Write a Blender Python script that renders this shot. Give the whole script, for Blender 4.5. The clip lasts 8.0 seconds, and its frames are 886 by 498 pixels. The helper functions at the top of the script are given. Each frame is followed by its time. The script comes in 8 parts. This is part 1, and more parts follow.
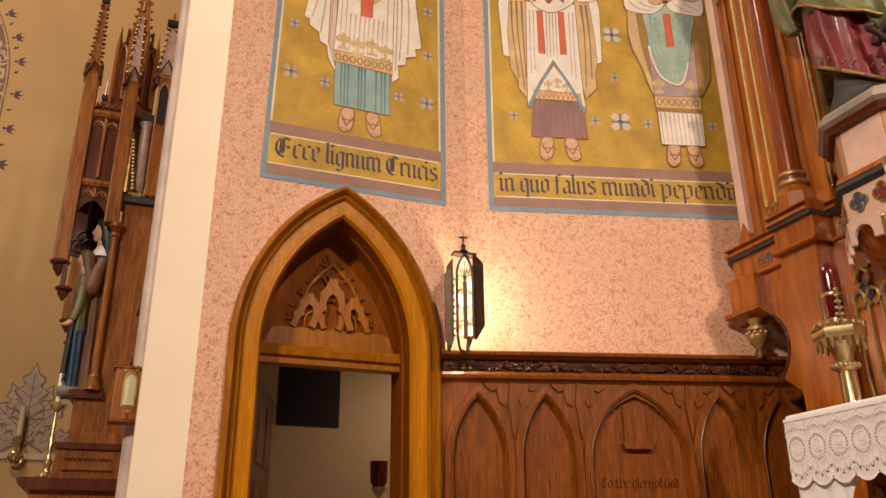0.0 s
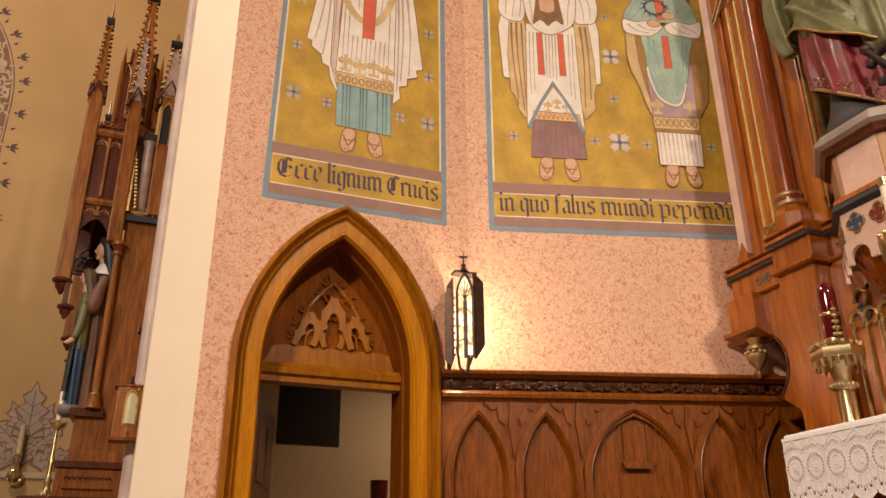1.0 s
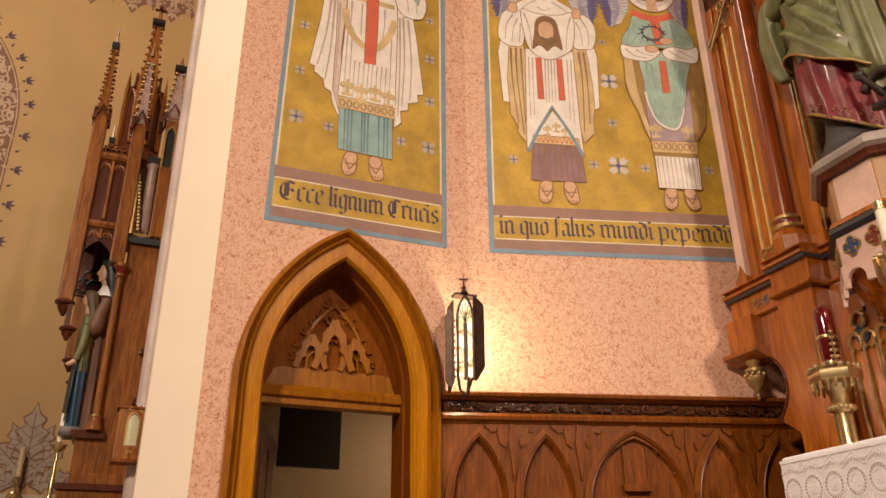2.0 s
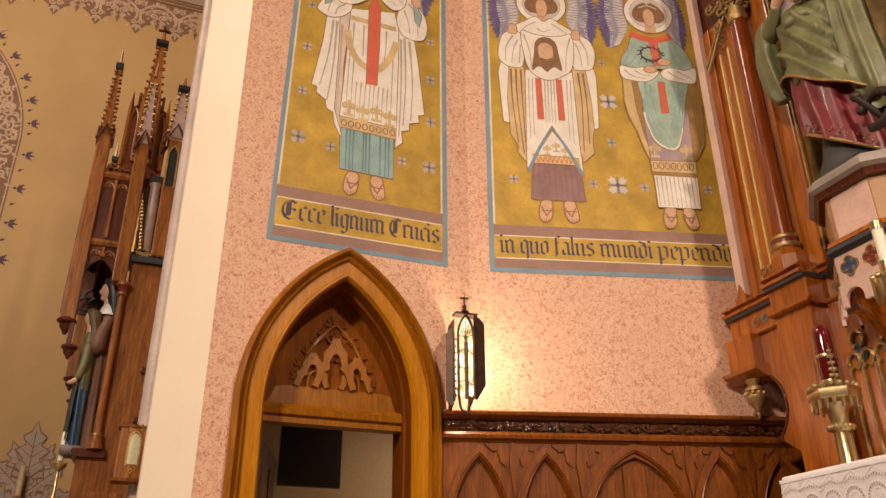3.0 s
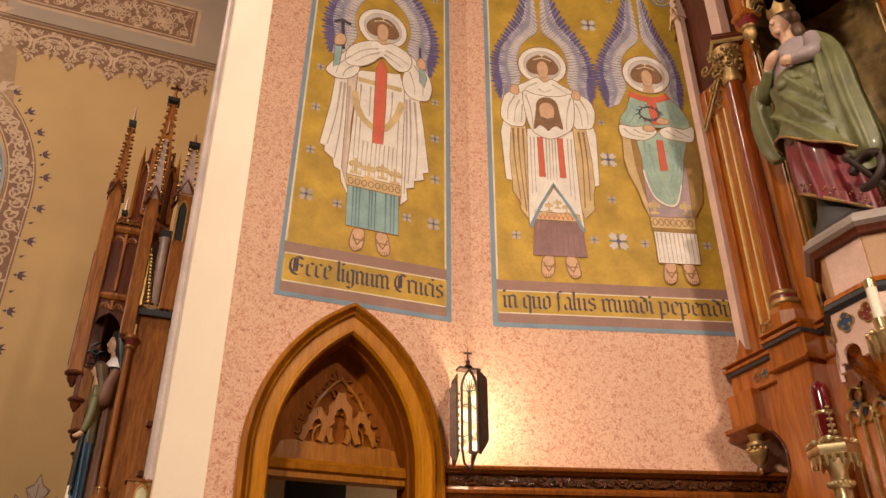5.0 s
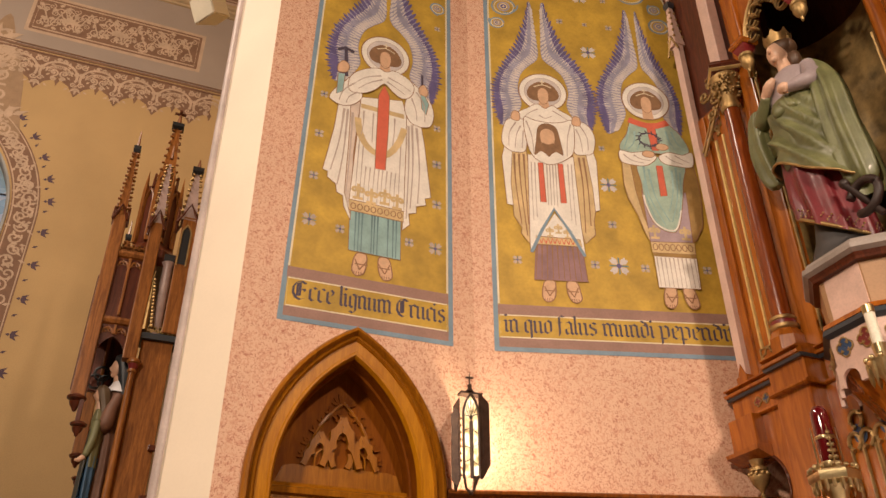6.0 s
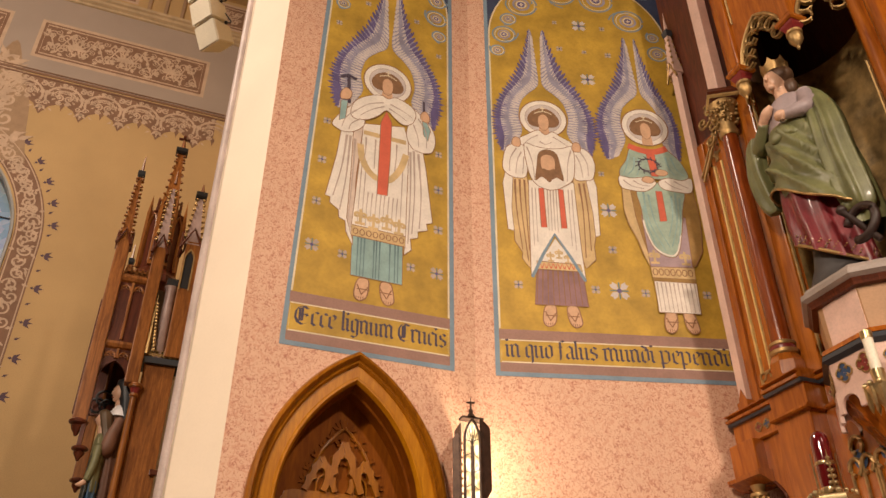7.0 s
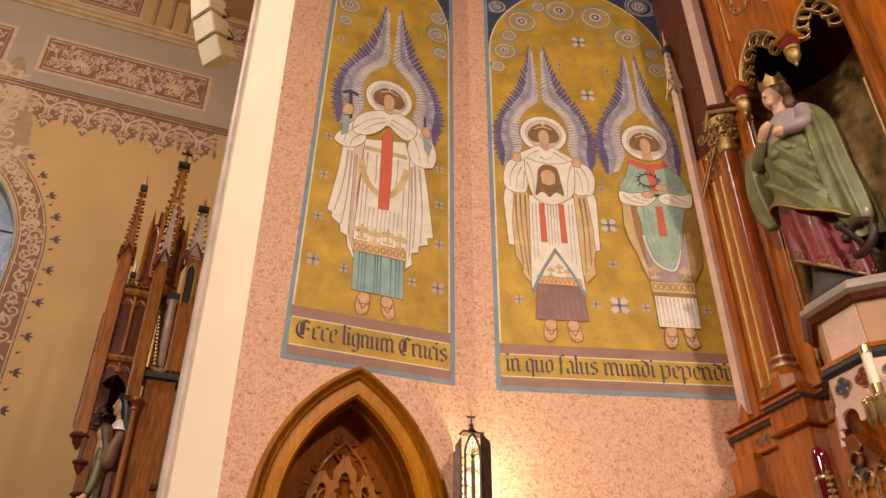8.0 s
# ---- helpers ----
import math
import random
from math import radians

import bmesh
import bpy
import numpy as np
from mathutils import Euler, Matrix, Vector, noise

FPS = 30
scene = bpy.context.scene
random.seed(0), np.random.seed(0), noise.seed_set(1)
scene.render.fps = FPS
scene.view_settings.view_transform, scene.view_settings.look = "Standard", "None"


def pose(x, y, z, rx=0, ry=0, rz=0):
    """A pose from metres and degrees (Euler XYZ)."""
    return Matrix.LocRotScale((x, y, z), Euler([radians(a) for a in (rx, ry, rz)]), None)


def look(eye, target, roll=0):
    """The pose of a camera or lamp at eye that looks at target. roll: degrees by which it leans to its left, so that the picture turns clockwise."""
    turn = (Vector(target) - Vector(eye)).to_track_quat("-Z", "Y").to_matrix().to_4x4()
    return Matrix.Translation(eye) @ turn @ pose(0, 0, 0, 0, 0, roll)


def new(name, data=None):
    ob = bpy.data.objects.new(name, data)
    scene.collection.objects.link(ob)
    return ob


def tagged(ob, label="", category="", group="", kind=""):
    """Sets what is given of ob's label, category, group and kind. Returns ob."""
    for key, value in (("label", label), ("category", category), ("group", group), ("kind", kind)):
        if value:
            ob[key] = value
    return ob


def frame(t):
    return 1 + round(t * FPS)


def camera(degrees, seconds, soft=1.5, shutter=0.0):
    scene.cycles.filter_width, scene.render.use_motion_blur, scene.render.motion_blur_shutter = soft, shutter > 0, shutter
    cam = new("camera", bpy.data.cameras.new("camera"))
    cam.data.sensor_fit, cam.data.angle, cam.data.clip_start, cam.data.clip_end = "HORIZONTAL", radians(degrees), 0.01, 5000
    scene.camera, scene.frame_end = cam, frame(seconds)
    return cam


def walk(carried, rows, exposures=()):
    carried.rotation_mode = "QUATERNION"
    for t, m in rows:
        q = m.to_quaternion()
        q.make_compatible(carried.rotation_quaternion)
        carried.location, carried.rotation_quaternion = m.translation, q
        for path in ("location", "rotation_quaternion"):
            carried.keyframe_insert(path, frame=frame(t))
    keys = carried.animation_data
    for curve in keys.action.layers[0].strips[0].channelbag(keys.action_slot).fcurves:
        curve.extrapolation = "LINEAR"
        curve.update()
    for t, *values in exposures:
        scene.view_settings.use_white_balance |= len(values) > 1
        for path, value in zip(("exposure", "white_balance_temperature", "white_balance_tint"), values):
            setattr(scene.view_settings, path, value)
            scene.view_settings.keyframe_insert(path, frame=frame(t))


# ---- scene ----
cam = camera(57.98, 8.0)
PATH = [
    (0.0, look((-0.0000, 0.0000, 1.2500), (1.7430, 4.3141, 3.0803), -0.579)),
    (0.5, look((-0.0036, -0.0142, 1.2468), (1.7298, 4.2833, 3.1248), -0.504)),
    (1.0, look((-0.0112, -0.0334, 1.2434), (1.7124, 4.2422, 3.1794), -0.471)),
    (1.5, look((-0.0179, -0.0566, 1.2386), (1.6924, 4.1943, 3.2399), -0.438)),
    (3.0, look((-0.0381, -0.1060, 1.2283), (1.6411, 4.0801, 3.3864), -0.401)),
    (3.5, look((-0.0468, -0.1294, 1.2276), (1.6188, 4.0333, 3.4407), -0.378)),
    (4.0, look((-0.0563, -0.1561, 1.2269), (1.5926, 3.9798, 3.5019), -0.347)),
    (4.5, look((-0.0671, -0.1856, 1.2207), (1.5575, 3.9120, 3.5807), -0.245)),
    (6.0, look((-0.0974, -0.2535, 1.2007), (1.4715, 3.7439, 3.7618), -0.104)),
    (6.5, look((-0.1056, -0.2752, 1.1972), (1.4450, 3.6888, 3.8206), -0.078)),
    (7.0, look((-0.1142, -0.2972, 1.1903), (1.4190, 3.6334, 3.8736), -0.010)),
    (7.5, look((-0.1189, -0.3133, 1.1832), (1.3995, 3.5901, 3.9142), 0.055)),
    (8.0, look((-0.1234, -0.3228, 1.1789), (1.3873, 3.5659, 3.9350), 0.099)),
]
walk(cam, PATH)

# ---- world and lights ----
world = bpy.data.worlds.new("world")
scene.world = world
world.use_nodes = True
sky = world.node_tree.nodes.new("ShaderNodeTexSky")
sky.sky_type, sky.sun_disc, sky.sun_elevation, sky.sun_rotation = "NISHITA", False, radians(35), radians(200)
world.node_tree.links.new(sky.outputs[0], world.node_tree.nodes["Background"].inputs[0])
world.node_tree.nodes["Background"].inputs[1].default_value = 0.1
scene.view_settings.exposure = 0.0


def lamp(name, kind, at, target, watts, color, size=0.5, spread=180):
    data = bpy.data.lights.new(name, kind)
    data.energy, data.color = watts, color
    if kind == "AREA":
        data.shape, data.size, data.spread = "DISK", size, radians(spread)
    else:
        data.shadow_soft_size = size
    ob = new(name, data)
    ob.matrix_world = look(at, target)
    return ob


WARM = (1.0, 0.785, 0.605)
# Four unseen lamps, added at assumed places to light the walls, altar and sacristy.
lamp("nave_unseen_lamp", "AREA", (-6.0, -3.4, 7.2), (1.8, 4.0, 2.4), 305, WARM, 1.0, 105)
lamp("sanctuary_unseen_lamp", "AREA", (2.2, -4.6, 7.4), (2.8, 4.0, 2.2), 134, WARM, 0.3, 95)
lamp("aisle_unseen_lamp", "AREA", (-5.0, 4.5, 11.5), (-1.4, 11.0, 6.2), 510, WARM, 1.0)
lamp("sacristy_unseen_lamp", "AREA", (2.6, 5.9, 3.0), (2.5, 5.9, 0.0), 13, (1.0, 0.76, 0.50), 0.5)
lamp("sconce_lamp", "POINT", (1.925, 4.335, 2.78), (2.03, 4.3, 0), 15, (1.0, 0.82, 0.58), 0.05)

# ---- materials ----


def nodes_of(name):
    m = bpy.data.materials.new(name)
    m.use_nodes = True
    n, l = m.node_tree.nodes, m.node_tree.links
    return m, n, l, n["Principled BSDF"]


def ramp(n, l, fac, stops):
    r = n.new("ShaderNodeValToRGB")
    while len(r.color_ramp.elements) < len(stops):
        r.color_ramp.elements.new(0.5)
    for e, (p, c) in zip(r.color_ramp.elements, stops):
        e.position, e.color = p, (*c, 1)
    l.new(fac, r.inputs[0])
    return r.outputs[0]


def noise_tex(n, l, scale, stretch=(1, 1, 1), detail=4.0, distortion=0.0):
    geo = n.new("ShaderNodeNewGeometry")
    mp = n.new("ShaderNodeMapping")
    mp.inputs["Scale"].default_value = stretch
    l.new(geo.outputs["Position"], mp.inputs["Vector"])
    t = n.new("ShaderNodeTexNoise")
    t.inputs["Scale"].default_value, t.inputs["Detail"].default_value = scale, detail
    t.inputs["Distortion"].default_value = distortion
    l.new(mp.outputs[0], t.inputs["Vector"])
    return t.outputs["Fac"]


def mixed(n, l, a, b, fac, mode="MULTIPLY"):
    mx = n.new("ShaderNodeMix")
    mx.data_type, mx.blend_type = "RGBA", mode
    if isinstance(fac, float):
        mx.inputs["Factor"].default_value = fac
    else:
        l.new(fac, mx.inputs["Factor"])
    for sock, v in ((mx.inputs[6], a), (mx.inputs[7], b)):
        if isinstance(v, tuple):
            sock.default_value = (*v, 1)
        else:
            l.new(v, sock)
    return mx.outputs[2]


def bumped(n, l, b, fac, strength, distance=0.004):
    bp = n.new("ShaderNodeBump")
    bp.inputs["Strength"].default_value, bp.inputs["Distance"].default_value = strength, distance
    l.new(fac, bp.inputs["Height"])
    l.new(bp.outputs[0], b.inputs["Normal"])


def scaled(c, k):
    return tuple(min(1.0, v * k) for v in c)


def plain(name, color, rough=0.6, metal=0.0, var=0.18, scale=5.0, grain=70.0, bump=0.15, coat=0.0, fine_mix=0.6):
    """Paint, plaster, cloth or metal with large stains and fine grain."""
    m, n, l, b = nodes_of(name)
    big = noise_tex(n, l, scale)
    fine = noise_tex(n, l, grain, detail=3.0)
    col = ramp(n, l, big, [(0.3, scaled(color, 1 - var)), (0.7, scaled(color, 1 + var * 0.6))])
    col = mixed(n, l, col, ramp(n, l, fine, [(0.3, (0.82, 0.82, 0.82)), (0.6, (1, 1, 1))]), fine_mix)
    l.new(col, b.inputs["Base Color"])
    b.inputs["Roughness"].default_value, b.inputs["Metallic"].default_value = rough, metal
    b.inputs["Coat Weight"].default_value = coat
    bumped(n, l, b, fine, bump)
    return m


def wood(name, dark, light, rough=0.38, stretch=(9, 9, 0.9), coat=0.1, figure=0.7, gloss=0.32):
    m, n, l, b = nodes_of(name)
    g = noise_tex(n, l, 3.2, stretch, 6.0, 1.2)
    f = noise_tex(n, l, 22.0, stretch, 3.0)
    big = noise_tex(n, l, 1.7)
    col = ramp(n, l, g, [(0.3, dark), (0.52, tuple((a + c) / 2 for a, c in zip(dark, light))), (0.72, light)])
    col = mixed(n, l, col, ramp(n, l, f, [(0.35, (0.72, 0.68, 0.64)), (0.6, (1, 1, 1))]), figure)
    col = mixed(n, l, col, ramp(n, l, big, [(0.3, (0.78, 0.74, 0.7)), (0.7, (1, 1, 1))]), 0.8)
    l.new(col, b.inputs["Base Color"])
    b.inputs["Roughness"].default_value, b.inputs["Coat Weight"].default_value = rough, coat
    b.inputs["Coat Roughness"].default_value = 0.25
    b.inputs["Specular IOR Level"].default_value = gloss
    bumped(n, l, b, f, 0.2, 0.002)
    return m


def ragged(name, light, fleck, deep):
    """Pink rag-rolled wall paint: short worm-like dabs over a paler ground."""
    m, n, l, b = nodes_of(name)
    dabs = noise_tex(n, l, 21.0, (1, 1, 0.85), 5.0, 2.2)
    small = noise_tex(n, l, 46.0, (1, 1, 0.9), 4.0, 1.8)
    big = noise_tex(n, l, 1.3)
    ground = ramp(n, l, big, [(0.3, scaled(light, 0.9)), (0.7, light)])
    col = mixed(n, l, ground, fleck, ramp(n, l, dabs, [(0.50, (0, 0, 0)), (0.60, (0.75, 0.75, 0.75))]), "MIX")
    col = mixed(n, l, col, deep, ramp(n, l, small, [(0.535, (0, 0, 0)), (0.63, (0.85, 0.85, 0.85))]), "MIX")
    l.new(col, b.inputs["Base Color"])
    b.inputs["Roughness"].default_value = 0.62
    bumped(n, l, b, small, 0.1)
    return m


PINK = ragged("rag_rolled_pink", (0.76, 0.485, 0.335), (0.62, 0.32, 0.21), (0.44, 0.155, 0.095))
CREAM = plain("cream_paint", (0.86, 0.74, 0.59), 0.6, var=0.05, scale=1.5, bump=0.03, fine_mix=0.12)
LILAC = plain("lilac_marbling", (0.58, 0.48, 0.45), 0.45, var=0.22, scale=4)
OCHRE = plain("ochre_plaster", (0.52, 0.35, 0.16), 0.8, var=0.1, scale=0.9, bump=0.08)
TAUPE = plain("taupe_plaster", (0.375, 0.305, 0.255), 0.8, var=0.08, scale=1.2)
SACRISTY = plain("sacristy_plaster", (0.50, 0.37, 0.23), 0.85, var=0.06, scale=1.0)
FLOOR = plain("stone_floor", (0.35, 0.28, 0.22), 0.4, var=0.2, scale=2)
OAK_GOLD = wood("golden_oak", (0.43, 0.16, 0.004), (0.60, 0.255, 0.008), 0.34, coat=0.0, figure=0.45, gloss=0.12)
OAK_DARK = wood("dark_oak", (0.125, 0.033, 0.003), (0.33, 0.098, 0.009), 0.36, (16, 16, 1.4))
OAK_CARVED = wood("carved_oak", (0.05, 0.015, 0.004), (0.13, 0.04, 0.009), 0.20, coat=0.3, gloss=0.5)
ALTAR_WOOD = wood("altar_wood", (0.25, 0.060, 0.005), (0.50, 0.155, 0.014), 0.24, (6, 6, 0.7), coat=0.28, figure=0.35, gloss=0.45)
SHRINE_WOOD = wood("shrine_wood", (0.19, 0.065, 0.014), (0.43, 0.17, 0.040), 0.36)
SHRINE_DARK = wood("shrine_mahogany", (0.070, 0.016, 0.007), (0.15, 0.036, 0.013), 0.38)
NAVY = plain("navy_moulding", (0.035, 0.04, 0.05), 0.4)
GILT = plain("gilding", (0.44, 0.29, 0.12), 0.48, 0.75, var=0.3, scale=18, bump=0.3)
GILT_LINE = plain("bright_gilding", (0.80, 0.60, 0.26), 0.4, 0.7, var=0.15, scale=18)
BRASS = plain("brass", (0.62, 0.50, 0.27), 0.28, 0.9, var=0.2, scale=14)
BLUSH = plain("blush_paint", (0.72, 0.50, 0.42), 0.4, var=0.12, scale=6)
WHITE_CLOTH = plain("white_linen", (0.95, 0.93, 0.96), 0.85, var=0.04, scale=4, grain=160, fine_mix=0.3)

# ---- mesh helpers ----
from mathutils.geometry import tessellate_polygon


def mesh_of(name, bm, material, smooth=None):
    me = bpy.data.meshes.new(name)
    bmesh.ops.recalc_face_normals(bm, faces=bm.faces)
    bm.to_mesh(me)
    bm.free()
    for mt in (material if isinstance(material, (list, tuple)) else [material]):
        me.materials.append(mt)
    if smooth is not None:
        me.shade_smooth()
        me.set_sharp_from_angle(angle=radians(smooth))
    return me


def part(name, bm, material, parent, label="", smooth=None):
    ob = new(name, mesh_of(name, bm, material, smooth))
    if parent is not None:
        ob.parent = parent
        ob.matrix_parent_inverse = (Matrix.Translation(parent.location) if parent.type == "EMPTY" else Matrix()).inverted()
    return tagged(ob, label)


def solo(name, bm, material, label, category, kind="", group="", smooth=None):
    return tagged(part(name, bm, material, None, "", smooth), label, category, group, kind)


def thing(name, at, label, category, group="", kind=""):
    ob = new(name)
    ob.location = at
    ob.empty_display_size = 0.1
    return tagged(ob, label, category, group, kind)


def box(bm, x0, x1, y0, y1, z0, z1, bevel=0.0):
    vs = [bm.verts.new((x, y, z)) for x in (x0, x1) for y in (y0, y1) for z in (z0, z1)]
    fs = [bm.faces.new([vs[i] for i in q]) for q in ((0, 1, 3, 2), (4, 6, 7, 5), (0, 4, 5, 1), (2, 3, 7, 6), (0, 2, 6, 4), (1, 5, 7, 3))]
    if bevel:
        es = list({e for f in fs for e in f.edges})
        bmesh.ops.bevel(bm, geom=es, offset=bevel, segments=2, affect="EDGES", profile=0.6)


class Plane:
    """A frame to draw in: u along it, v up, w out of it."""

    def __init__(self, origin, u, v=(0, 0, 1), w=None):
        self.o, self.u, self.v = Vector(origin), Vector(u), Vector(v)
        self.w = Vector(w) if w else self.u.cross(self.v)

    def __call__(self, a, b, c=0.0):
        return self.o + self.u * a + self.v * b + self.w * c


def prism(bm, pts, pl, w0, w1):
    """A closed outline in the plane pl, from the depth w0 to w1."""
    a = [bm.verts.new(pl(u, v, w0)) for u, v in pts]
    b = [bm.verts.new(pl(u, v, w1)) for u, v in pts]
    k = len(pts)
    for t in tessellate_polygon([[Vector((u, v, 0)) for u, v in pts]]):
        for vs in (a, b):
            try:
                bm.faces.new([vs[i] for i in t])
            except ValueError:
                pass
    for i in range(k):
        bm.faces.new((a[i], a[(i + 1) % k], b[(i + 1) % k], b[i]))


def flat(bm, pts, pl, w):
    vs = [bm.verts.new(pl(u, v, w)) for u, v in pts]
    for t in tessellate_polygon([[Vector((u, v, 0)) for u, v in pts]]):
        try:
            bm.faces.new([vs[i] for i in t])
        except ValueError:
            pass


def stroke(bm, pts, pl, width, w, closed=False, taper=False):
    """A painted line of a given width along points of the plane."""
    k = len(pts)
    rows = []
    for i, (u, v) in enumerate(pts):
        p, q = (pts[i - 1], pts[(i + 1) % k]) if closed else (pts[max(i - 1, 0)], pts[min(i + 1, k - 1)])
        d = Vector((q[0] - p[0], q[1] - p[1]))
        d = d.normalized() if d.length > 1e-9 else Vector((1, 0))
        h = width / 2 * (max(0.45, 1 - i / (k - 1)) if taper else 1)
        rows.append((bm.verts.new(pl(u - d.y * h, v + d.x * h, w)), bm.verts.new(pl(u + d.y * h, v - d.x * h, w))))
    for i in range(k if closed else k - 1):
        a, b = rows[i], rows[(i + 1) % k]
        bm.faces.new((a[0], a[1], b[1], b[0]))


def smooth_line(pts, n=6, closed=False):
    """Catmull-Rom through points of any dimension."""
    out, k = [], len(pts)
    P = [np.array(p, float) for p in pts]
    for i in range(k if closed else k - 1):
        a = P[i - 1] if closed or i else P[0]
        b, c = P[i], P[(i + 1) % k]
        d = P[(i + 2) % k] if closed else P[min(i + 2, k - 1)]
        for j in range(n):
            t = j / n
            out.append(tuple(0.5 * (2 * b + (c - a) * t + (2 * a - 5 * b + 4 * c - d) * t * t + (3 * b - a - 3 * c + d) * t ** 3)))
    return out if closed else out + [tuple(P[-1])]


def lathe(bm, prof, at, seg=16, turn=0.0, squash=(1, 1)):
    """A turned solid from (radius, height) rows about a vertical axis."""
    rings = []
    for r, z in prof:
        if r < 1e-5:
            rings.append([bm.verts.new((at[0], at[1], at[2] + z))])
        else:
            rings.append([bm.verts.new((at[0] + squash[0] * r * math.cos(turn + 2 * math.pi * i / seg), at[1] + squash[1] * r * math.sin(turn + 2 * math.pi * i / seg), at[2] + z)) for i in range(seg)])
    for a, b in zip(rings, rings[1:]):
        for i in range(seg):
            j = (i + 1) % seg
            if len(a) == 1 and len(b) == 1:
                continue
            if len(a) == 1:
                bm.faces.new((a[0], b[i], b[j]))
            elif len(b) == 1:
                bm.faces.new((a[i], a[j], b[0]))
            else:
                bm.faces.new((a[i], a[j], b[j], b[i]))
    for r in (rings[0], rings[-1]):
        if len(r) > 2:
            bm.faces.new(r)


def tube(bm, pts, radius, sides=6, closed=False):
    """A round bar along 3D points; radius may be a list."""
    pts = [Vector(p) for p in pts]
    k, rings = len(pts), []
    up = Vector((0.13, 0.29, 0.95)).normalized()
    for i, p in enumerate(pts):
        a, b = (pts[i - 1], pts[(i + 1) % k]) if closed else (pts[max(i - 1, 0)], pts[min(i + 1, k - 1)])
        d = (b - a).normalized() if (b - a).length > 1e-9 else Vector((0, 0, 1))
        s = d.cross(up)
        s = s.normalized() if s.length > 1e-3 else d.orthogonal().normalized()
        t = s.cross(d)
        r = radius[i] if isinstance(radius, (list, tuple)) else radius
        rings.append([bm.verts.new(p + (s * math.cos(2 * math.pi * j / sides) + t * math.sin(2 * math.pi * j / sides)) * r) for j in range(sides)])
    for i in range(k if closed else k - 1):
        a, b = rings[i], rings[(i + 1) % k]
        for j in range(sides):
            bm.faces.new((a[j], a[(j + 1) % sides], b[(j + 1) % sides], b[j]))
    if not closed:
        bm.faces.new(rings[0])
        bm.faces.new(rings[-1])


def ball(bm, at, r, seg=8, squash=(1, 1, 1)):
    prof = [(r * math.sin(math.pi * i / 6), -r * math.cos(math.pi * i / 6)) for i in range(7)]
    prof[0], prof[-1] = (0, -r), (0, r)
    lathe(bm, [(a, b * squash[2]) for a, b in prof], at, seg, 0, squash[:2])


def arch(cx, w, z0, h, n=10, foot=None):
    """A pointed arch from the left foot over the tip to the right foot: half-width w, springing z0, rise h."""
    R = (w * w + h * h) / (2 * w)
    a1 = math.asin(min(1, h / R)) if h <= R else math.pi - math.asin(h / R)
    right = [(cx + w - R + R * math.cos(a1 * i / n), z0 + R * math.sin(a1 * i / n)) for i in range(n + 1)]
    left = [(2 * cx - x, z) for x, z in right]
    pts = left + right[::-1][1:]
    if foot is not None:
        pts = [(cx - w, foot)] + pts + [(cx + w, foot)]
    return pts


def arch_moulding(bm, pl, cx, w, z0, h, foot, prof, n=10):
    """A moulding round a pointed arch and down its jambs; prof: (inset, depth) rows from the outer edge inwards."""
    R = (w * w + h * h) / (2 * w)
    rows = []
    for inset, depth in prof:
        wi, Ri = w - inset, R - inset
        hi = math.sqrt(max(1e-6, Ri * Ri - (R - w) ** 2))
        rows.append([bm.verts.new(pl(u, v, depth)) for u, v in arch(cx, wi, z0, hi, n, foot)])
    for a, b in zip(rows, rows[1:]):
        for i in range(len(a) - 1):
            bm.faces.new((a[i], a[i + 1], b[i + 1], b[i]))


def spiral(cu, cv, r, turns, start, n=18, sense=1):
    return [(cu + r * (1 - i / n * 0.92) * math.cos(start + sense * turns * 2 * math.pi * i / n), cv + r * (1 - i / n * 0.92) * math.sin(start + sense * turns * 2 * math.pi * i / n)) for i in range(n + 1)]

# ---- large structure ----
YA = 4.591                                   # face of the side wall
CORNER = Vector((2.046, 4.591, 0))
BDIR = Vector((0.9641, -0.2656, 0))
WALL_A = Plane((0, YA, 0), (1, 0, 0))        # w runs towards the camera
WALL_B = Plane(CORNER, BDIR)
WALL_T = Plane((0, 11.4, 0), (1, 0, 0))
TOP = 14.0

bm = bmesh.new()
door_hole = arch(1.165, 0.63, 2.45, 1.05, 10, 0.0)
prism(bm, [(0.357, 0), *door_hole, (2.046, 0), (2.046, TOP), (0.357, TOP)], WALL_A, -0.34, 0)
solo("wall_sanctuary_side", bm, PINK, "salmon pink rag-rolled plaster wall beside the altar", "wall", "structure")
bm = bmesh.new()
prism(bm, [(0, 0), (4.2, 0), (4.2, TOP), (0, TOP)], WALL_B, -0.34, 0)
solo("wall_apse", bm, PINK, "salmon pink rag-rolled plaster wall of the apse", "wall", "structure")
bm = bmesh.new()
prism(bm, [(0.357, 4.594), (0.09, 4.86), (0.09, 5.3), (0.5, 5.3), (0.5, 4.93), (0.357, 4.93)], Plane((0, 0, 0), (1, 0, 0), (0, 1, 0)), 0, TOP)
solo("pier", bm, CREAM, "smooth cream-painted pier at the end of the wall", "pier", "structure")
bm = bmesh.new()
lathe(bm, [(0.05, 0), (0.05, TOP)], (0.085, 5.3, 0), 20)
solo("pier_shaft", bm, LILAC, "slender lilac marbled shaft engaged on the pier", "column", "structure", smooth=40)
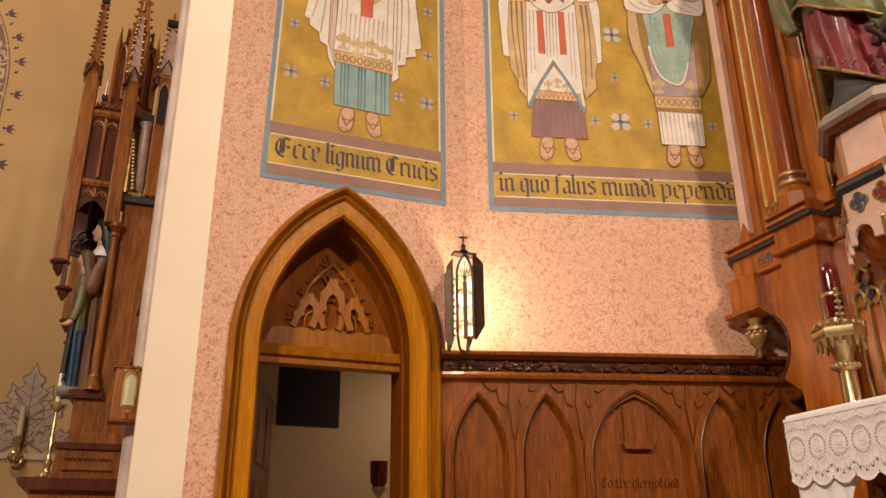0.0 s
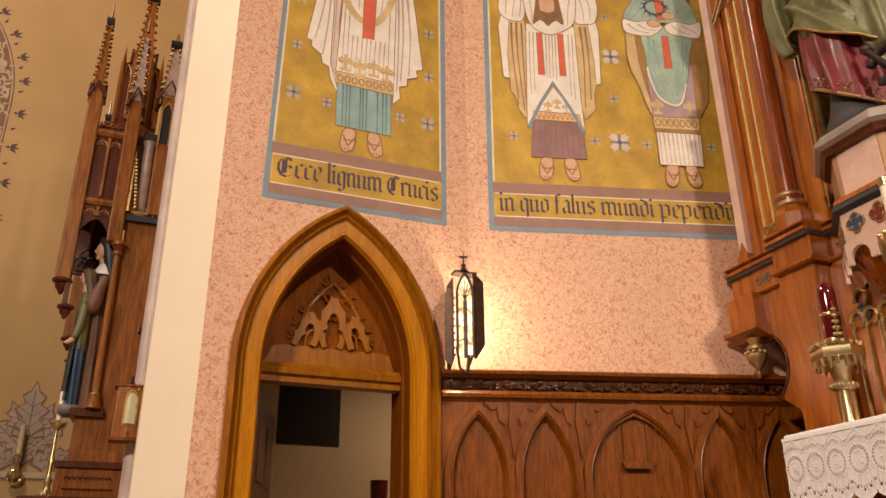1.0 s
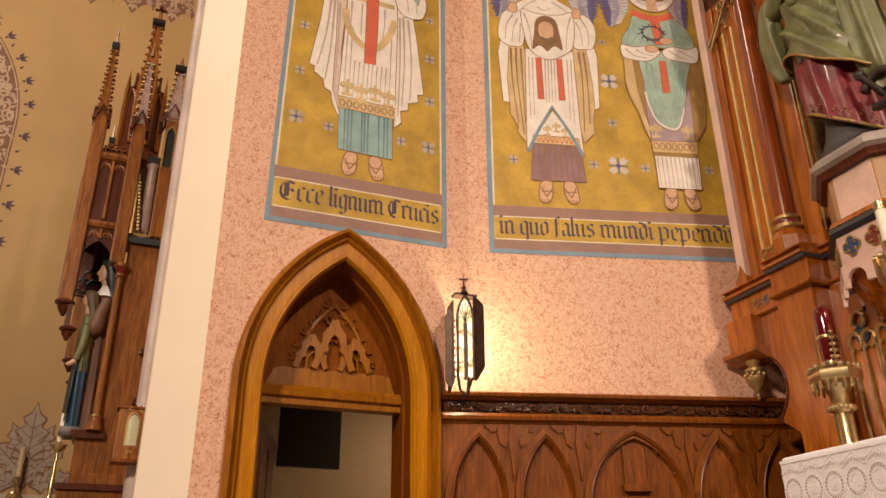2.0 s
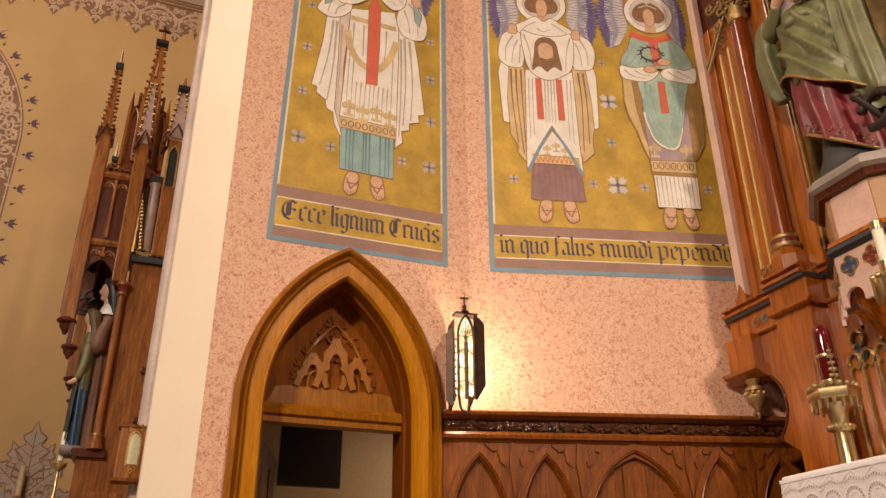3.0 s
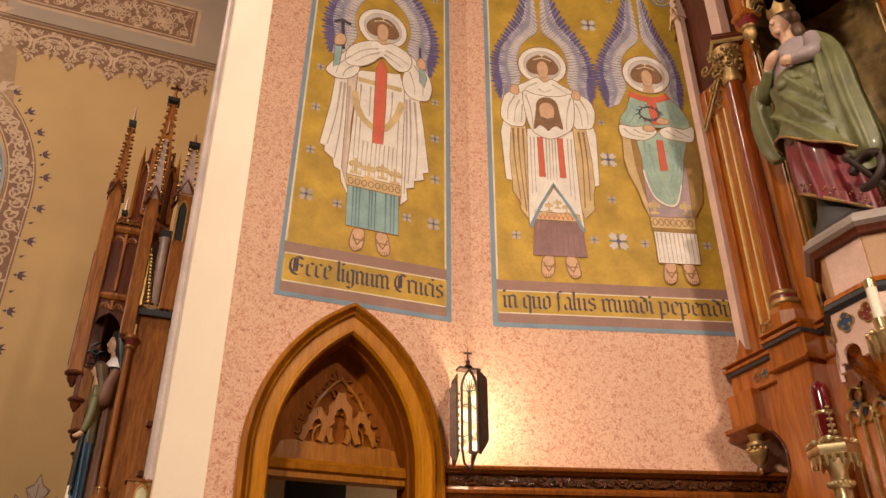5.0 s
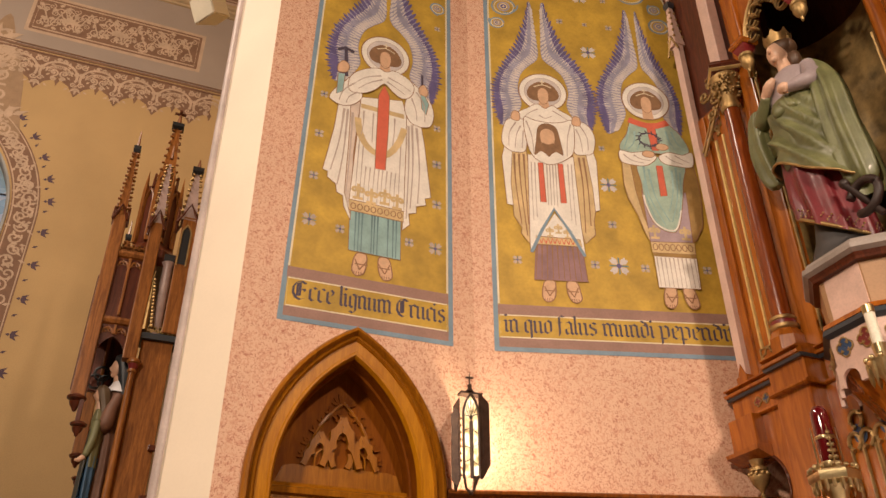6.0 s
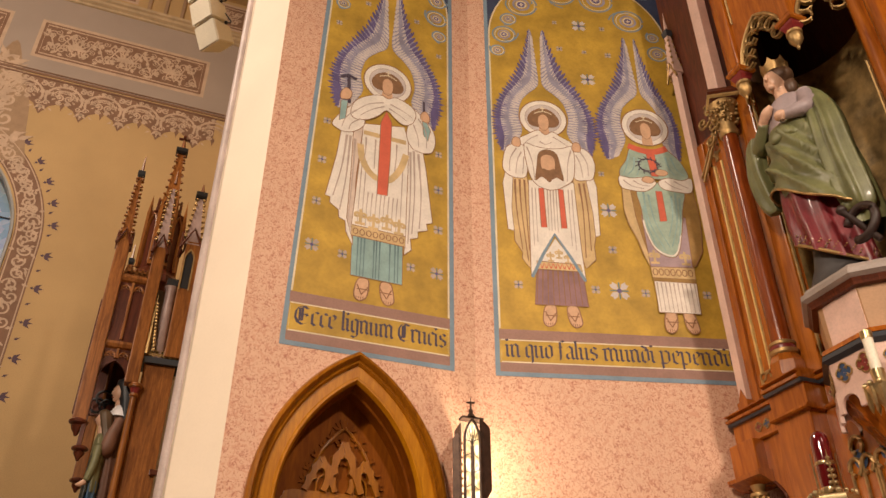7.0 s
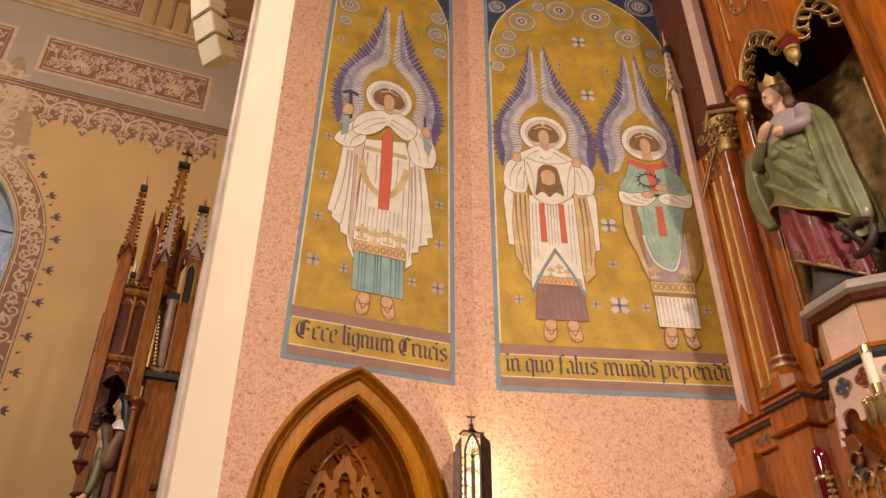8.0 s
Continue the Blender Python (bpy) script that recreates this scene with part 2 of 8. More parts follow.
# Unseen nave walls and ceilings close the room; darker nave plaster cuts bounce.
for nm, b, mt in (
    ("wall_aisle_end", (0.42, 0.75, 5.3, 11.4, 0, TOP), OCHRE),
    ("wall_nave_back", (-14.3, -14, -8, 11.4, 0, TOP), SACRISTY),
    ("wall_nave_south", (-14, 8.5, -8.3, -8, 0, TOP), SACRISTY),
    ("wall_apse_south", (8.5, 8.8, -8, 5.0, 0, TOP), CREAM),
    ("wall_sacristy_east", (4.0, 4.2, 4.95, 6.75, 0, 3.3), SACRISTY),
    ("wall_sacristy_north", (0.76, 4.0, 6.75, 6.95, 0, 3.3), SACRISTY),
    ("floor", (-14, 8.5, -8, 11.4, -0.2, 0), FLOOR),
    ("ceiling", (-14, 8.5, -8, 11.4, TOP, TOP + 0.2), OCHRE),
    ("ceiling_sacristy", (0.76, 4.0, 4.95, 6.75, 3.1, 3.3), SACRISTY),
):
    bm = bmesh.new()
    box(bm, *b)
    solo(nm, bm, mt, nm.split("_")[0] + " of the church, plain plaster" if nm != "floor" else "stone floor of the church", nm.split("_")[0], "structure")

# side wall of the aisle, with the window's opening
WX, WW, WZ, WH = -3.42, 0.86, 7.7, 1.58
bm = bmesh.new()
hole = arch(WX, WW, WZ, WH, 12, 4.2)
prism(bm, [(-14, 0), (WX - WW, 0), *hole, (WX + WW, 0), (0.42, 0), (0.42, 11.0), (-14, 11.0)], WALL_T, -0.4, 0)
prism(bm, [(WX - WW, 0), (WX + WW, 0), (WX + WW, 4.2), (WX - WW, 4.2)], WALL_T, -0.4, 0)
solo("wall_aisle_side", bm, OCHRE, "ochre plaster aisle wall with stencilled ornament", "wall", "structure")
bm = bmesh.new()
prism(bm, [(-14, 11.0), (0.42, 11.0), (0.42, 12.85), (-14, 12.85)], WALL_T, -0.4, 0.0)
solo("wall_frieze_band", bm, TAUPE, "taupe painted band below the ceiling cornice", "wall", "structure")
bm = bmesh.new()
prism(bm, [(-14, 12.85), (0.42, 12.85), (0.42, TOP), (-14, TOP)], WALL_T, -0.4, 0.0)
solo("wall_upper_band", bm, OCHRE, "ochre painted wall above the cornice", "wall", "structure")

# ---- doorway to the sacristy ----
BLACK = plain("black_plastic", (0.012, 0.012, 0.014), 0.35, var=0.1)
# Darkened copy of the golden oak: the door recess's shade is in its colour.
OAK_SHADE = wood("shaded_oak", (0.17, 0.045, 0.003), (0.27, 0.08, 0.004), 0.6, coat=0.0, figure=0.4, gloss=0.08)
OAK_BROWN = wood("brown_oak", (0.25, 0.085, 0.005), (0.42, 0.16, 0.009), 0.3, coat=0.0, figure=0.5, gloss=0.16)
DOOR_RED = wood("door_mahogany", (0.09, 0.03, 0.018), (0.16, 0.06, 0.03), 0.4)
doorway = thing("door_1", (1.18, YA, 0), "golden oak pointed-arch doorway with carved tympanum", "doorway", "", "structure")
bm = bmesh.new()
arch_moulding(bm, WALL_A, 1.165, 0.645, 2.45, 1.073, 0.0, [(0, -0.02), (0, 0.055), (0.012, 0.075), (0.03, 0.08), (0.042, 0.065), (0.05, 0.04), (0.062, 0.045), (0.07, 0.055), (0.082, 0.04)], 16)
part("outer_moulding", bm, OAK_BROWN, doorway, "", 35)
bm = bmesh.new()
arch_moulding(bm, WALL_A, 1.165, 0.645, 2.45, 1.073, 0.0, [(0.082, 0.04), (0.082, 0.028), (0.15, 0.028), (0.158, 0.034), (0.17, 0.034), (0.178, 0.02), (0.185, 0.0)], 16)
part("casing", bm, OAK_GOLD, doorway, "", 35)
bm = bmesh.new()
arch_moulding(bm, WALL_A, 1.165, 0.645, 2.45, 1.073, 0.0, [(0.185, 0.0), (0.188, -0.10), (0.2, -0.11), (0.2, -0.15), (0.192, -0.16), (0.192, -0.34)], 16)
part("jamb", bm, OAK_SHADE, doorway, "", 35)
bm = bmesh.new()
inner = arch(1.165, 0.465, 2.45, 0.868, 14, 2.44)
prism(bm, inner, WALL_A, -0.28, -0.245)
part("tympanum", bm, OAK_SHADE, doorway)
bm = bmesh.new()
bar = [(0.0, 2.385), (0.10, 2.385), (0.10, 2.42), (0.125, 2.432), (0.13, 2.465), (0.11, 2.478), (0.095, 2.502), (0.0, 2.502)]
prism(bm, bar, Plane((0.70, YA + 0.26, 0), (0, -1, 0), (0, 0, 1), (1, 0, 0)), 0, 0.955)
part("transom", bm, OAK_BROWN, doorway)
bm = bmesh.new()
prism(bm, [(0.75, 2.502), (1.60, 2.502), (1.56, 2.62), (1.50, 2.635), (0.86, 2.635), (0.80, 2.62)], WALL_A, -0.246, -0.225)
part("tympanum_rail", bm, OAK_BROWN, doorway)


def leaf(bm, pl, u, v, ang, length, width, w0, w1):
    """A carved pointed leaf."""
    c, s = math.cos(ang), math.sin(ang)
    pts = [(0, 0), (0.3, 0.5), (0.55, 0.28), (0.7, 0.34), (1, 0), (0.7, -0.34), (0.55, -0.28), (0.3, -0.5)]
    prism(bm, [(u + c * a * length - s * b * width, v + s * a * length + c * b * width) for a, b in pts], pl, w0, w1)


bm = bmesh.new()
TYM = Plane((0, YA + 0.245, 0), (1, 0, 0))


def gable(cx, half, z0, z1, wide, deep):
    """Two straight raking bars meeting at a point, with cusps on the inner edge and crockets on the outer one."""
    for sx in (-1, 1):
        foot, top = Vector((cx + sx * half, z0)), Vector((cx, z1))
        d = (top - foot).normalized()
        nrm = Vector((-d.y, d.x)) * (-1 if sx > 0 else 1) * -1
        L = (top - foot).length
        side = []
        for k in range(13):
            t = k / 12
            bulge = (0.5 if k in (4, 8) else 0.18 if k in (3, 5, 7, 9) else 0.0) * wide
            side.append(foot + d * L * t - nrm * (wide / 2 + bulge))
        outer = [foot + d * L * t + nrm * (wide / 2 + (0.45 * wide if k in (5, 9) else 0)) for k, t in ((12, 1.0), (10, 0.83), (9, 0.75), (8, 0.67), (6, 0.5), (5, 0.42), (4, 0.33), (0, 0.0))]
        prism(bm, [(p.x, p.y) for p in side + outer], TYM, 0.0, deep + 0.002 * sx)


gable(1.17, 0.125, 2.636, 2.965, 0.042, 0.050)
for s in (-1, 1):
    gable(1.17 + s * 0.145, 0.10, 2.636, 2.855, 0.036, 0.038)
    arch_moulding(bm, TYM, 1.17 + s * 0.125, 0.05, 2.68, 0.075, 2.635, [(0, 0), (0.002, 0.02), (0.012, 0.022), (0.016, 0.0)], 6)
    pts = [(1.17 + s * 0.25, 2.635), (1.17 + s * 0.205, 2.78), (1.17 + s * 0.12, 2.95), (1.17, 3.08)]
    tube(bm, [TYM(u, v, 0.010) for u, v in smooth_line(pts, 5)], 0.013, 6)
part("tracery", bm, OAK_BROWN, doorway, "", 30)
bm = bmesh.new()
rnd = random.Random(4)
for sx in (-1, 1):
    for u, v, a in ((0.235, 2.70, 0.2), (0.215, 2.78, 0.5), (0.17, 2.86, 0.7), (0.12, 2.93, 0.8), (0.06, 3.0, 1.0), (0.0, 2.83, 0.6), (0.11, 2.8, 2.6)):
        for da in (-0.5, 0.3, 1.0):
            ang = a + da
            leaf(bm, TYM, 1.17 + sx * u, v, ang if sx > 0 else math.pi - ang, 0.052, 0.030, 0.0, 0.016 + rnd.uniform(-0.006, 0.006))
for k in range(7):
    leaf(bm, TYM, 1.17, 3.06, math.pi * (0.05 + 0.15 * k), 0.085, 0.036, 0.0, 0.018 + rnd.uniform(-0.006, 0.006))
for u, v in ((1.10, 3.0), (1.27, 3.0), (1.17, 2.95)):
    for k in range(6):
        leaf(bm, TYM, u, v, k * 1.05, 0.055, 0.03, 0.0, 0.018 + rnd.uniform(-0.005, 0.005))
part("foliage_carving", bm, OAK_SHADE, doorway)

leaf_door = thing("panelled_door", (0.77, 4.96, 0), "dark mahogany panelled door standing open into the sacristy", "door")
DL = Plane((0.765, 4.97, 0), Vector((0.30, 0.95, 0)).normalized())
bm = bmesh.new()
prism(bm, [(0, 0.02), (0.80, 0.02), (0.80, 2.34), (0, 2.34)], DL, -0.04, 0.0)
part("door_slab", bm, DOOR_RED, leaf_door)
for z0, z1 in ((0.25, 0.95), (1.1, 1.72), (1.84, 2.22)):
    for u0 in (0.10, 0.44):
        bm = bmesh.new()
        prism(bm, [(u0, z0), (u0 + 0.27, z0), (u0 + 0.27, z1), (u0, z1)], DL, 0.0, 0.012)
        part("door_panel", bm, DOOR_RED, leaf_door)
bm = bmesh.new()
for z in (0.4, 1.95):
    lathe(bm, [(0.009, 0), (0.009, 0.11)], (0.755, 4.955, z), 8)
part("hinge", bm, BRASS, leaf_door)

tv = thing("television", (1.4, 6.7, 2.3), "black flat television on a bracket on the sacristy wall", "television")
bm = bmesh.new()
box(bm, 1.13, 1.63, 6.28, 6.33, 2.26, 2.80, 0.008)
part("screen", bm, BLACK, tv)
bm = bmesh.new()
box(bm, 1.2, 1.56, 6.33, 6.38, 2.33, 2.7, 0.01)
box(bm, 1.34, 1.42, 6.38, 6.75, 2.48, 2.56)
part("bracket", bm, BLACK, tv)
bm = bmesh.new()
tube(bm, smooth_line([(1.24, 6.36, 2.78), (1.2, 6.4, 2.95), (1.13, 6.5, 3.02), (1.10, 6.74, 3.1)], 5), 0.006)
part("cable", bm, NAVY, tv)

RUBY = plain("ruby_glass", (0.10, 0.004, 0.006), 0.1, var=0.1, bump=0.02, coat=0.6)
stand = thing("processional_candlestick", (1.99, 6.35, 0), "tall brass candlestick with a dark red glass cup", "candlestick")
bm = bmesh.new()
lathe(bm, [(0.14, 0), (0.14, 0.03), (0.05, 0.07), (0.02, 0.12), (0.016, 1.6), (0.04, 1.63), (0.016, 1.66), (0.016, 1.75), (0.055, 1.80), (0.06, 1.82)], (1.99, 6.35, 0), 14)
part("stem", bm, BRASS, stand, "", 40)
bm = bmesh.new()
lathe(bm, [(0.045, 1.82), (0.07, 1.86), (0.075, 2.02), (0.068, 2.02), (0.06, 1.85)], (1.99, 6.35, 0), 14)
part("cup", bm, RUBY, stand, "dark red glass cup", 40)

# ---- oak wainscot along the apse wall ----
wain = thing("wainscot", (2.9, 4.3, 0), "dark oak wainscot with pointed-arch panels and vine frieze", "wainscot", "", "structure")
S0, S1 = -0.21, 2.45
ARCHES = [(0.02, 0.160, 1.83, 0.375), (0.445, 0.158, 1.83, 0.375), (1.018, 0.305, 1.80, 0.42), (1.57, 0.158, 1.83, 0.38), (1.985, 0.16, 1.83, 0.375)]
for a, b in zip([S0] + [(p[0] + q[0] + p[1] - q[1]) / 2 for p, q in zip(ARCHES, ARCHES[1:])], [(p[0] + q[0] + p[1] - q[1]) / 2 for p, q in zip(ARCHES, ARCHES[1:])] + [S1]):
    bm = bmesh.new()
    prism(bm, [(a, 0), (b - 0.002, 0), (b - 0.002, 2.305), (a, 2.305)], WALL_B, 0.05, 0.062)
    part("panel", bm, OAK_DARK, wain)
bm = bmesh.new()
outline = [(S0, 0)]
for cx, w, z0, h in ARCHES:
    outline += arch(cx, w, z0, h, 8, 0.3)
outline = [(S0, 0.28)] + outline[1:] + [(S1, 0.28), (S1, 2.308), (S0, 2.308)]
prism(bm, outline, WALL_B, 0.062, 0.092)
part("arcade_frame", bm, OAK_DARK, wain)
bm = bmesh.new()
prism(bm, [(S0, 0.0), (S1, 0.0), (S1, 0.28), (S0, 0.28)], WALL_B, 0.062, 0.11)
part("plinth", bm, OAK_DARK, wain)
for cx, w, z0, h in ARCHES:
    bm = bmesh.new()
    arch_moulding(bm, WALL_B, cx, w + 0.056, z0, h + 0.085, 0.3, [(0, 0.088), (0.004, 0.116), (0.040, 0.116), (0.045, 0.108), (0.052, 0.112), (0.058, 0.098), (0.064, 0.078), (0.072, 0.062)], 10)
    for k in (4, 7):
        for sx in (-1, 1):
            u, v = arch(cx, w, z0, h, 10)[k]
            u = cx + sx * (cx - u)
            ball(bm, WALL_B(u - sx * 0.004, v - 0.008, 0.078), 0.009, 6)
    for sx in (-1, 1):
        ball(bm, WALL_B(cx + sx * (w - 0.012), z0 - 0.1, 0.078), 0.008, 6)
    part("arch_moulding", bm, OAK_DARK, wain, "", 40)
gaps = [(p[0] + p[1] + q[0] - q[1]) / 2 for p, q in zip(ARCHES, ARCHES[1:])]
bm = bmesh.new()
for g in gaps:
    prism(bm, [(g, 1.95), (g + 0.026, 2.165), (g + 0.012, 2.296), (g - 0.012, 2.296), (g - 0.026, 2.165)], WALL_B, 0.09, 0.112)
    for sx in (-1, 1):
        leaf(bm, WALL_B, g + sx * 0.05, 2.15, math.pi / 2 - sx * 0.35, 0.13, 0.05, 0.09, 0.110)
        leaf(bm, WALL_B, g + sx * 0.10, 2.25, math.pi / 2 - sx * 1.1, 0.085, 0.045, 0.09, 0.108)
part("spandrel_carving", bm, OAK_DARK, wain)
RAIL = Plane(CORNER, Vector((-0.2656, -0.9641, 0)), (0, 0, 1), BDIR)
bm = bmesh.new()
prism(bm, [(0, 2.298), (0.10, 2.298), (0.112, 2.312), (0.128, 2.317), (0.133, 2.338), (0.122, 2.357), (0.108, 2.362), (0, 2.362)], RAIL, S0, S1)
part("lower_rail", bm, OAK_DARK, wain)
bm = bmesh.new()
prism(bm, [(0, 2.364), (0.090, 2.364), (0.090, 2.437), (0, 2.437)], RAIL, S0, S1)
part("frieze_board", bm, OAK_CARVED, wain)
bm = bmesh.new()
prism(bm, [(0, 2.437), (0.10, 2.437), (0.122, 2.444), (0.138, 2.457), (0.152, 2.461), (0.157, 2.478), (0.148, 2.487), (0, 2.487)], RAIL, S0, S1)
part("top_rail", bm, OAK_DARK, wain)
bm = bmesh.new()
k = 0
s = S0 + 0.04
while s < S1 - 0.1:
    up = 1 if k % 2 else -1
    tube(bm, [WALL_B(s + d, 2.400 + up * 0.02 * math.sin(d / 0.09 * math.pi), 0.105) for d in (0, 0.022, 0.045, 0.068, 0.09)], 0.006, 5)
    for j in range(8):
        a = rnd.uniform(0, 6.28)
        leaf(bm, WALL_B, s + 0.045 + rnd.uniform(-0.02, 0.02), 2.400 + up * 0.008, a, rnd.uniform(0.022, 0.034), 0.018, 0.090, 0.092 + rnd.uniform(0.008, 0.020))
    for j in range(9):
        ball(bm, WALL_B(s + 0.03 + rnd.uniform(-0.03, 0.04), 2.400 - up * rnd.uniform(0.0, 0.024), 0.106), rnd.uniform(0.009, 0.014), 7)
    s += 0.09
    k += 1
part("vine_carving", bm, OAK_CARVED, wain, "", 40)
bm = bmesh.new()
prism(bm, [(0.94, 1.93), (1.09, 1.93), (1.09, 2.165), (0.94, 2.165)], WALL_B, 0.062, 0.078)
prism(bm, [(0.93, 1.895), (1.10, 1.895), (1.115, 1.935), (0.915, 1.935)], WALL_B, 0.062, 0.105)
for u in (0.935, 1.083):
    prism(bm, [(u, 1.935), (u + 0.012, 1.935), (u + 0.012, 2.165), (u, 2.165)], WALL_B, 0.078, 0.092)
part("plaque", bm, OAK_DARK, wain)


def lettering(name, text, pl, u0, u1, v0, height, w, material, parent, thick=0.0, depth=0.001):
    """Words in the built-in font, fitted between u0 and u1 on a plane."""
    cu = bpy.data.curves.new(name, "FONT")
    cu.body, cu.size, cu.offset, cu.extrude = text, 1.0, thick, 0.0
    tmp = new(name + "_outline", cu)
    bpy.context.view_layer.update()
    me = bpy.data.meshes.new_from_object(tmp.evaluated_get(bpy.context.evaluated_depsgraph_get()))
    bpy.data.objects.remove(tmp)
    xs = [v.co.x for v in me.vertices]
    x0, x1 = min(xs), max(xs)
    for v in me.vertices:
        v.co = pl(u0 + (v.co.x - x0) / (x1 - x0) * (u1 - u0), v0 + v.co.y * height, w)
    me.materials.append(material)
    ob = new(name, me)
    ob.parent = parent
    ob.matrix_parent_inverse = Matrix.Translation(parent.location).inverted()
    return ob


bm = bmesh.new()
for z in (1.55, 1.45, 1.35):
    prism(bm, [(0.76, z), (1.25, z), (1.25, z + 0.05), (0.76, z + 0.05)], WALL_B, 0.062, 0.0645)
part("inscription_bar", bm, OAK_CARVED, wain)

# ---- wall sconce in the corner ----
BRONZE = plain("dark_bronze", (0.09, 0.055, 0.04), 0.45, 0.6, var=0.3, scale=20)
m, n, l, b = nodes_of("lit_cathedral_glass")
fac = noise_tex(n, l, 26.0, (1, 1, 0.6), 2.0, 0.6)
col = ramp(n, l, fac, [(0.3, (0.9, 0.5, 0.15)), (0.5, (1.0, 0.78, 0.4)), (0.66, (1.0, 0.95, 0.8))])
l.new(col, b.inputs["Emission Color"])
st = ramp(n, l, fac, [(0.35, (0.12, 0.12, 0.12)), (0.7, (1, 1, 1))])
mm = n.new("ShaderNodeMath")
mm.operation = "MULTIPLY"
mm.inputs[1].default_value = 1.7
l.new(st, mm.inputs[0])
l.new(mm.outputs[0], b.inputs["Emission Strength"])
b.inputs["Base Color"].default_value = (0.6, 0.45, 0.2, 1)
LIT_GLASS = m
sconce = thing("wall_sconce", (1.98, 4.5, 2.75), "dark bronze gothic lantern sconce with lit leaded glass", "sconce")
FR = Plane((1.812, 4.27, 0), Vector((0.985, -0.17, 0)).normalized())
bm = bmesh.new()
pane = arch(0.052, 0.046, 2.90, 0.13, 8, 2.52)
flat(bm, pane, FR, 0.0)
part("glass_pane", bm, LIT_GLASS, sconce, "glowing amber leaded glass")
bm = bmesh.new()
arch_moulding(bm, FR, 0.052, 0.056, 2.90, 0.15, 2.5, [(0, -0.01), (0, 0.012), (0.006, 0.016), (0.012, 0.012), (0.013, 0.0)], 8)
tube(bm, [FR(0.052, 2.5, 0.004), FR(0.052, 2.86, 0.004)], 0.012, 6)
for z, d in ((2.6, 0.02), (2.7, -0.015), (2.8, 0.018), (2.9, -0.01)):
    tube(bm, [FR(0.008, z, 0.003), FR(0.05, z + d, 0.003), FR(0.096, z - d, 0.003)], 0.0028, 4)
for k in range(5):
    tube(bm, [FR(0.052, 2.86, 0.003), FR(0.052 + 0.04 * math.cos(0.5 + k * 0.53), 2.9 + 0.1 * math.sin(0.5 + k * 0.53), 0.003)], 0.0025, 4)
part("leading", bm, BRONZE, sconce)
bm = bmesh.new()
RP = Plane(FR(0.108, 0, 0), Vector((0.93, 0.36, 0)).normalized())
prism(bm, [(0, 2.5), (0.012, 2.5), (0.085, 2.60), (0.085, 3.0), (0.06, 3.02), (0.0, 3.05)], RP, -0.006, 0.006)
prism(bm, [(0.02, 2.55), (0.076, 2.62), (0.076, 2.98), (0.02, 2.98)], RP, 0.006, 0.01)
part("side_plate", bm, BRONZE, sconce)
bm = bmesh.new()
LP = Plane((1.757, 4.33, 0), Vector((0.98, -0.2, 0)).normalized())
prism(bm, [(0.028, 2.46), (0.056, 2.50), (0.056, 2.92), (0.028, 2.96), (0.0, 2.92), (0.0, 2.50)], LP, -0.008, 0.008)
for k in range(9):
    ball(bm, LP(0.058, 2.53 + 0.045 * k, 0.004), 0.010, 6)
part("side_wing", bm, BRONZE, sconce)
bm = bmesh.new()
box(bm, 1.80, 1.95, 4.26, 4.33, 3.045, 3.06)
lathe(bm, [(0.03, 3.06), (0.012, 3.085), (0.016, 3.10), (0.006, 3.115), (0.006, 3.15), (0.0, 3.2)], (1.862, 4.27, 0), 8)
tube(bm, [(1.835, 4.27, 3.155), (1.889, 4.27, 3.16)], 0.007, 6)
ball(bm, (1.862, 4.27, 3.10), 0.015, 6)
part("cresting", bm, BRONZE, sconce)
bm = bmesh.new()
for a in ((1.81, 4.27), (1.92, 4.25)):
    tube(bm, smooth_line([(*a, 2.56), ((a[0] + 1.86) / 2, 4.29, 2.45), (1.865, 4.29, 2.43)], 4), 0.008, 5)
ball(bm, (1.865, 4.29, 2.42), 0.016, 6)
part("bottom_bracket", bm, BRONZE, sconce)
for z in (2.52, 2.98):
    bm = bmesh.new()
    tube(bm, [(1.90, 4.30, z), (2.01, 4.57, z)], 0.012, 6)
    part("wall_arm", bm, BRONZE, sconce)
# Assumed plate, added to keep the sconce's glow off the wall on its left.
bm = bmesh.new()
prism(bm, [(0.0, 2.5), (0.0, 3.02), (0.27, 3.06), (0.27, 2.46)], Plane((1.80, 4.30, 0), Vector((0.25, 0.97, 0)).normalized()), -0.004, 0.004)
part("glow_shield", bm, BRONZE, sconce)

# ---- murals ----
M_GOLD = plain("mural_gold", (0.53, 0.33, 0.040), 0.6, var=0.28, scale=4.5, grain=40)
M_BLUE = plain("mural_blue_border", (0.21, 0.30, 0.38), 0.65, var=0.15, scale=6)
M_MAUVE = plain("mural_mauve", (0.33, 0.19, 0.15), 0.65, var=0.15, scale=6)
M_LINE = plain("mural_pale_line", (0.74, 0.64, 0.45), 0.65)
M_INK = plain("mural_ink", (0.075, 0.055, 0.085), 0.65)
M_BROWN = plain("mural_outline", (0.31, 0.155, 0.075), 0.65)
M_WHITE = plain("mural_white", (0.83, 0.77, 0.69), 0.65, var=0.1, scale=9)
M_FOLD = plain("mural_fold_grey", (0.50, 0.40, 0.34), 0.65, var=0.2, scale=9)
M_CREAMY = plain("mural_cream", (0.66, 0.48, 0.24), 0.65, var=0.2, scale=8)
M_BLUSH = plain("mural_blush", (0.70, 0.57, 0.48), 0.65, var=0.15, scale=8)
M_RED = plain("mural_red", (0.66, 0.13, 0.07), 0.6, var=0.1, scale=9)
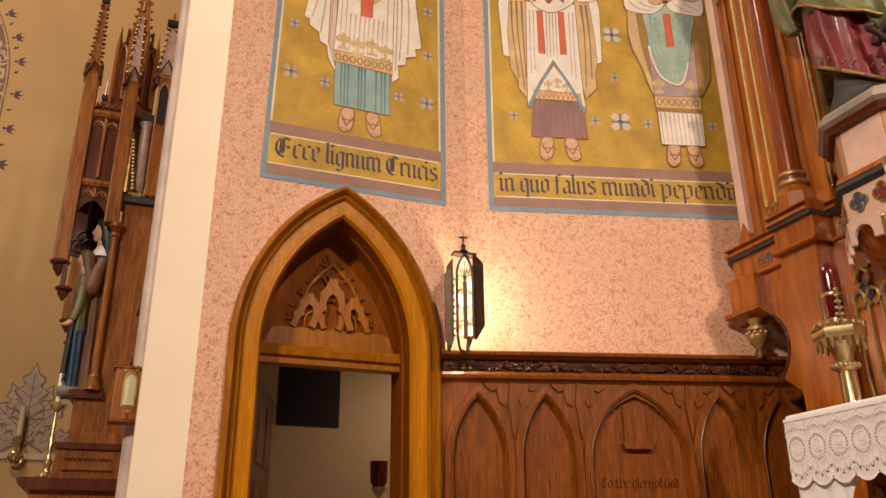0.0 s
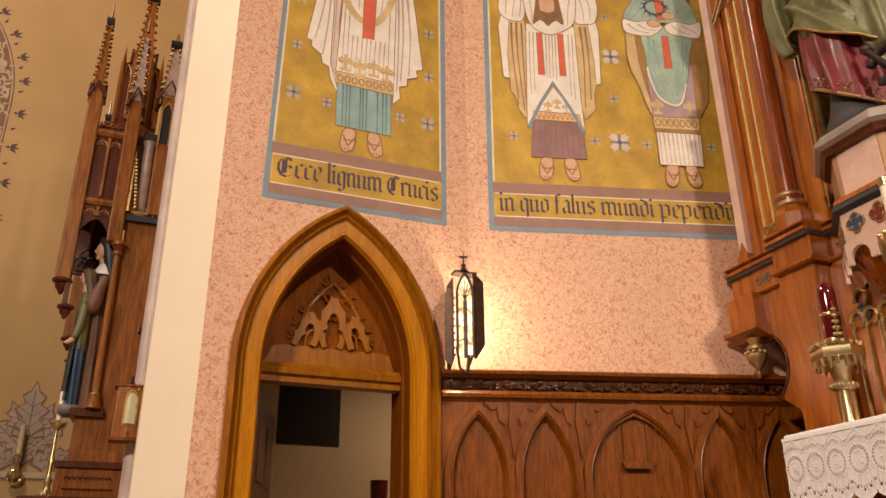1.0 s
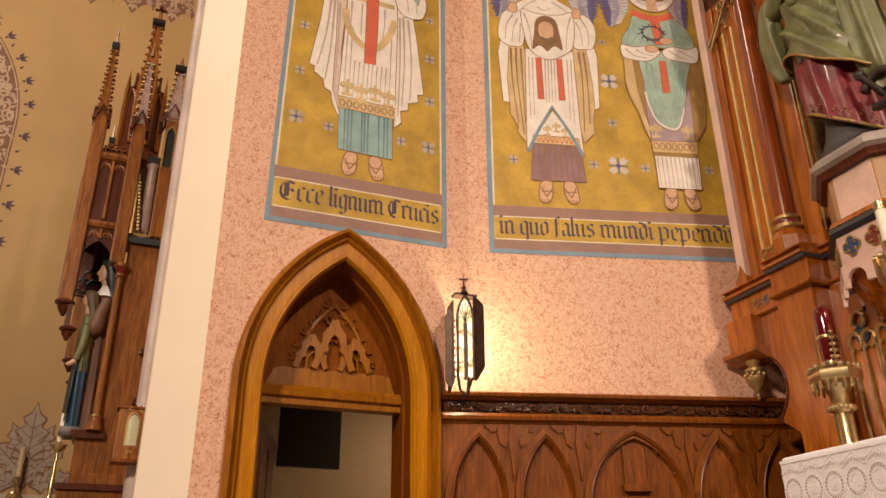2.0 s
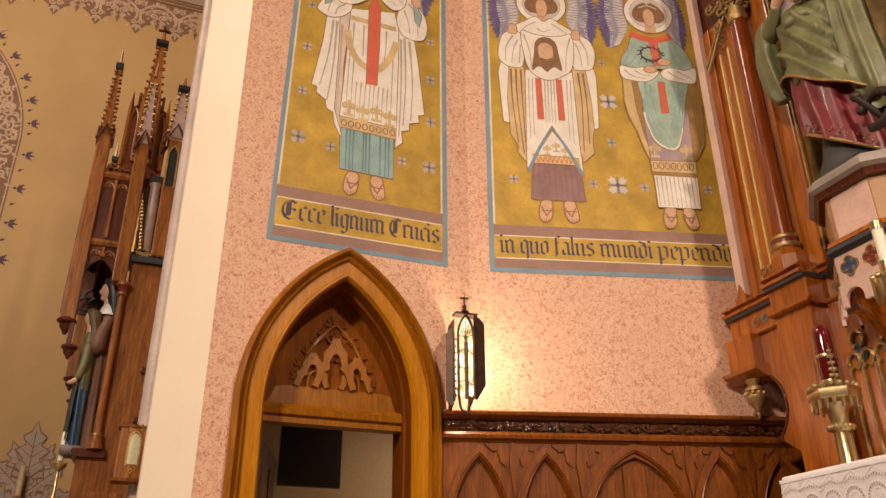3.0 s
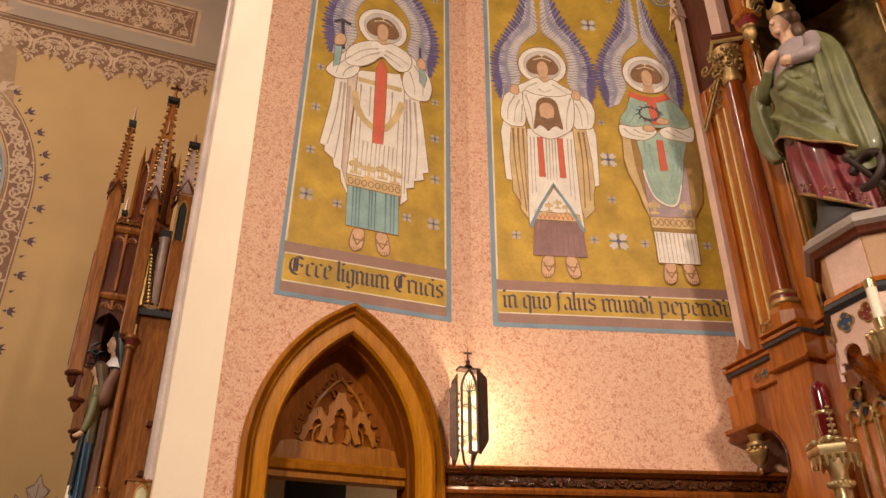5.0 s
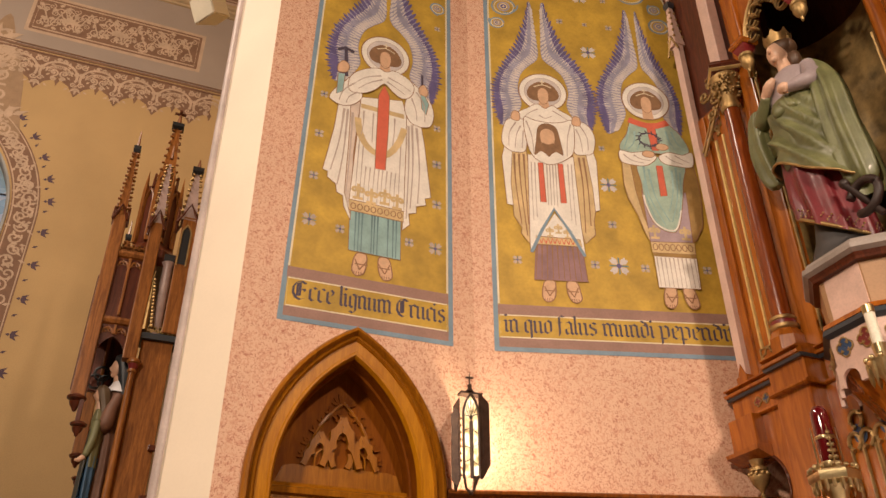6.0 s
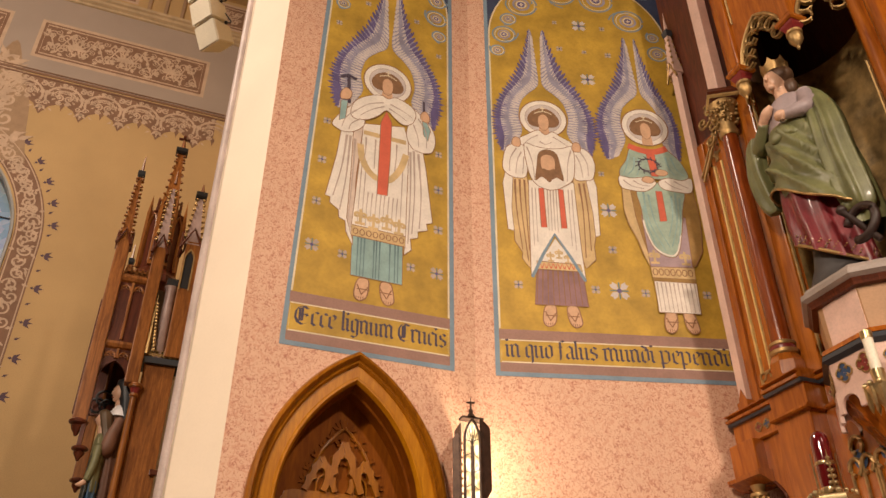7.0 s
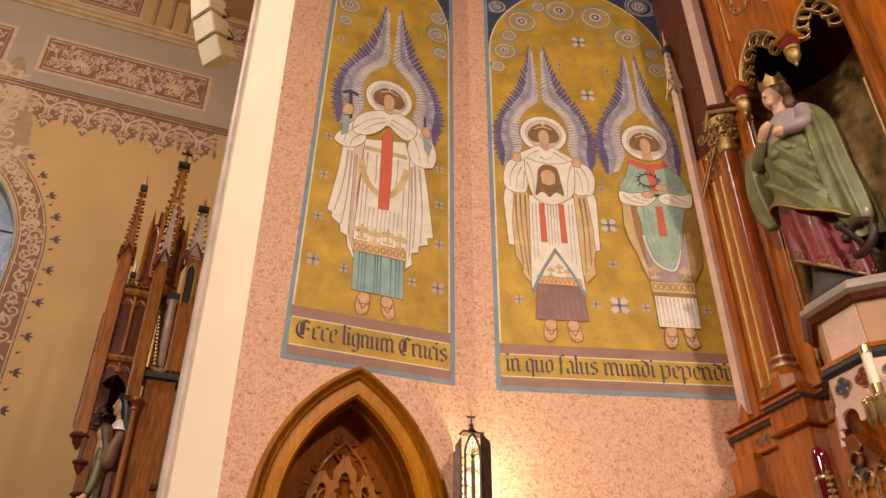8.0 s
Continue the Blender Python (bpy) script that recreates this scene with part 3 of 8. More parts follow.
M_TEAL = plain("mural_teal", (0.29, 0.45, 0.44), 0.65, var=0.2, scale=9)
M_MINT = plain("mural_mint", (0.38, 0.51, 0.42), 0.65, var=0.25, scale=8)
M_PLUM = plain("mural_plum", (0.30, 0.17, 0.18), 0.65, var=0.2, scale=9)
M_SKIN = plain("mural_skin", (0.66, 0.41, 0.25), 0.65, var=0.12, scale=14)
M_HAIR = plain("mural_hair", (0.25, 0.13, 0.06), 0.65, var=0.2, scale=20)
M_DEEP = plain("mural_deep_teal", (0.13, 0.22, 0.24), 0.65)
M_VIOLET = plain("mural_violet", (0.13, 0.10, 0.24), 0.65, var=0.25, scale=9)
M_SLATE = plain("mural_slate", (0.33, 0.31, 0.40), 0.65, var=0.25, scale=9)
M_PEARL = plain("mural_pearl", (0.62, 0.55, 0.52), 0.65, var=0.12, scale=9)
M_LILAC = plain("mural_lilac", (0.42, 0.31, 0.34), 0.65, var=0.15, scale=9)
M_OCHRE = plain("mural_ochre", (0.36, 0.21, 0.06), 0.65, var=0.2, scale=9)
M_NAVY = plain("mural_navy", (0.045, 0.06, 0.12), 0.65, var=0.3, scale=7)
LAYER = 0.00013


def oval(cu, cv, ru, rv, n=20, turn=0.0):
    return [(cu + ru * math.cos(turn + 2 * math.pi * i / n), cv + rv * math.sin(turn + 2 * math.pi * i / n)) for i in range(n)]


class Brush:
    """Paints one mural: each call lays one flat shape above the last."""

    def __init__(self, owner, pl, start):
        self.owner, self.pl, self.k = owner, pl, start

    def up(self):
        self.k += 1
        return 0.003 + self.k * LAYER

    def shape(self, name, pts, mat, outline=0.0065, ink=None):
        bm = bmesh.new()
        flat(bm, pts, self.pl, self.up())
        ob = part(name, bm, mat, self.owner)
        if outline:
            bm = bmesh.new()
            stroke(bm, pts, self.pl, outline, self.up(), True)
            part("outline", bm, ink or M_BROWN, self.owner)
        return ob

    def lines(self, name, rows, width, mat, closed=False):
        bm = bmesh.new()
        w = self.up()
        for i, r in enumerate(rows):
            stroke(bm, r, self.pl, width, w + 0.000008 * i, closed)
        return part(name, bm, mat, self.owner)


def pleats(br, u0, u1, v0, v1, count, mat, width=0.006, lean=0.0):
    br.lines("pleating", [[(u0 + (u1 - u0) * (i + 0.5) / count, v0), (u0 + (u1 - u0) * (i + 0.5) / count + lean, v1)] for i in range(count)], width, mat)


def star(br, u, v, r):
    hold = br.k
    bm = bmesh.new()
    w = br.up()
    for k in range(4):
        a = math.pi / 4 + k * math.pi / 2
        flat(bm, [(u + math.cos(a + d) * r * q, v + math.sin(a + d) * r * q) for d, q in ((0, 0.12), (0.5, 0.62), (0.22, 0.98), (0, 0.85), (-0.22, 0.98), (-0.5, 0.62))], br.pl, w + k * 0.00003)
    part("star", bm, M_FOLD if r < 0.07 else M_PEARL, br.owner)
    br.lines("star_cross", [[(u - 0.8 * r * math.cos(a), v - 0.8 * r * math.sin(a)), (u + 0.8 * r * math.cos(a), v + 0.8 * r * math.sin(a))] for a in (0, math.pi / 2)], r * 0.13, M_DEEP)
    br.shape("star_centre", oval(u, v, r * 0.22, r * 0.22, 8), M_VIOLET, 0)
    br.k = hold


def scrolls(br, rows, col=M_LINE):
    """Painted roundels: a blue-grey ring, a pale ring and a dark eye with a pale rim."""
    for i, (u, v, r) in enumerate(rows):
        hold = br.k
        br.lines("scroll", [oval(u, v, r, r * 0.97, 30), spiral(u, v, r * 1.3, 0.55, 1.9 + 2.3 * i, 16, 1 if i % 2 else -1)[:9]], 0.016, M_BLUE, False)
        br.lines("scroll", [oval(u + r * 0.04, v - r * 0.03, r * 0.84, r * 0.82, 26)], 0.009, col, True)
        br.lines("scroll", [oval(u, v, r * 0.5, r * 0.5, 22)], r * 0.15, M_SLATE, True)
        br.shape("scroll_eye", oval(u, v, r * 0.31, r * 0.31, 12), M_VIOLET, r * 0.10, M_LINE)
        br.lines("scroll_spark", [[(u - r * 0.14, v), (u + r * 0.14, v)], [(u, v - r * 0.14), (u, v + r * 0.14)]], r * 0.08, M_LINE)
        br.k = hold


WING_OUT = smooth_line([(0.075, 1.17), (0.14, 0.91), (0.235, 0.63), (0.34, 0.41), (0.43, 0.22), (0.485, 0.04), (0.49, -0.14), (0.46, -0.29), (0.42, -0.39)], 6)
WING_IN = smooth_line([(0.045, 1.02), (0.025, 0.72), (0.02, 0.43), (0.12, 0.31), (0.20, 0.20), (0.235, 0.02), (0.21, -0.16), (0.29, -0.33)], 6)


def along(curve, t):
    f = min(max(t, 0.0), 1.0) * (len(curve) - 1)
    i = min(int(f), len(curve) - 2)
    return np.array(curve[i]) * (1 - (f - i)) + np.array(curve[i + 1]) * (f - i)


def wing(br, c, zc, sg, k, rnd, wide=1.0):
    """One raised wing: a grey body, rows of small feathers and dark barbs along the outer edge."""
    T = lambda p: (c + sg * p[0] * k * wide, zc + p[1] * k)
    n = 46
    edge = [tuple(along(WING_IN, i / n) + (along(WING_OUT, i / n) - along(WING_IN, i / n)) * 0.86) for i in range(n + 1)]
    body = br.shape("wing", [T(p) for p in edge] + [T(along(WING_IN, 1 - i / n)) for i in range(n + 1)], M_SLATE, 0)

    def feather(bm, p, ang, ln, wd, w):
        d = (math.cos(ang), math.sin(ang))
        q = [(0, 0.35), (0.5, 0.5), (0.8, 0.34), (1, 0), (0.8, -0.34), (0.5, -0.5), (0, -0.35)]
        flat(bm, [T((p[0] + d[0] * a * ln - d[1] * b * wd, p[1] + d[1] * a * ln + d[0] * b * wd)) for a, b in q], br.pl, w)

    rows = ((0.54, 0.10, 0.030, M_SLATE, "feather_band", 46), (0.70, 0.135, 0.034, M_VIOLET, "flight_feather", 42), (0.47, 0.06, 0.018, M_PEARL, "down_band", 54),
            (0.34, 0.085, 0.026, M_SLATE, "feather_band", 46), (0.17, 0.055, 0.018, M_PEARL, "down_band", 50), (0.02, 0.06, 0.024, M_PEARL, "feather_band", 40))
    for mix, ln, wd, mat, nm, m in rows:
        bm = bmesh.new()
        w = br.up()
        for i in range(m):
            t = i / (m - 1)
            a, b = along(WING_OUT, t), along(WING_IN, t)
            ang = math.radians(np.interp(t, (0, 0.2, 0.45, 0.65, 0.82, 1), (82, 62, 40, 14, -10, -42)) + rnd.uniform(-3, 3))
            room = np.linalg.norm(a - b)
            if nm == "flight_feather":
                p = a - np.array((math.cos(ang), math.sin(ang))) * min(ln, room * 0.8) * (0.9 if i % 2 else 1.0)
                feather(bm, p, ang, min(ln, room * 0.8) * rnd.uniform(0.94, 1.05), wd * (0.7 if t < 0.15 else 1), w + i * 0.0000025)
                part(nm, bm, mat, body)
                bm = bmesh.new()
            else:
                feather(bm, b + (a - b) * mix, ang, min(ln, room * 0.45), wd, w + i * 0.0000025)
        if nm == "flight_feather":
            bm.free()
        else:
            part(nm, bm, mat, body)


def halo_and_head(br, c, zh, r):
    br.shape("halo_rim", oval(c, zh, r * 1.07, r * 1.07, 36), M_BROWN, 0)
    br.shape("halo", oval(c, zh, r * 1.02, r * 1.02, 36), M_WHITE, 0)
    br.shape("halo_field", oval(c, zh, r * 0.80, r * 0.80, 32), M_PEARL, 0.006, M_FOLD)
    br.shape("hair", smooth_line([(c - 0.135, zh - 0.06), (c - 0.14, zh + 0.01), (c - 0.09, zh + 0.085), (c, zh + 0.125), (c + 0.09, zh + 0.085), (c + 0.14, zh + 0.0), (c + 0.135, zh - 0.06), (c + 0.08, zh - 0.10), (c - 0.08, zh - 0.10)], 5, True), M_HAIR, 0)
    br.shape("neck", [(c - 0.05, zh - 0.21), (c + 0.05, zh - 0.21), (c + 0.042, zh - 0.08), (c - 0.042, zh - 0.08)], M_SKIN, 0)
    br.shape("head", smooth_line([(c, zh + 0.05), (c - 0.040, zh + 0.02), (c - 0.049, zh - 0.05), (c - 0.035, zh - 0.115), (c, zh - 0.14), (c + 0.035, zh - 0.115), (c + 0.049, zh - 0.05), (c + 0.040, zh + 0.02)], 4, True), M_SKIN, 0.005)
    br.lines("circlet", [smooth_line([(c - 0.08, zh + 0.055), (c, zh + 0.085), (c + 0.08, zh + 0.055)], 5), [(c, zh + 0.08), (c, zh + 0.145)], [(c - 0.022, zh + 0.118), (c + 0.022, zh + 0.118)]], 0.010, M_LINE)


def sandals(br, c, z, gap):
    for sx in (-1, 1):
        u = c + sx * gap
        br.shape("sandal", smooth_line([(u - 0.035, z + 0.03), (u - 0.052 + sx * 0.01, z - 0.05), (u - 0.04 + sx * 0.02, z - 0.125), (u + sx * 0.02, z - 0.15), (u + 0.045 + sx * 0.02, z - 0.12), (u + 0.05 + sx * 0.01, z - 0.05), (u + 0.035, z + 0.03)], 4, True), M_SKIN, 0.009)
        br.lines("strapwork", [[(u - 0.045, z - 0.02), (u + sx * 0.01, z - 0.10)], [(u + 0.045, z - 0.02), (u + sx * 0.01, z - 0.10)], [(u - 0.045, z - 0.055), (u + 0.05, z - 0.055)]], 0.010, M_BROWN)
        br.lines("toes", [[(u + sx * 0.02 + d, z - 0.145 + abs(d) * 0.4), (u + sx * 0.018 + d * 0.9, z - 0.118)] for d in (-0.03, -0.012, 0.006, 0.024)], 0.006, M_BROWN)


# Broken-stroke letters, drawn as a broad pen draws them: strokes in units of the small letters' height.
STEM = [[(-0.07, 0.90), (0.05, 0.82)], [(0.03, 0.88), (0.03, 0.12)], [(0.02, 0.14), (0.14, 0.03)]]
BOW = [[(0.03, 0.82), (0.03, 0.16)], [(0.03, 0.16), (0.20, 0.02)], [(0.03, 0.84), (0.22, 0.98)]]


def moved(strokes, dx):
    return [[(x + dx, y) for x, y in s] for s in strokes]


GLYPHS = {
    "i": (0.30, STEM + [[(-0.02, 1.31), (0.08, 1.19)]]),
    "n": (0.66, STEM + [[(0.05, 0.76), (0.20, 0.98)]] + moved(STEM, 0.36)[1:] + [[(0.20, 0.98), (0.40, 0.82)]]),
    "m": (1.02, STEM + [[(0.05, 0.76), (0.20, 0.98)], [(0.20, 0.98), (0.40, 0.82)], [(0.41, 0.76), (0.56, 0.98)], [(0.56, 0.98), (0.76, 0.82)]] + moved(STEM, 0.36)[1:] + moved(STEM, 0.72)[1:]),
    "u": (0.66, STEM + moved(STEM, 0.36) + [[(0.12, 0.04), (0.38, 0.18)]]),
    "r": (0.46, STEM + [[(0.05, 0.76), (0.20, 0.98)], [(0.20, 0.98), (0.36, 0.84)]]),
    "o": (0.60, BOW + [[(0.22, 0.98), (0.40, 0.84)], [(0.40, 0.86), (0.40, 0.18)], [(0.20, 0.02), (0.40, 0.18)]]),
    "c": (0.48, BOW + [[(0.22, 0.98), (0.36, 0.86)], [(0.20, 0.02), (0.38, 0.14)]]),
    "e": (0.50, BOW + [[(0.22, 0.98), (0.36, 0.84)], [(0.36, 0.84), (0.30, 0.62)], [(0.30, 0.62), (0.06, 0.48)], [(0.20, 0.02), (0.38, 0.14)]]),
    "a": (0.62, [[(0.04, 0.82), (0.20, 0.97)], [(0.20, 0.97), (0.38, 0.84)], [(0.38, 0.86), (0.38, 0.12)], [(0.38, 0.14), (0.50, 0.03)], [(0.38, 0.58), (0.04, 0.40)], [(0.04, 0.42), (0.04, 0.16)], [(0.04, 0.16), (0.16, 0.03)], [(0.16, 0.03), (0.36, 0.2)]]),
    "s": (0.54, [[(0.40, 0.84), (0.22, 0.98)], [(0.22, 0.98), (0.04, 0.84)], [(0.04, 0.84), (0.04, 0.62)], [(0.04, 0.62), (0.38, 0.42)], [(0.38, 0.44), (0.38, 0.17)], [(0.38, 0.17), (0.20, 0.02)], [(0.20, 0.02), (0.02, 0.15)]]),
    "S": (0.42, [[(0.05, 1.26), (0.05, 0.05)], [(0.05, 1.26), (0.18, 1.38)], [(0.18, 1.38), (0.30, 1.28)], [(-0.06, 0.88), (0.20, 0.88)], [(0.05, 0.08), (0.0, -0.08)]]),
    "l": (0.30, [[(-0.04, 1.38), (0.06, 1.30)], [(0.03, 1.36), (0.03, 0.12)], [(0.02, 0.14), (0.14, 0.03)]]),
    "d": (0.62, BOW + [[(0.40, 0.90), (0.40, 0.18)], [(0.20, 0.02), (0.40, 0.18)], [(0.42, 0.88), (0.30, 1.10)], [(0.30, 1.10), (0.02, 1.24)], [(0.22, 0.98), (0.38, 0.88)]]),
    "p": (0.64, [[(-0.07, 0.94), (0.05, 0.84)], [(0.03, 0.90), (0.03, -0.36)], [(0.08, 0.82), (0.24, 0.97)], [(0.24, 0.97), (0.42, 0.84)], [(0.42, 0.86), (0.42, 0.18)], [(0.42, 0.18), (0.26, 0.02)], [(0.26, 0.02), (-0.06, 0.06)]]),
    "q": (0.62, BOW + [[(0.22, 0.98), (0.40, 0.86)], [(0.40, 0.92), (0.40, -0.34)], [(0.20, 0.02), (0.40, 0.16)]]),
    "g": (0.62, BOW + [[(0.22, 0.98), (0.40, 0.86)], [(0.40, 0.92), (0.40, -0.16)], [(0.20, 0.02), (0.40, 0.16)], [(0.40, -0.16), (0.24, -0.34)], [(0.24, -0.34), (0.02, -0.24)], [(0.38, 0.92), (0.52, 0.98)]]),
    "h": (0.64, [[(0.03, 1.36), (0.03, 0.12)], [(0.02, 0.14), (0.12, 0.03)], [(0.08, 0.82), (0.28, 0.96)], [(0.28, 0.96), (0.42, 0.84)], [(0.42, 0.86), (0.42, 0.2)], [(0.42, 0.2), (0.30, -0.12)]]),
    "y": (0.62, STEM + moved(STEM, 0.36)[:2] + [[(0.12, 0.04), (0.38, 0.18)], [(0.39, 0.2), (0.30, -0.2)], [(0.30, -0.2), (0.06, -0.34)]]),
    "f": (0.40, [[(0.05, 1.26), (0.05, 0.05)], [(0.05, 1.26), (0.18, 1.38)], [(0.18, 1.38), (0.30, 1.28)], [(-0.08, 0.88), (0.24, 0.88)]]),
    "T": (0.80, [[(0.04, 1.16), (0.66, 1.24)], [(0.34, 1.2), (0.34, 0.1)], [(0.16, 1.0), (0.06, 0.5)], [(0.06, 0.5), (0.18, 0.08)], [(0.18, 0.08), (0.60, 0.08)]]),
    "G": (0.90, [[(0.20, 1.16), (0.04, 0.84)], [(0.04, 0.84), (0.03, 0.42)], [(0.03, 0.42), (0.18, 0.08)], [(0.18, 0.08), (0.50, 0.0)], [(0.20, 1.16), (0.62, 1.2)], [(0.58, 0.66), (0.58, 0.06)], [(0.34, 0.6), (0.62, 0.66)]]),
    "t": (0.40, [[(0.03, 1.14), (0.03, 0.14)], [(0.02, 0.15), (0.20, 0.03)], [(-0.10, 0.88), (0.22, 0.88)]]),
    "E": (0.92, [[(0.20, 1.16), (0.04, 0.84)], [(0.04, 0.84), (0.03, 0.42)], [(0.03, 0.42), (0.18, 0.10)], [(0.18, 0.10), (0.44, -0.02)], [(0.44, -0.02), (0.66, 0.10)], [(0.20, 1.16), (0.46, 1.26)], [(0.46, 1.26), (0.70, 1.10)], [(0.40, 1.18), (0.40, 0.22)], [(0.26, 1.10), (0.26, 0.18)], [(0.30, 0.66), (0.62, 0.72)], [(0.62, 0.72), (0.68, 0.58)]]),
    "C": (0.92, [[(0.20, 1.16), (0.04, 0.84)], [(0.04, 0.84), (0.03, 0.42)], [(0.03, 0.42), (0.18, 0.10)], [(0.18, 0.10), (0.44, -0.02)], [(0.44, -0.02), (0.68, 0.12)], [(0.20, 1.16), (0.46, 1.26)], [(0.46, 1.26), (0.72, 1.12)], [(0.42, 1.18), (0.42, 0.24)], [(0.28, 1.10), (0.28, 0.2)]]),
}


def pen_word(text, pl, u0, u1, v0, height, w, material, parent):
    """One painted word between u0 and u1, each letter a part of the word."""
    total = sum(GLYPHS[ch][0] for ch in text) - 0.14
    kx, at = (u1 - u0) / total, u0 + 0.05 * height
    for ch in text:
        adv, strokes = GLYPHS[ch]
        bm = bmesh.new()
        nx, ny = 0.078 * height, 0.05 * height
        for i, (p, q) in enumerate(strokes):
            a, b = (at + p[0] * kx, v0 + p[1] * height), (at + q[0] * kx, v0 + q[1] * height)
            vs = [bm.verts.new(pl(x, y, w + 0.00002 * i)) for x, y in ((a[0] - nx, a[1] - ny), (a[0] + nx, a[1] + ny), (b[0] + nx, b[1] + ny), (b[0] - nx, b[1] - ny))]
            bm.faces.new(vs)
        part("letter", bm, material, parent)
        at += adv * kx


for word, x0, x1 in (("To", 0.765, 0.835), ("the", 0.86, 0.945), ("glory", 0.965, 1.09), ("of", 1.105, 1.15), ("God", 1.165, 1.255)):
    pen_word(word, WALL_B, x0, x1, 1.665, 0.046, 0.0645, OAK_CARVED, wain)


def mural(name, pl, at, u0, u1, lean, zspring, rise, frame_top, words, base, label):
    own = thing(name, at, label, "mural")
    br = Brush(own, pl, 0)
    top = zspring + rise + 0.12
    low, band = 3.513, 3.548
    L = lambda v: lean * (v - low)
    br.shape("border", [(u0, low), (u1, low), (u1, top), (u0 + L(top), top)], M_BLUE, 0)
    a, b = u0 + 0.036, u1 - 0.036
    br.shape("spandrel", [(a, band), (b, band), (b, top - 0.036), (a + L(top), top - 0.036)], M_NAVY, 0)
    a2 = a + L(zspring)
    c, hw = (a2 + b) / 2, (b - a2) / 2
    br.shape("field", [(a, band)] + arch(c, hw, zspring, rise, 14) + [(b, band)], M_GOLD, 0)
    br.lines("field_line", [[(a + 0.008, frame_top + 0.09)] + arch(c, hw - 0.008, zspring, rise - 0.01, 14) + [(b - 0.008, frame_top + 0.09)]], 0.014, M_LINE)
    br.shape("band", [(a, band), (b, band), (b, 3.622), (a, 3.622)], M_MAUVE, 0)
    br.shape("band", [(a, frame_top), (b, frame_top), (b, frame_top + 0.085), (a, frame_top + 0.085)], M_MAUVE, 0)
    br.lines("text_frame", [[(a + 0.012, 3.625), (b - 0.012, 3.625), (b - 0.012, frame_top - 0.003), (a + 0.012, frame_top - 0.003)]], 0.010, M_LINE, True)
    w = br.up()
    for text, x0, x1 in words:
        pen_word(text, pl, x0, x1, base, 0.110, w, M_INK, own)
    br.k += 2
    return own, br


def fleurons(br, rows, size, mat):
    """A row of small painted lilies."""
    for u, v in rows:
        hold = br.k
        br.lines("fleuron", [[(u, v - size), (u, v + size)], spiral(u - size * 0.42, v + size * 0.1, size * 0.42, 1.0, 0.2, 12, 1), spiral(u + size * 0.42, v + size * 0.1, size * 0.42, 1.0, 2.9, 12, -1), [(u - size * 0.6, v - size), (u + size * 0.6, v - size)]], size * 0.36, mat)
        br.k = hold


def fold(br, rows, width, mat):
    """Drapery lines, each a stroke of its own that thins out."""
    hold = br.k
    for r in rows:
        bm = bmesh.new()
        stroke(bm, smooth_line(r, 5), br.pl, width * 1.3, br.up(), False, True)
        part("fold", bm, mat, br.owner)
        br.k = hold
    br.k += 1


rnd = random.Random(11)
MA, br = mural("mural_of_one_winged_figure", WALL_A, (1.25, YA, 3.513), 0.62, 1.88, 0.018, 7.12, 0.85, 3.838, (("Ecce", 0.70, 0.985), ("lignum", 1.035, 1.405), ("Crucis", 1.445, 1.805)), 3.682, "gold-ground wall painting of a winged figure in white robes")
scrolls(br, [(0.85, 7.15, 0.105), (0.83, 6.93, 0.06), (1.73, 7.33, 0.085), (1.72, 7.09, 0.10), (1.75, 6.86, 0.065), (1.30, 7.50, 0.09), (1.02, 7.42, 0.08)])
for u, v, r in ((1.06, 7.02, 0.035), (0.81, 6.67, 0.035), (1.53, 6.97, 0.035), (1.75, 6.6, 0.035), (0.79, 5.52, 0.04), (0.78, 5.12, 0.045), (1.75, 5.45, 0.04), (0.77, 4.72, 0.045), (0.77, 4.33, 0.065), (1.0, 4.30, 0.045), (1.75, 5.08, 0.05), (1.75, 4.69, 0.05), (1.53, 4.30, 0.045), (1.74, 4.29, 0.065)):
    star(br, u, v, r)
br.k += 8
hold = br.k
wing(br, 1.285, 6.10, -1, 1.02, rnd, 1.03)
br.k = hold
wing(br, 1.285, 6.10, 1, 1.02, rnd, 1.0)
halo_and_head(br, 1.28, 6.10, 0.205)
sandals(br, 1.255, 4.09, 0.085)
br.shape("skirt", [(1.06, 4.48), (1.46, 4.47), (1.465, 4.13), (1.07, 4.135)], M_TEAL)
fold(br, [[(u, 4.47), (u + 0.003, 4.14)] for u in (1.11, 1.135, 1.16, 1.235, 1.255, 1.28, 1.36, 1.40, 1.425)], 0.012, M_DEEP)
br.shape("cape", [(0.91, 5.47), (0.89, 5.2), (0.83, 4.79), (0.87, 4.78), (0.87, 4.73), (0.94, 4.68), (0.95, 4.61), (1.0, 4.59), (1.01, 4.5), (1.07, 4.39), (1.06, 4.59), (1.06, 5.02), (1.09, 5.55)], M_WHITE)
br.shape("cape_lining", [(1.01, 5.50), (1.015, 5.07), (1.01, 4.62), (1.065, 4.44), (1.06, 5.02), (1.09, 5.55)], M_BLUSH, 0.006)
br.shape("cape", [(1.47, 5.50), (1.61, 5.43), (1.64, 5.25), (1.70, 4.74), (1.65, 4.72), (1.66, 4.66), (1.58, 4.63), (1.58, 4.57), (1.52, 4.55), (1.53, 4.45), (1.47, 4.39), (1.48, 4.63), (1.48, 5.2)], M_WHITE)
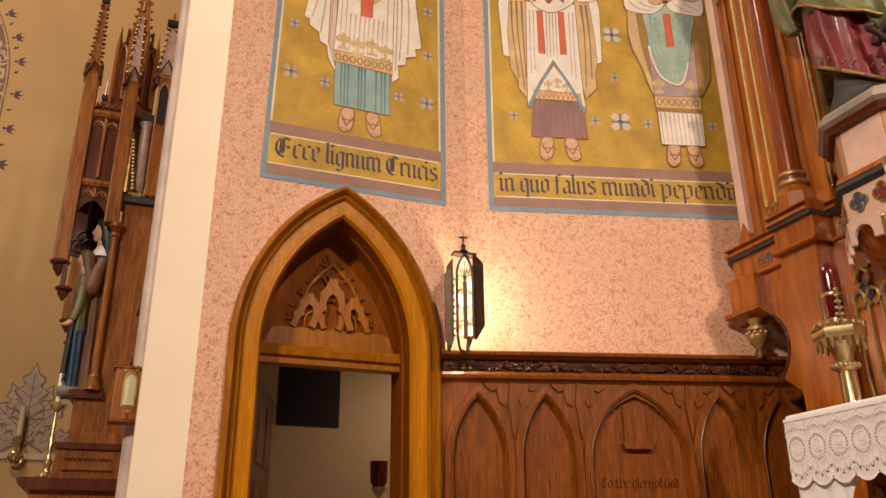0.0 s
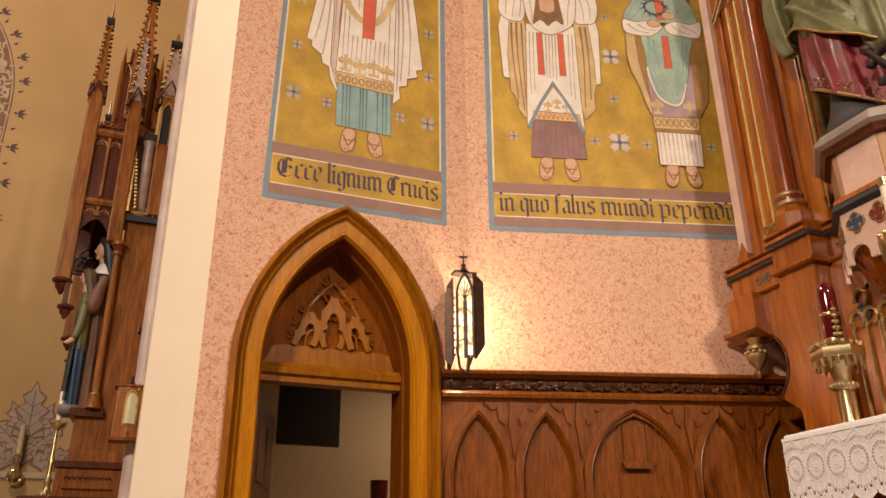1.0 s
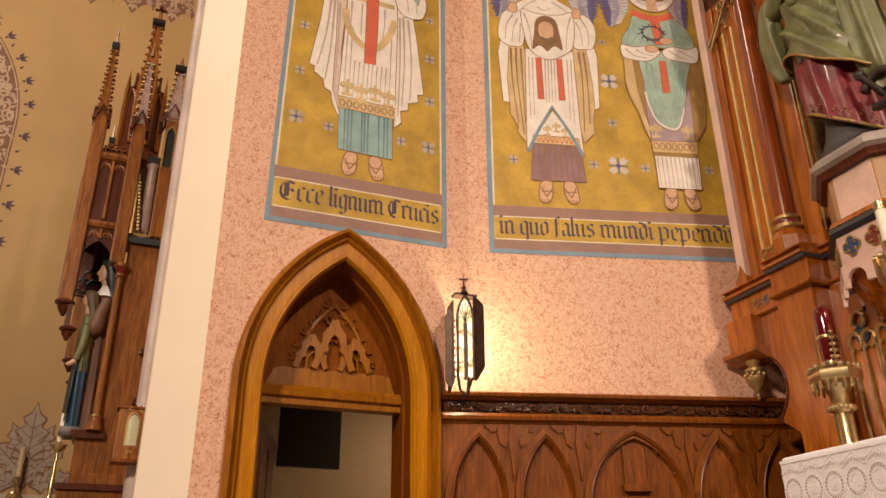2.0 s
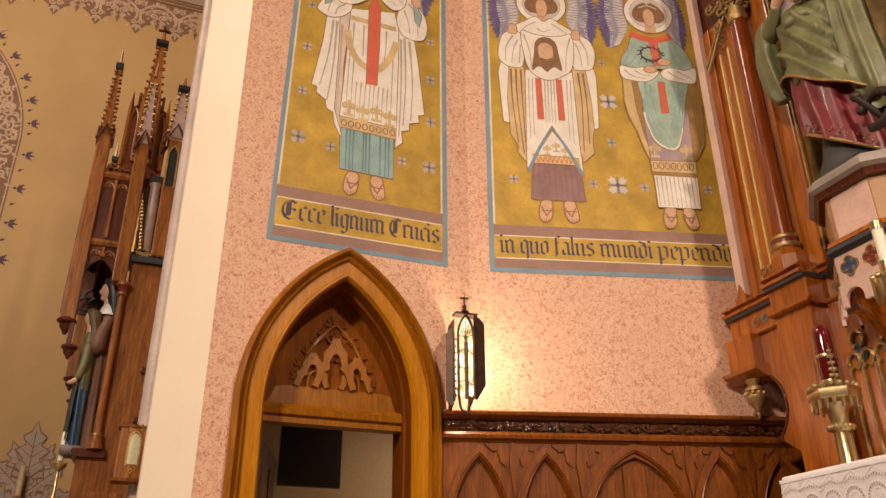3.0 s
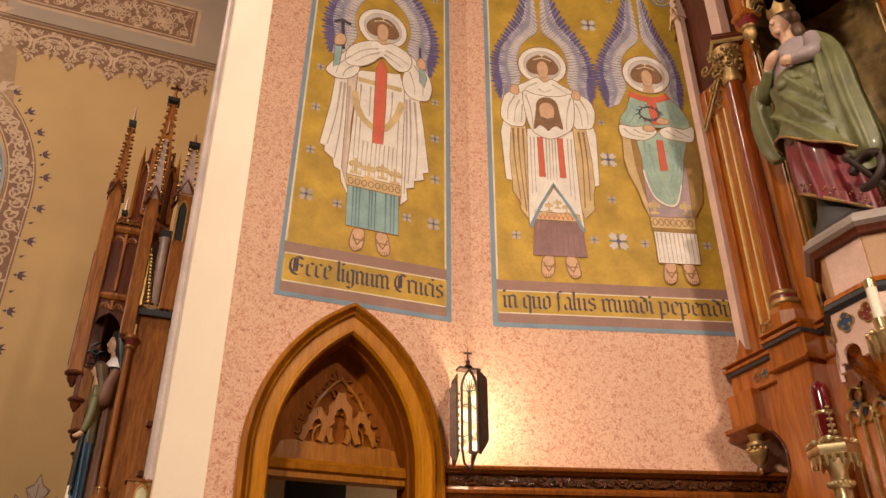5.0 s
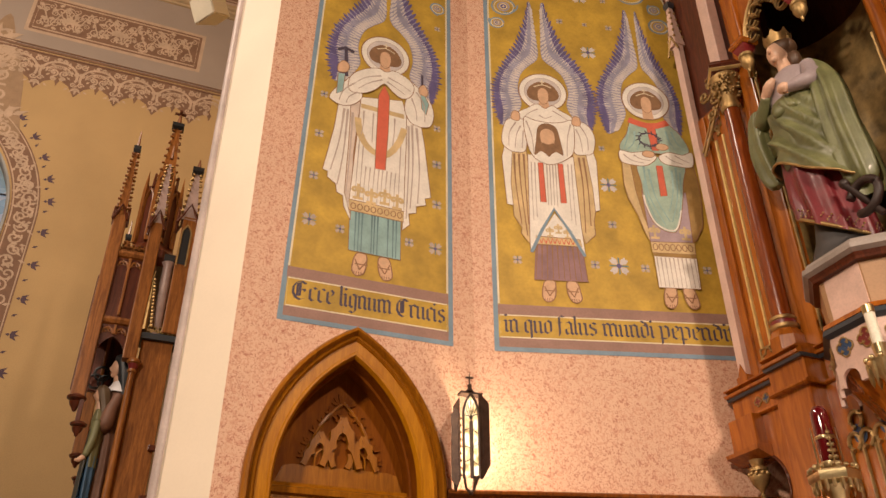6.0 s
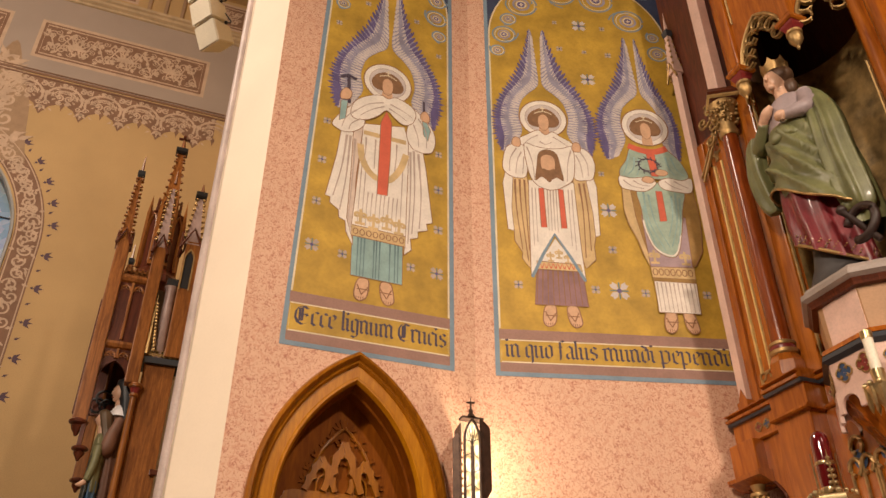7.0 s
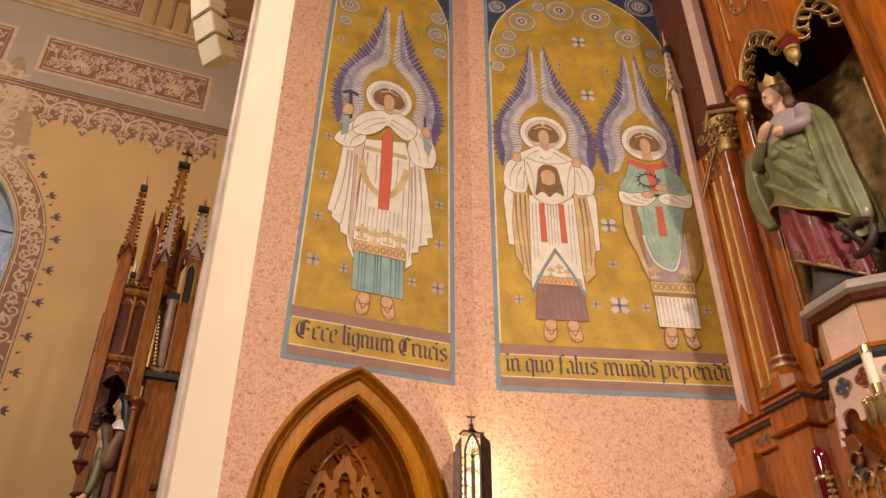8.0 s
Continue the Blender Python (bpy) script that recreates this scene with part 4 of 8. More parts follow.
fold(br, [[(0.96, 5.42), (0.94, 5.1), (0.89, 4.80)], [(0.99, 5.42), (0.98, 5.0), (0.95, 4.68)], [(1.03, 5.4), (1.03, 5.0), (1.02, 4.6)], [(1.53, 5.42), (1.545, 5.0), (1.53, 4.6)], [(1.57, 5.40), (1.60, 5.0), (1.59, 4.66)], [(1.50, 5.4), (1.51, 5.0), (1.50, 4.5)]], 0.017, M_FOLD)
br.shape("robe", [(1.09, 5.58), (1.08, 5.26), (1.065, 4.91), (1.05, 4.55), (1.48, 4.55), (1.48, 4.81), (1.485, 5.2), (1.48, 5.50), (1.44, 5.65)], M_WHITE)
fold(br, [[(u, 5.2 - 0.3 * (abs(u - 1.28) < 0.14)), (u - 0.006, 4.75), (u - 0.006, 4.58)] for u in (1.10, 1.135, 1.165, 1.20, 1.235, 1.27, 1.30, 1.335, 1.37, 1.405, 1.44)], 0.009, M_FOLD)
br.shape("gold_band", [(1.05, 4.57), (1.48, 4.56), (1.48, 4.465), (1.055, 4.475)], M_CREAMY)
br.lines("band_pattern", [oval(1.085 + 0.052 * i, 4.518, 0.019, 0.026, 10) for i in range(8)], 0.008, M_BROWN, True)
fleurons(br, [(1.115, 4.66), (1.22, 4.64), (1.325, 4.66), (1.425, 4.64)], 0.065, M_CREAMY)
br.lines("stole", [smooth_line([(1.075, 5.36), (1.10, 5.21), (1.17, 5.09), (1.26, 5.045), (1.34, 5.07), (1.42, 5.2), (1.465, 5.36)], 5)], 0.055, M_CREAMY)
br.lines("girdle", [[(1.095, 5.49), (1.46, 5.485)]], 0.045, M_CREAMY)
br.shape("sash", [(1.28, 5.77), (1.33, 5.66), (1.33, 5.28), (1.32, 4.905), (1.235, 4.90), (1.235, 5.25), (1.235, 5.64)], M_RED, 0.006)
br.shape("sleeve", smooth_line([(1.02, 5.78), (0.93, 5.68), (0.87, 5.60), (0.83, 5.51), (0.86, 5.47), (0.94, 5.445), (1.04, 5.49), (1.10, 5.60)], 4, True), M_WHITE)
br.shape("sleeve", smooth_line([(1.49, 5.89), (1.61, 5.80), (1.69, 5.70), (1.72, 5.58), (1.70, 5.47), (1.66, 5.43), (1.57, 5.42), (1.50, 5.46), (1.46, 5.58), (1.48, 5.72)], 4, True), M_WHITE)
br.shape("cuff", [(0.885, 5.77), (0.945, 5.78), (0.935, 5.59), (0.885, 5.55)], M_TEAL, 0.006)
br.shape("cuff", [(1.60, 5.77), (1.64, 5.76), (1.675, 5.68), (1.65, 5.56), (1.61, 5.62)], M_TEAL, 0.006)
br.lines("hammer", [[(0.935, 6.05), (0.955, 5.76)], [(0.865, 6.03), (0.93, 6.07), (1.005, 6.045)]], 0.028, M_INK)
br.lines("nail", [[(1.61, 5.99), (1.615, 5.80)]], 0.020, M_INK)
br.shape("hand_shape", smooth_line([(0.885, 5.79), (0.88, 5.86), (0.92, 5.92), (0.97, 5.89), (0.96, 5.81)], 4, True), M_SKIN, 0.006)
br.shape("hand_shape", smooth_line([(1.585, 5.78), (1.59, 5.85), (1.63, 5.88), (1.665, 5.82), (1.65, 5.76)], 4, True), M_SKIN, 0.006)
br.shape("hood", smooth_line([(1.22, 5.935), (1.10, 5.885), (1.0, 5.79), (0.975, 5.67), (1.01, 5.61), (1.12, 5.63), (1.21, 5.70), (1.28, 5.78), (1.35, 5.72), (1.43, 5.67), (1.51, 5.71), (1.54, 5.82), (1.49, 5.90), (1.36, 5.95), (1.29, 5.915)], 4, True), M_WHITE)
fold(br, [[(1.25, 5.86), (1.12, 5.80), (1.02, 5.70)], [(1.26, 5.82), (1.15, 5.75), (1.06, 5.66)], [(1.31, 5.86), (1.42, 5.82), (1.51, 5.77)], [(1.30, 5.81), (1.38, 5.77), (1.46, 5.72)], [(1.02, 5.70), (0.94, 5.60), (0.91, 5.49)], [(1.06, 5.62), (0.99, 5.55), (0.97, 5.48)], [(1.56, 5.78), (1.63, 5.66), (1.64, 5.48)], [(1.52, 5.70), (1.56, 5.58), (1.57, 5.47)], [(1.12, 5.44), (1.12, 5.3), (1.11, 5.2)], [(1.20, 5.44), (1.20, 5.3), (1.20, 5.14)], [(1.38, 5.44), (1.38, 5.3), (1.37, 5.16)]], 0.012, M_FOLD)

MB, br = mural("mural_of_two_winged_figures", WALL_B, (3.0, 4.32, 3.513), 0.145, 2.02, 0.004, 7.02, 1.02, 3.806, (("in", 0.228, 0.325), ("quo", 0.372, 0.572), ("Salus", 0.625, 0.905), ("mundi", 0.965, 1.345), ("pependit", 1.40, 1.975)), 3.664, "gold-ground wall painting of two winged figures in robes")
scrolls(br, [(0.54, 7.49, 0.155), (0.40, 7.27, 0.075), (0.35, 7.05, 0.11), (0.28, 6.83, 0.065), (0.94, 7.70, 0.16), (1.31, 7.64, 0.17), (1.61, 7.37, 0.15), (1.85, 6.94, 0.095), (0.72, 7.73, 0.07), (0.30, 7.68, 0.085), (1.80, 7.86, 0.15), (1.83, 7.16, 0.06)])
for u, v, r in ((1.10, 7.25, 0.085), (0.86, 7.27, 0.03), (1.33, 7.23, 0.035), (0.88, 6.91, 0.04), (1.12, 6.89, 0.03), (1.35, 6.87, 0.04), (1.12, 6.53, 0.085), (1.15, 5.04, 0.085), (1.14, 4.65, 0.045), (1.15, 4.27, 0.095), (0.35, 4.28, 0.045), (0.96, 4.27, 0.045), (1.36, 4.26, 0.045), (1.86, 4.27, 0.045), (1.13, 5.42, 0.035)):
    star(br, u, v, r)
br.k += 8
for c, zc, near in ((0.66, 6.0, 1.0), (1.59, 5.98, 0.66)):
    hold = br.k
    wing(br, c, zc, -1, 0.98, rnd, 0.96)
    br.k = hold
    wing(br, c, zc, 1, 0.98, rnd, near)
    halo_and_head(br, c, zc + 0.005, 0.205)
# figure with the veil
sandals(br, 0.675, 4.075, 0.085)
br.shape("skirt", [(0.50, 4.43), (0.87, 4.42), (0.89, 4.11), (0.47, 4.11)], M_PLUM)
fold(br, [[(0.51 + 0.36 * i / 9, 4.42), (0.485 + 0.40 * i / 9, 4.12)] for i in range(10)], 0.011, M_BROWN)
br.shape("cape", [(0.30, 5.42), (0.265, 5.26), (0.29, 4.79), (0.34, 4.78), (0.34, 4.68), (0.40, 4.57), (0.39, 4.52), (0.46, 4.42), (0.485, 5.21), (0.47, 5.40)], M_CREAMY)
br.shape("cape", [(1.04, 5.42), (1.07, 5.27), (1.05, 4.78), (1.01, 4.76), (0.99, 4.67), (0.99, 4.54), (0.90, 4.45), (0.87, 4.6), (0.87, 5.40)], M_CREAMY)
br.shape("cape_edge", [(0.30, 5.42), (0.265, 5.26), (0.29, 4.79), (0.34, 4.78), (0.33, 5.0), (0.36, 5.40)], M_WHITE, 0.005)
br.shape("cape_edge", [(1.04, 5.42), (1.07, 5.27), (1.05, 4.78), (1.01, 4.76), (1.01, 5.0), (0.98, 5.40)], M_WHITE, 0.005)
fold(br, [[(0.37, 5.3), (0.37, 5.0), (0.40, 4.6)], [(0.41, 5.3), (0.41, 5.0), (0.44, 4.5)], [(0.45, 5.3), (0.45, 5.0), (0.455, 4.6)], [(0.96, 5.3), (0.97, 5.0), (0.96, 4.62)], [(0.92, 5.3), (0.93, 5.0), (0.91, 4.55)]], 0.015, M_BROWN)
br.shape("robe", [(0.485, 5.3), (0.455, 4.42), (0.46, 4.35), (0.67, 4.77), (0.89, 4.33), (0.88, 4.63), (0.875, 5.3)], M_WHITE)
fold(br, [[(u, 5.22), (u - 0.008, 4.95), (u - 0.012, 4.80 - 0.75 * max(0, abs(u - 0.67) - 0.03) * 1.6)] for u in (0.51, 0.54, 0.64, 0.665, 0.69, 0.715, 0.82, 0.85)], 0.009, M_FOLD)
br.shape("tunic_gold", [(0.51, 4.48), (0.60, 4.60), (0.67, 4.72), (0.75, 4.60), (0.855, 4.47)], M_WHITE, 0)
fleurons(br, [(0.62, 4.55), (0.69, 4.58), (0.76, 4.54)], 0.042, M_CREAMY)
br.shape("gold_band", [(0.505, 4.50), (0.86, 4.485), (0.87, 4.42), (0.50, 4.425)], M_CREAMY)
br.lines("band_pattern", [[(0.51 + 0.036 * i, 4.435), (0.528 + 0.036 * i, 4.485), (0.546 + 0.036 * i, 4.435)] for i in range(9)], 0.009, M_RED)
br.lines("hem_line", [[(0.462, 4.35), (0.56, 4.56), (0.67, 4.765), (0.78, 4.56), (0.885, 4.335)]], 0.026, M_BLUE)
for u in (0.588, 0.755):
    br.shape("stripe", [(u - 0.024, 4.825), (u + 0.024, 4.825), (u + 0.022, 5.22), (u - 0.022, 5.22)], M_RED, 0.005)
br.shape("hood", smooth_line([(0.60, 5.86), (0.50, 5.80), (0.43, 5.75), (0.40, 5.64), (0.48, 5.60), (0.66, 5.62), (0.83, 5.60), (0.93, 5.64), (0.90, 5.73), (0.80, 5.80), (0.73, 5.85), (0.665, 5.81)], 4, True), M_WHITE)
br.shape("sleeve", smooth_line([(0.41, 5.69), (0.31, 5.64), (0.27, 5.43), (0.32, 5.34), (0.39, 5.315), (0.47, 5.34), (0.49, 5.53), (0.48, 5.65)], 4, True), M_WHITE)
br.shape("sleeve", smooth_line([(0.91, 5.69), (1.03, 5.65), (1.08, 5.52), (1.05, 5.36), (0.98, 5.33), (0.89, 5.34), (0.875, 5.5)], 4, True), M_WHITE)
br.shape("veil", smooth_line([(0.47, 5.69), (0.49, 5.40), (0.55, 5.26), (0.67, 5.205), (0.80, 5.26), (0.885, 5.37), (0.90, 5.68), (0.80, 5.665), (0.69, 5.655), (0.57, 5.67)], 4, True), M_WHITE)
for u, v in ((0.40, 5.71), (0.93, 5.69)):
    br.shape("hand_shape", smooth_line([(u - 0.035, v - 0.04), (u - 0.03, v + 0.03), (u, v + 0.055), (u + 0.035, v + 0.03), (u + 0.03, v - 0.05)], 4, True), M_SKIN, 0.006)
fold(br, [[(0.40, 5.64), (0.34, 5.52), (0.33, 5.38)], [(0.44, 5.6), (0.40, 5.5), (0.38, 5.36)], [(0.46, 5.55), (0.45, 5.45), (0.44, 5.36)], [(0.96, 5.64), (1.01, 5.52), (1.01, 5.38)], [(0.92, 5.6), (0.95, 5.5), (0.96, 5.36)], [(0.49, 5.66), (0.53, 5.5), (0.54, 5.30)], [(0.88, 5.65), (0.84, 5.5), (0.82, 5.30)], [(0.60, 5.80), (0.52, 5.75), (0.46, 5.68)], [(0.73, 5.79), (0.80, 5.74), (0.86, 5.69)], [(0.61, 5.73), (0.66, 5.70), (0.72, 5.73)]], 0.012, M_FOLD)
br.shape("veil_hair", smooth_line([(0.545, 5.30), (0.565, 5.46), (0.59, 5.60), (0.67, 5.645), (0.75, 5.60), (0.775, 5.46), (0.79, 5.31), (0.73, 5.34), (0.665, 5.30), (0.60, 5.34)], 4, True), M_HAIR, 0)
br.shape("veil_oval", smooth_line([(0.665, 5.585), (0.61, 5.55), (0.605, 5.46), (0.63, 5.38), (0.665, 5.35), (0.70, 5.38), (0.725, 5.46), (0.72, 5.55)], 4, True), M_SKIN, 0)
br.shape("veil_beard", smooth_line([(0.615, 5.43), (0.665, 5.415), (0.715, 5.43), (0.71, 5.36), (0.665, 5.285), (0.62, 5.36)], 4, True), M_HAIR, 0)
# figure with the wreath
sandals(br, 1.605, 4.065, 0.07)
br.shape("cape", [(1.29, 5.30), (1.28, 5.05), (1.30, 4.91), (1.36, 4.75), (1.39, 4.61), (1.435, 4.49), (1.445, 4.83), (1.45, 5.27)], M_CREAMY)
br.shape("cape", [(1.80, 5.33), (1.91, 5.30), (1.925, 5.09), (1.92, 4.91), (1.89, 4.67), (1.81, 4.53), (1.76, 4.51), (1.77, 4.85)], M_OCHRE)
br.shape("cape_lining", [(1.36, 5.25), (1.37, 5.0), (1.40, 4.78), (1.43, 4.62), (1.445, 4.83), (1.45, 5.27)], M_OCHRE, 0.005)
br.shape("skirt", [(1.44, 4.37), (1.785, 4.365), (1.775, 4.09), (1.44, 4.09)], M_WHITE)
fold(br, [[(1.46 + 0.034 * i, 4.36), (1.46 + 0.034 * i, 4.10)] for i in range(10)], 0.009, M_FOLD)
br.shape("robe", [(1.42, 5.0), (1.43, 4.49), (1.78, 4.50), (1.80, 5.0)], M_LILAC)
fleurons(br, [(1.475, 4.60), (1.73, 4.60)], 0.06, M_CREAMY)
br.shape("gold_band", [(1.43, 4.50), (1.79, 4.51), (1.785, 4.40), (1.432, 4.40)], M_CREAMY)
br.shape("under_band", [(1.433, 4.40), (1.785, 4.40), (1.783, 4.368), (1.436, 4.37)], M_OCHRE, 0)
br.lines("band_pattern", [oval(1.462 + 0.048 * i, 4.455, 0.019, 0.03, 10) for i in range(7)], 0.008, M_BROWN, True)
br.shape("apron", smooth_line([(1.44, 5.32), (1.43, 5.06), (1.435, 4.86), (1.49, 4.67), (1.60, 4.60), (1.68, 4.635), (1.745, 4.85), (1.79, 5.08), (1.82, 5.33)], 4, True), M_MINT)
br.lines("apron_hem", [smooth_line([(1.432, 4.95), (1.445, 4.84), (1.495, 4.685), (1.60, 4.615), (1.675, 4.65), (1.73, 4.82)], 5)], 0.014, M_WHITE)
fold(br, [[(1.47, 5.25), (1.48, 4.95), (1.58, 4.66)], [(1.51, 5.22), (1.53, 4.95), (1.62, 4.70)], [(1.75, 5.25), (1.72, 4.95), (1.64, 4.70)], [(1.71, 5.22), (1.69, 5.0), (1.63, 4.80)], [(1.78, 5.2), (1.75, 4.95), (1.70, 4.74)], [(1.455, 5.1), (1.46, 4.9), (1.51, 4.70)]], 0.015, M_TEAL)
br.shape("mantle", smooth_line([(1.43, 5.74), (1.36, 5.58), (1.29, 5.46), (1.31, 5.37), (1.44, 5.34), (1.54, 5.38), (1.64, 5.39), (1.75, 5.36), (1.85, 5.37), (1.90, 5.45), (1.85, 5.60), (1.78, 5.69), (1.73, 5.73), (1.57, 5.68)], 4, True), M_MINT)
br.shape("sleeve", smooth_line([(1.28, 5.40), (1.28, 5.29), (1.36, 5.255), (1.50, 5.255), (1.60, 5.35), (1.51, 5.40), (1.38, 5.385)], 4, True), M_WHITE)
br.shape("sleeve", smooth_line([(1.62, 5.36), (1.71, 5.41), (1.83, 5.39), (1.92, 5.42), (1.90, 5.27), (1.77, 5.265), (1.65, 5.29)], 4, True), M_WHITE)
fold(br, [[(1.40, 5.66), (1.36, 5.52), (1.32, 5.42)], [(1.44, 5.62), (1.42, 5.5), (1.36, 5.42)], [(1.77, 5.64), (1.80, 5.52), (1.86, 5.44)], [(1.72, 5.64), (1.74, 5.52), (1.78, 5.44)], [(1.47, 5.6), (1.47, 5.5), (1.44, 5.42)]], 0.016, M_TEAL)
fold(br, [[(1.31, 5.36), (1.38, 5.30), (1.48, 5.28)], [(1.40, 5.36), (1.46, 5.32), (1.54, 5.31)], [(1.68, 5.37), (1.74, 5.32), (1.82, 5.29)], [(1.76, 5.38), (1.82, 5.34), (1.88, 5.31)]], 0.012, M_FOLD)
br.shape("stripe", [(1.575, 4.945), (1.635, 4.955), (1.635, 5.26), (1.58, 5.26)], M_RED, 0.005)
br.shape("stripe", [(1.57, 5.42), (1.63, 5.42), (1.63, 5.69), (1.55, 5.69)], M_RED, 0.005)
br.lines("collar", [smooth_line([(1.40, 5.745), (1.50, 5.705), (1.58, 5.69), (1.66, 5.70), (1.75, 5.74)], 6)], 0.062, M_RED)
br.lines("wreath", [oval(1.555, 5.535, 0.085, 0.075, 18), oval(1.56, 5.54, 0.095, 0.065, 14)] + [[(1.555 + 0.07 * math.cos(a), 5.535 + 0.06 * math.sin(a)), (1.555 + 0.12 * math.cos(a + 0.3), 5.535 + 0.10 * math.sin(a + 0.3))] for a in np.arange(0, 6.2, 0.5)], 0.010, M_INK)
for u, v in ((1.535, 5.375), (1.665, 5.46)):
    br.shape("hand_shape", smooth_line([(u - 0.06, v - 0.005), (u - 0.03, v + 0.035), (u + 0.03, v + 0.03), (u + 0.055, v), (u + 0.02, v - 0.03), (u - 0.03, v - 0.03)], 4, True), M_SKIN, 0.006)

# ---- high altar ----
NICHE = plain("mottled_gold_leaf", (0.30, 0.20, 0.075), 0.55, 0.25, var=0.6, scale=9, bump=0.3)
CRIMSON = plain("crimson_paint", (0.20, 0.02, 0.02), 0.35, var=0.15, coat=0.3)
SAPPHIRE = plain("blue_paint", (0.03, 0.07, 0.16), 0.35, var=0.15)
WAX = plain("white_wax", (0.82, 0.76, 0.62), 0.45, var=0.04)
ALT = Plane((3.85, 0, 0), (0, 1, 0), (0, 0, 1), (-1, 0, 0))

bm = bmesh.new()
for i in range(4):
    box(bm, 2.0 + 0.28 * i, 8.5, -2.6 + 0.2 * i, 3.6 - 0.16 * i if i < 3 else 3.2, 0.18 * i, 0.18 * (i + 1))
solo("altar_steps", bm, FLOOR, "stone steps below the high altar", "steps", "structure")

altar = thing("high_altar", (3.9, 2.5, 0.0), "varnished orange-brown gothic altar screen with gilding and niches", "altar")


def slab(name, b, mat, label="", bevel=0.004, owner=None):
    bm = bmesh.new()
    box(bm, *b, bevel)
    return part(name, bm, mat, owner or altar, label)


def rail(bm, x_front, y0, y1, z, prof, back=0.2):
    """A moulding along y: prof is (projection, height) rows from the bottom up."""
    pl = Plane((x_front, 0, z), (-1, 0, 0), (0, 0, 1), (0, 1, 0))
    prism(bm, [(-back, prof[0][1])] + prof + [(-back, prof[-1][1])], pl, y0, y1)


CAP = [(0, 0), (0.012, 0.008), (0.02, 0.02), (0.05, 0.028), (0.055, 0.045), (0.04, 0.055), (0.01, 0.075)]
BASE = [(0.02, 0.0), (0.03, 0.01), (0.026, 0.025), (0.0, 0.035)]
# core, split by the niche
slab("core_panel", (3.87, 4.1, 3.16, 3.66, 0.0, 2.8), ALTAR_WOOD)
slab("core_panel", (3.87, 4.1, 3.16, 3.98, 2.8, 5.62), ALTAR_WOOD)
# Added side in dark mahogany, so the recess's shade is in its colour.
slab("recess_side", (4.1, 4.36, 3.94, 3.98, 0.0, 2.8), SHRINE_DARK)
# Upper panel's shade is put into its colour: mahogany instead of altar wood.
slab("upper_panel", (4.04, 4.12, 3.16, 3.98, 5.62, 8.2), SHRINE_DARK)
slab("side_board", (3.885, 3.93, 3.60, 4.03, 5.2, 8.2), SHRINE_DARK)
slab("core_panel", (3.87, 4.1, 0.6, 2.16, 0.0, 7.7), ALTAR_WOOD)
slab("core_panel", (3.87, 4.1, 2.16, 3.16, 0.0, 3.3), ALTAR_WOOD)
slab("core_back", (4.36, 4.46, 0.6, 3.98, 0.0, 8.2), SHRINE_DARK)
bm = bmesh.new()
rows = []
for i in range(17):
    a = math.pi * i / 16
    rows.append([bm.verts.new((3.87 + 0.42 * math.sin(a), 2.66 + 0.5 * math.cos(a), z)) for z in (3.28, 3.9, 4.5, 5.1, 5.75)])
for a, b in zip(rows, rows[1:]):
    for j in range(4):
        bm.faces.new((a[j], b[j], b[j + 1], a[j + 1]))
part("niche_back", bm, NICHE, altar, "mottled dull gold niche wall", 60)
# lower stage, left of the table
bm = bmesh.new()
prism(bm, [(3.2, 0.72), (3.40, 0.72), (3.45, 1.8), (3.60, 2.05), (3.64, 2.20), (3.76, 2.29), (3.77, 2.33), (3.70, 2.40), (3.675, 2.50), (3.69, 2.60), (3.74, 2.68), (3.80, 2.73), (3.88, 2.75), (3.95, 2.78), (3.95, 3.02), (3.2, 3.02)], ALT, -0.02, 0.06)
part("bracket_board", bm, ALTAR_WOOD, altar)
bm = bmesh.new()
tube(bm, [ALT(y, z, 0.062) for y, z in smooth_line([(3.77, 2.30), (3.70, 2.40), (3.675, 2.50), (3.69, 2.60), (3.74, 2.68), (3.80, 2.73)], 4)], 0.01, 6)
ball(bm, ALT(3.77, 2.30, 0.04), 0.03, 8)
part("scroll_edge", bm, SHRINE_DARK, altar, "", 40)
slab("pilaster", (3.66, 3.8, 3.22, 3.51, 0.72, 3.0), ALTAR_WOOD, bevel=0.008)
slab("pendant_block", (3.70, 3.86, 3.79, 4.03, 2.78, 3.0), ALTAR_WOOD, bevel=0.008)
bm = bmesh.new()
rail(bm, 3.70, 3.76, 4.07, 2.725, [(-0.06, -0.02), (-0.02, 0.0), (0.03, 0.02), (0.035, 0.045), (0.0, 0.06)])
part("pendant_moulding", bm, ALTAR_WOOD, altar)
bm = bmesh.new()
lathe(bm, [(0.0, 2.44), (0.012, 2.455), (0.018, 2.475), (0.01, 2.49), (0.02, 2.51), (0.05, 2.545), (0.066, 2.585), (0.066, 2.60), (0.05, 2.62), (0.062, 2.63), (0.062, 2.65), (0.035, 2.665), (0.05, 2.705)], (3.75, 3.885, 0), 14)
for k in range(10):
    a = k * 0.628
    ball(bm, (3.75 + 0.06 * math.cos(a), 3.885 + 0.06 * math.sin(a), 2.61), 0.016, 6)
part("pendant_boss", bm, GILT, altar, "gilded turned drop", 40)
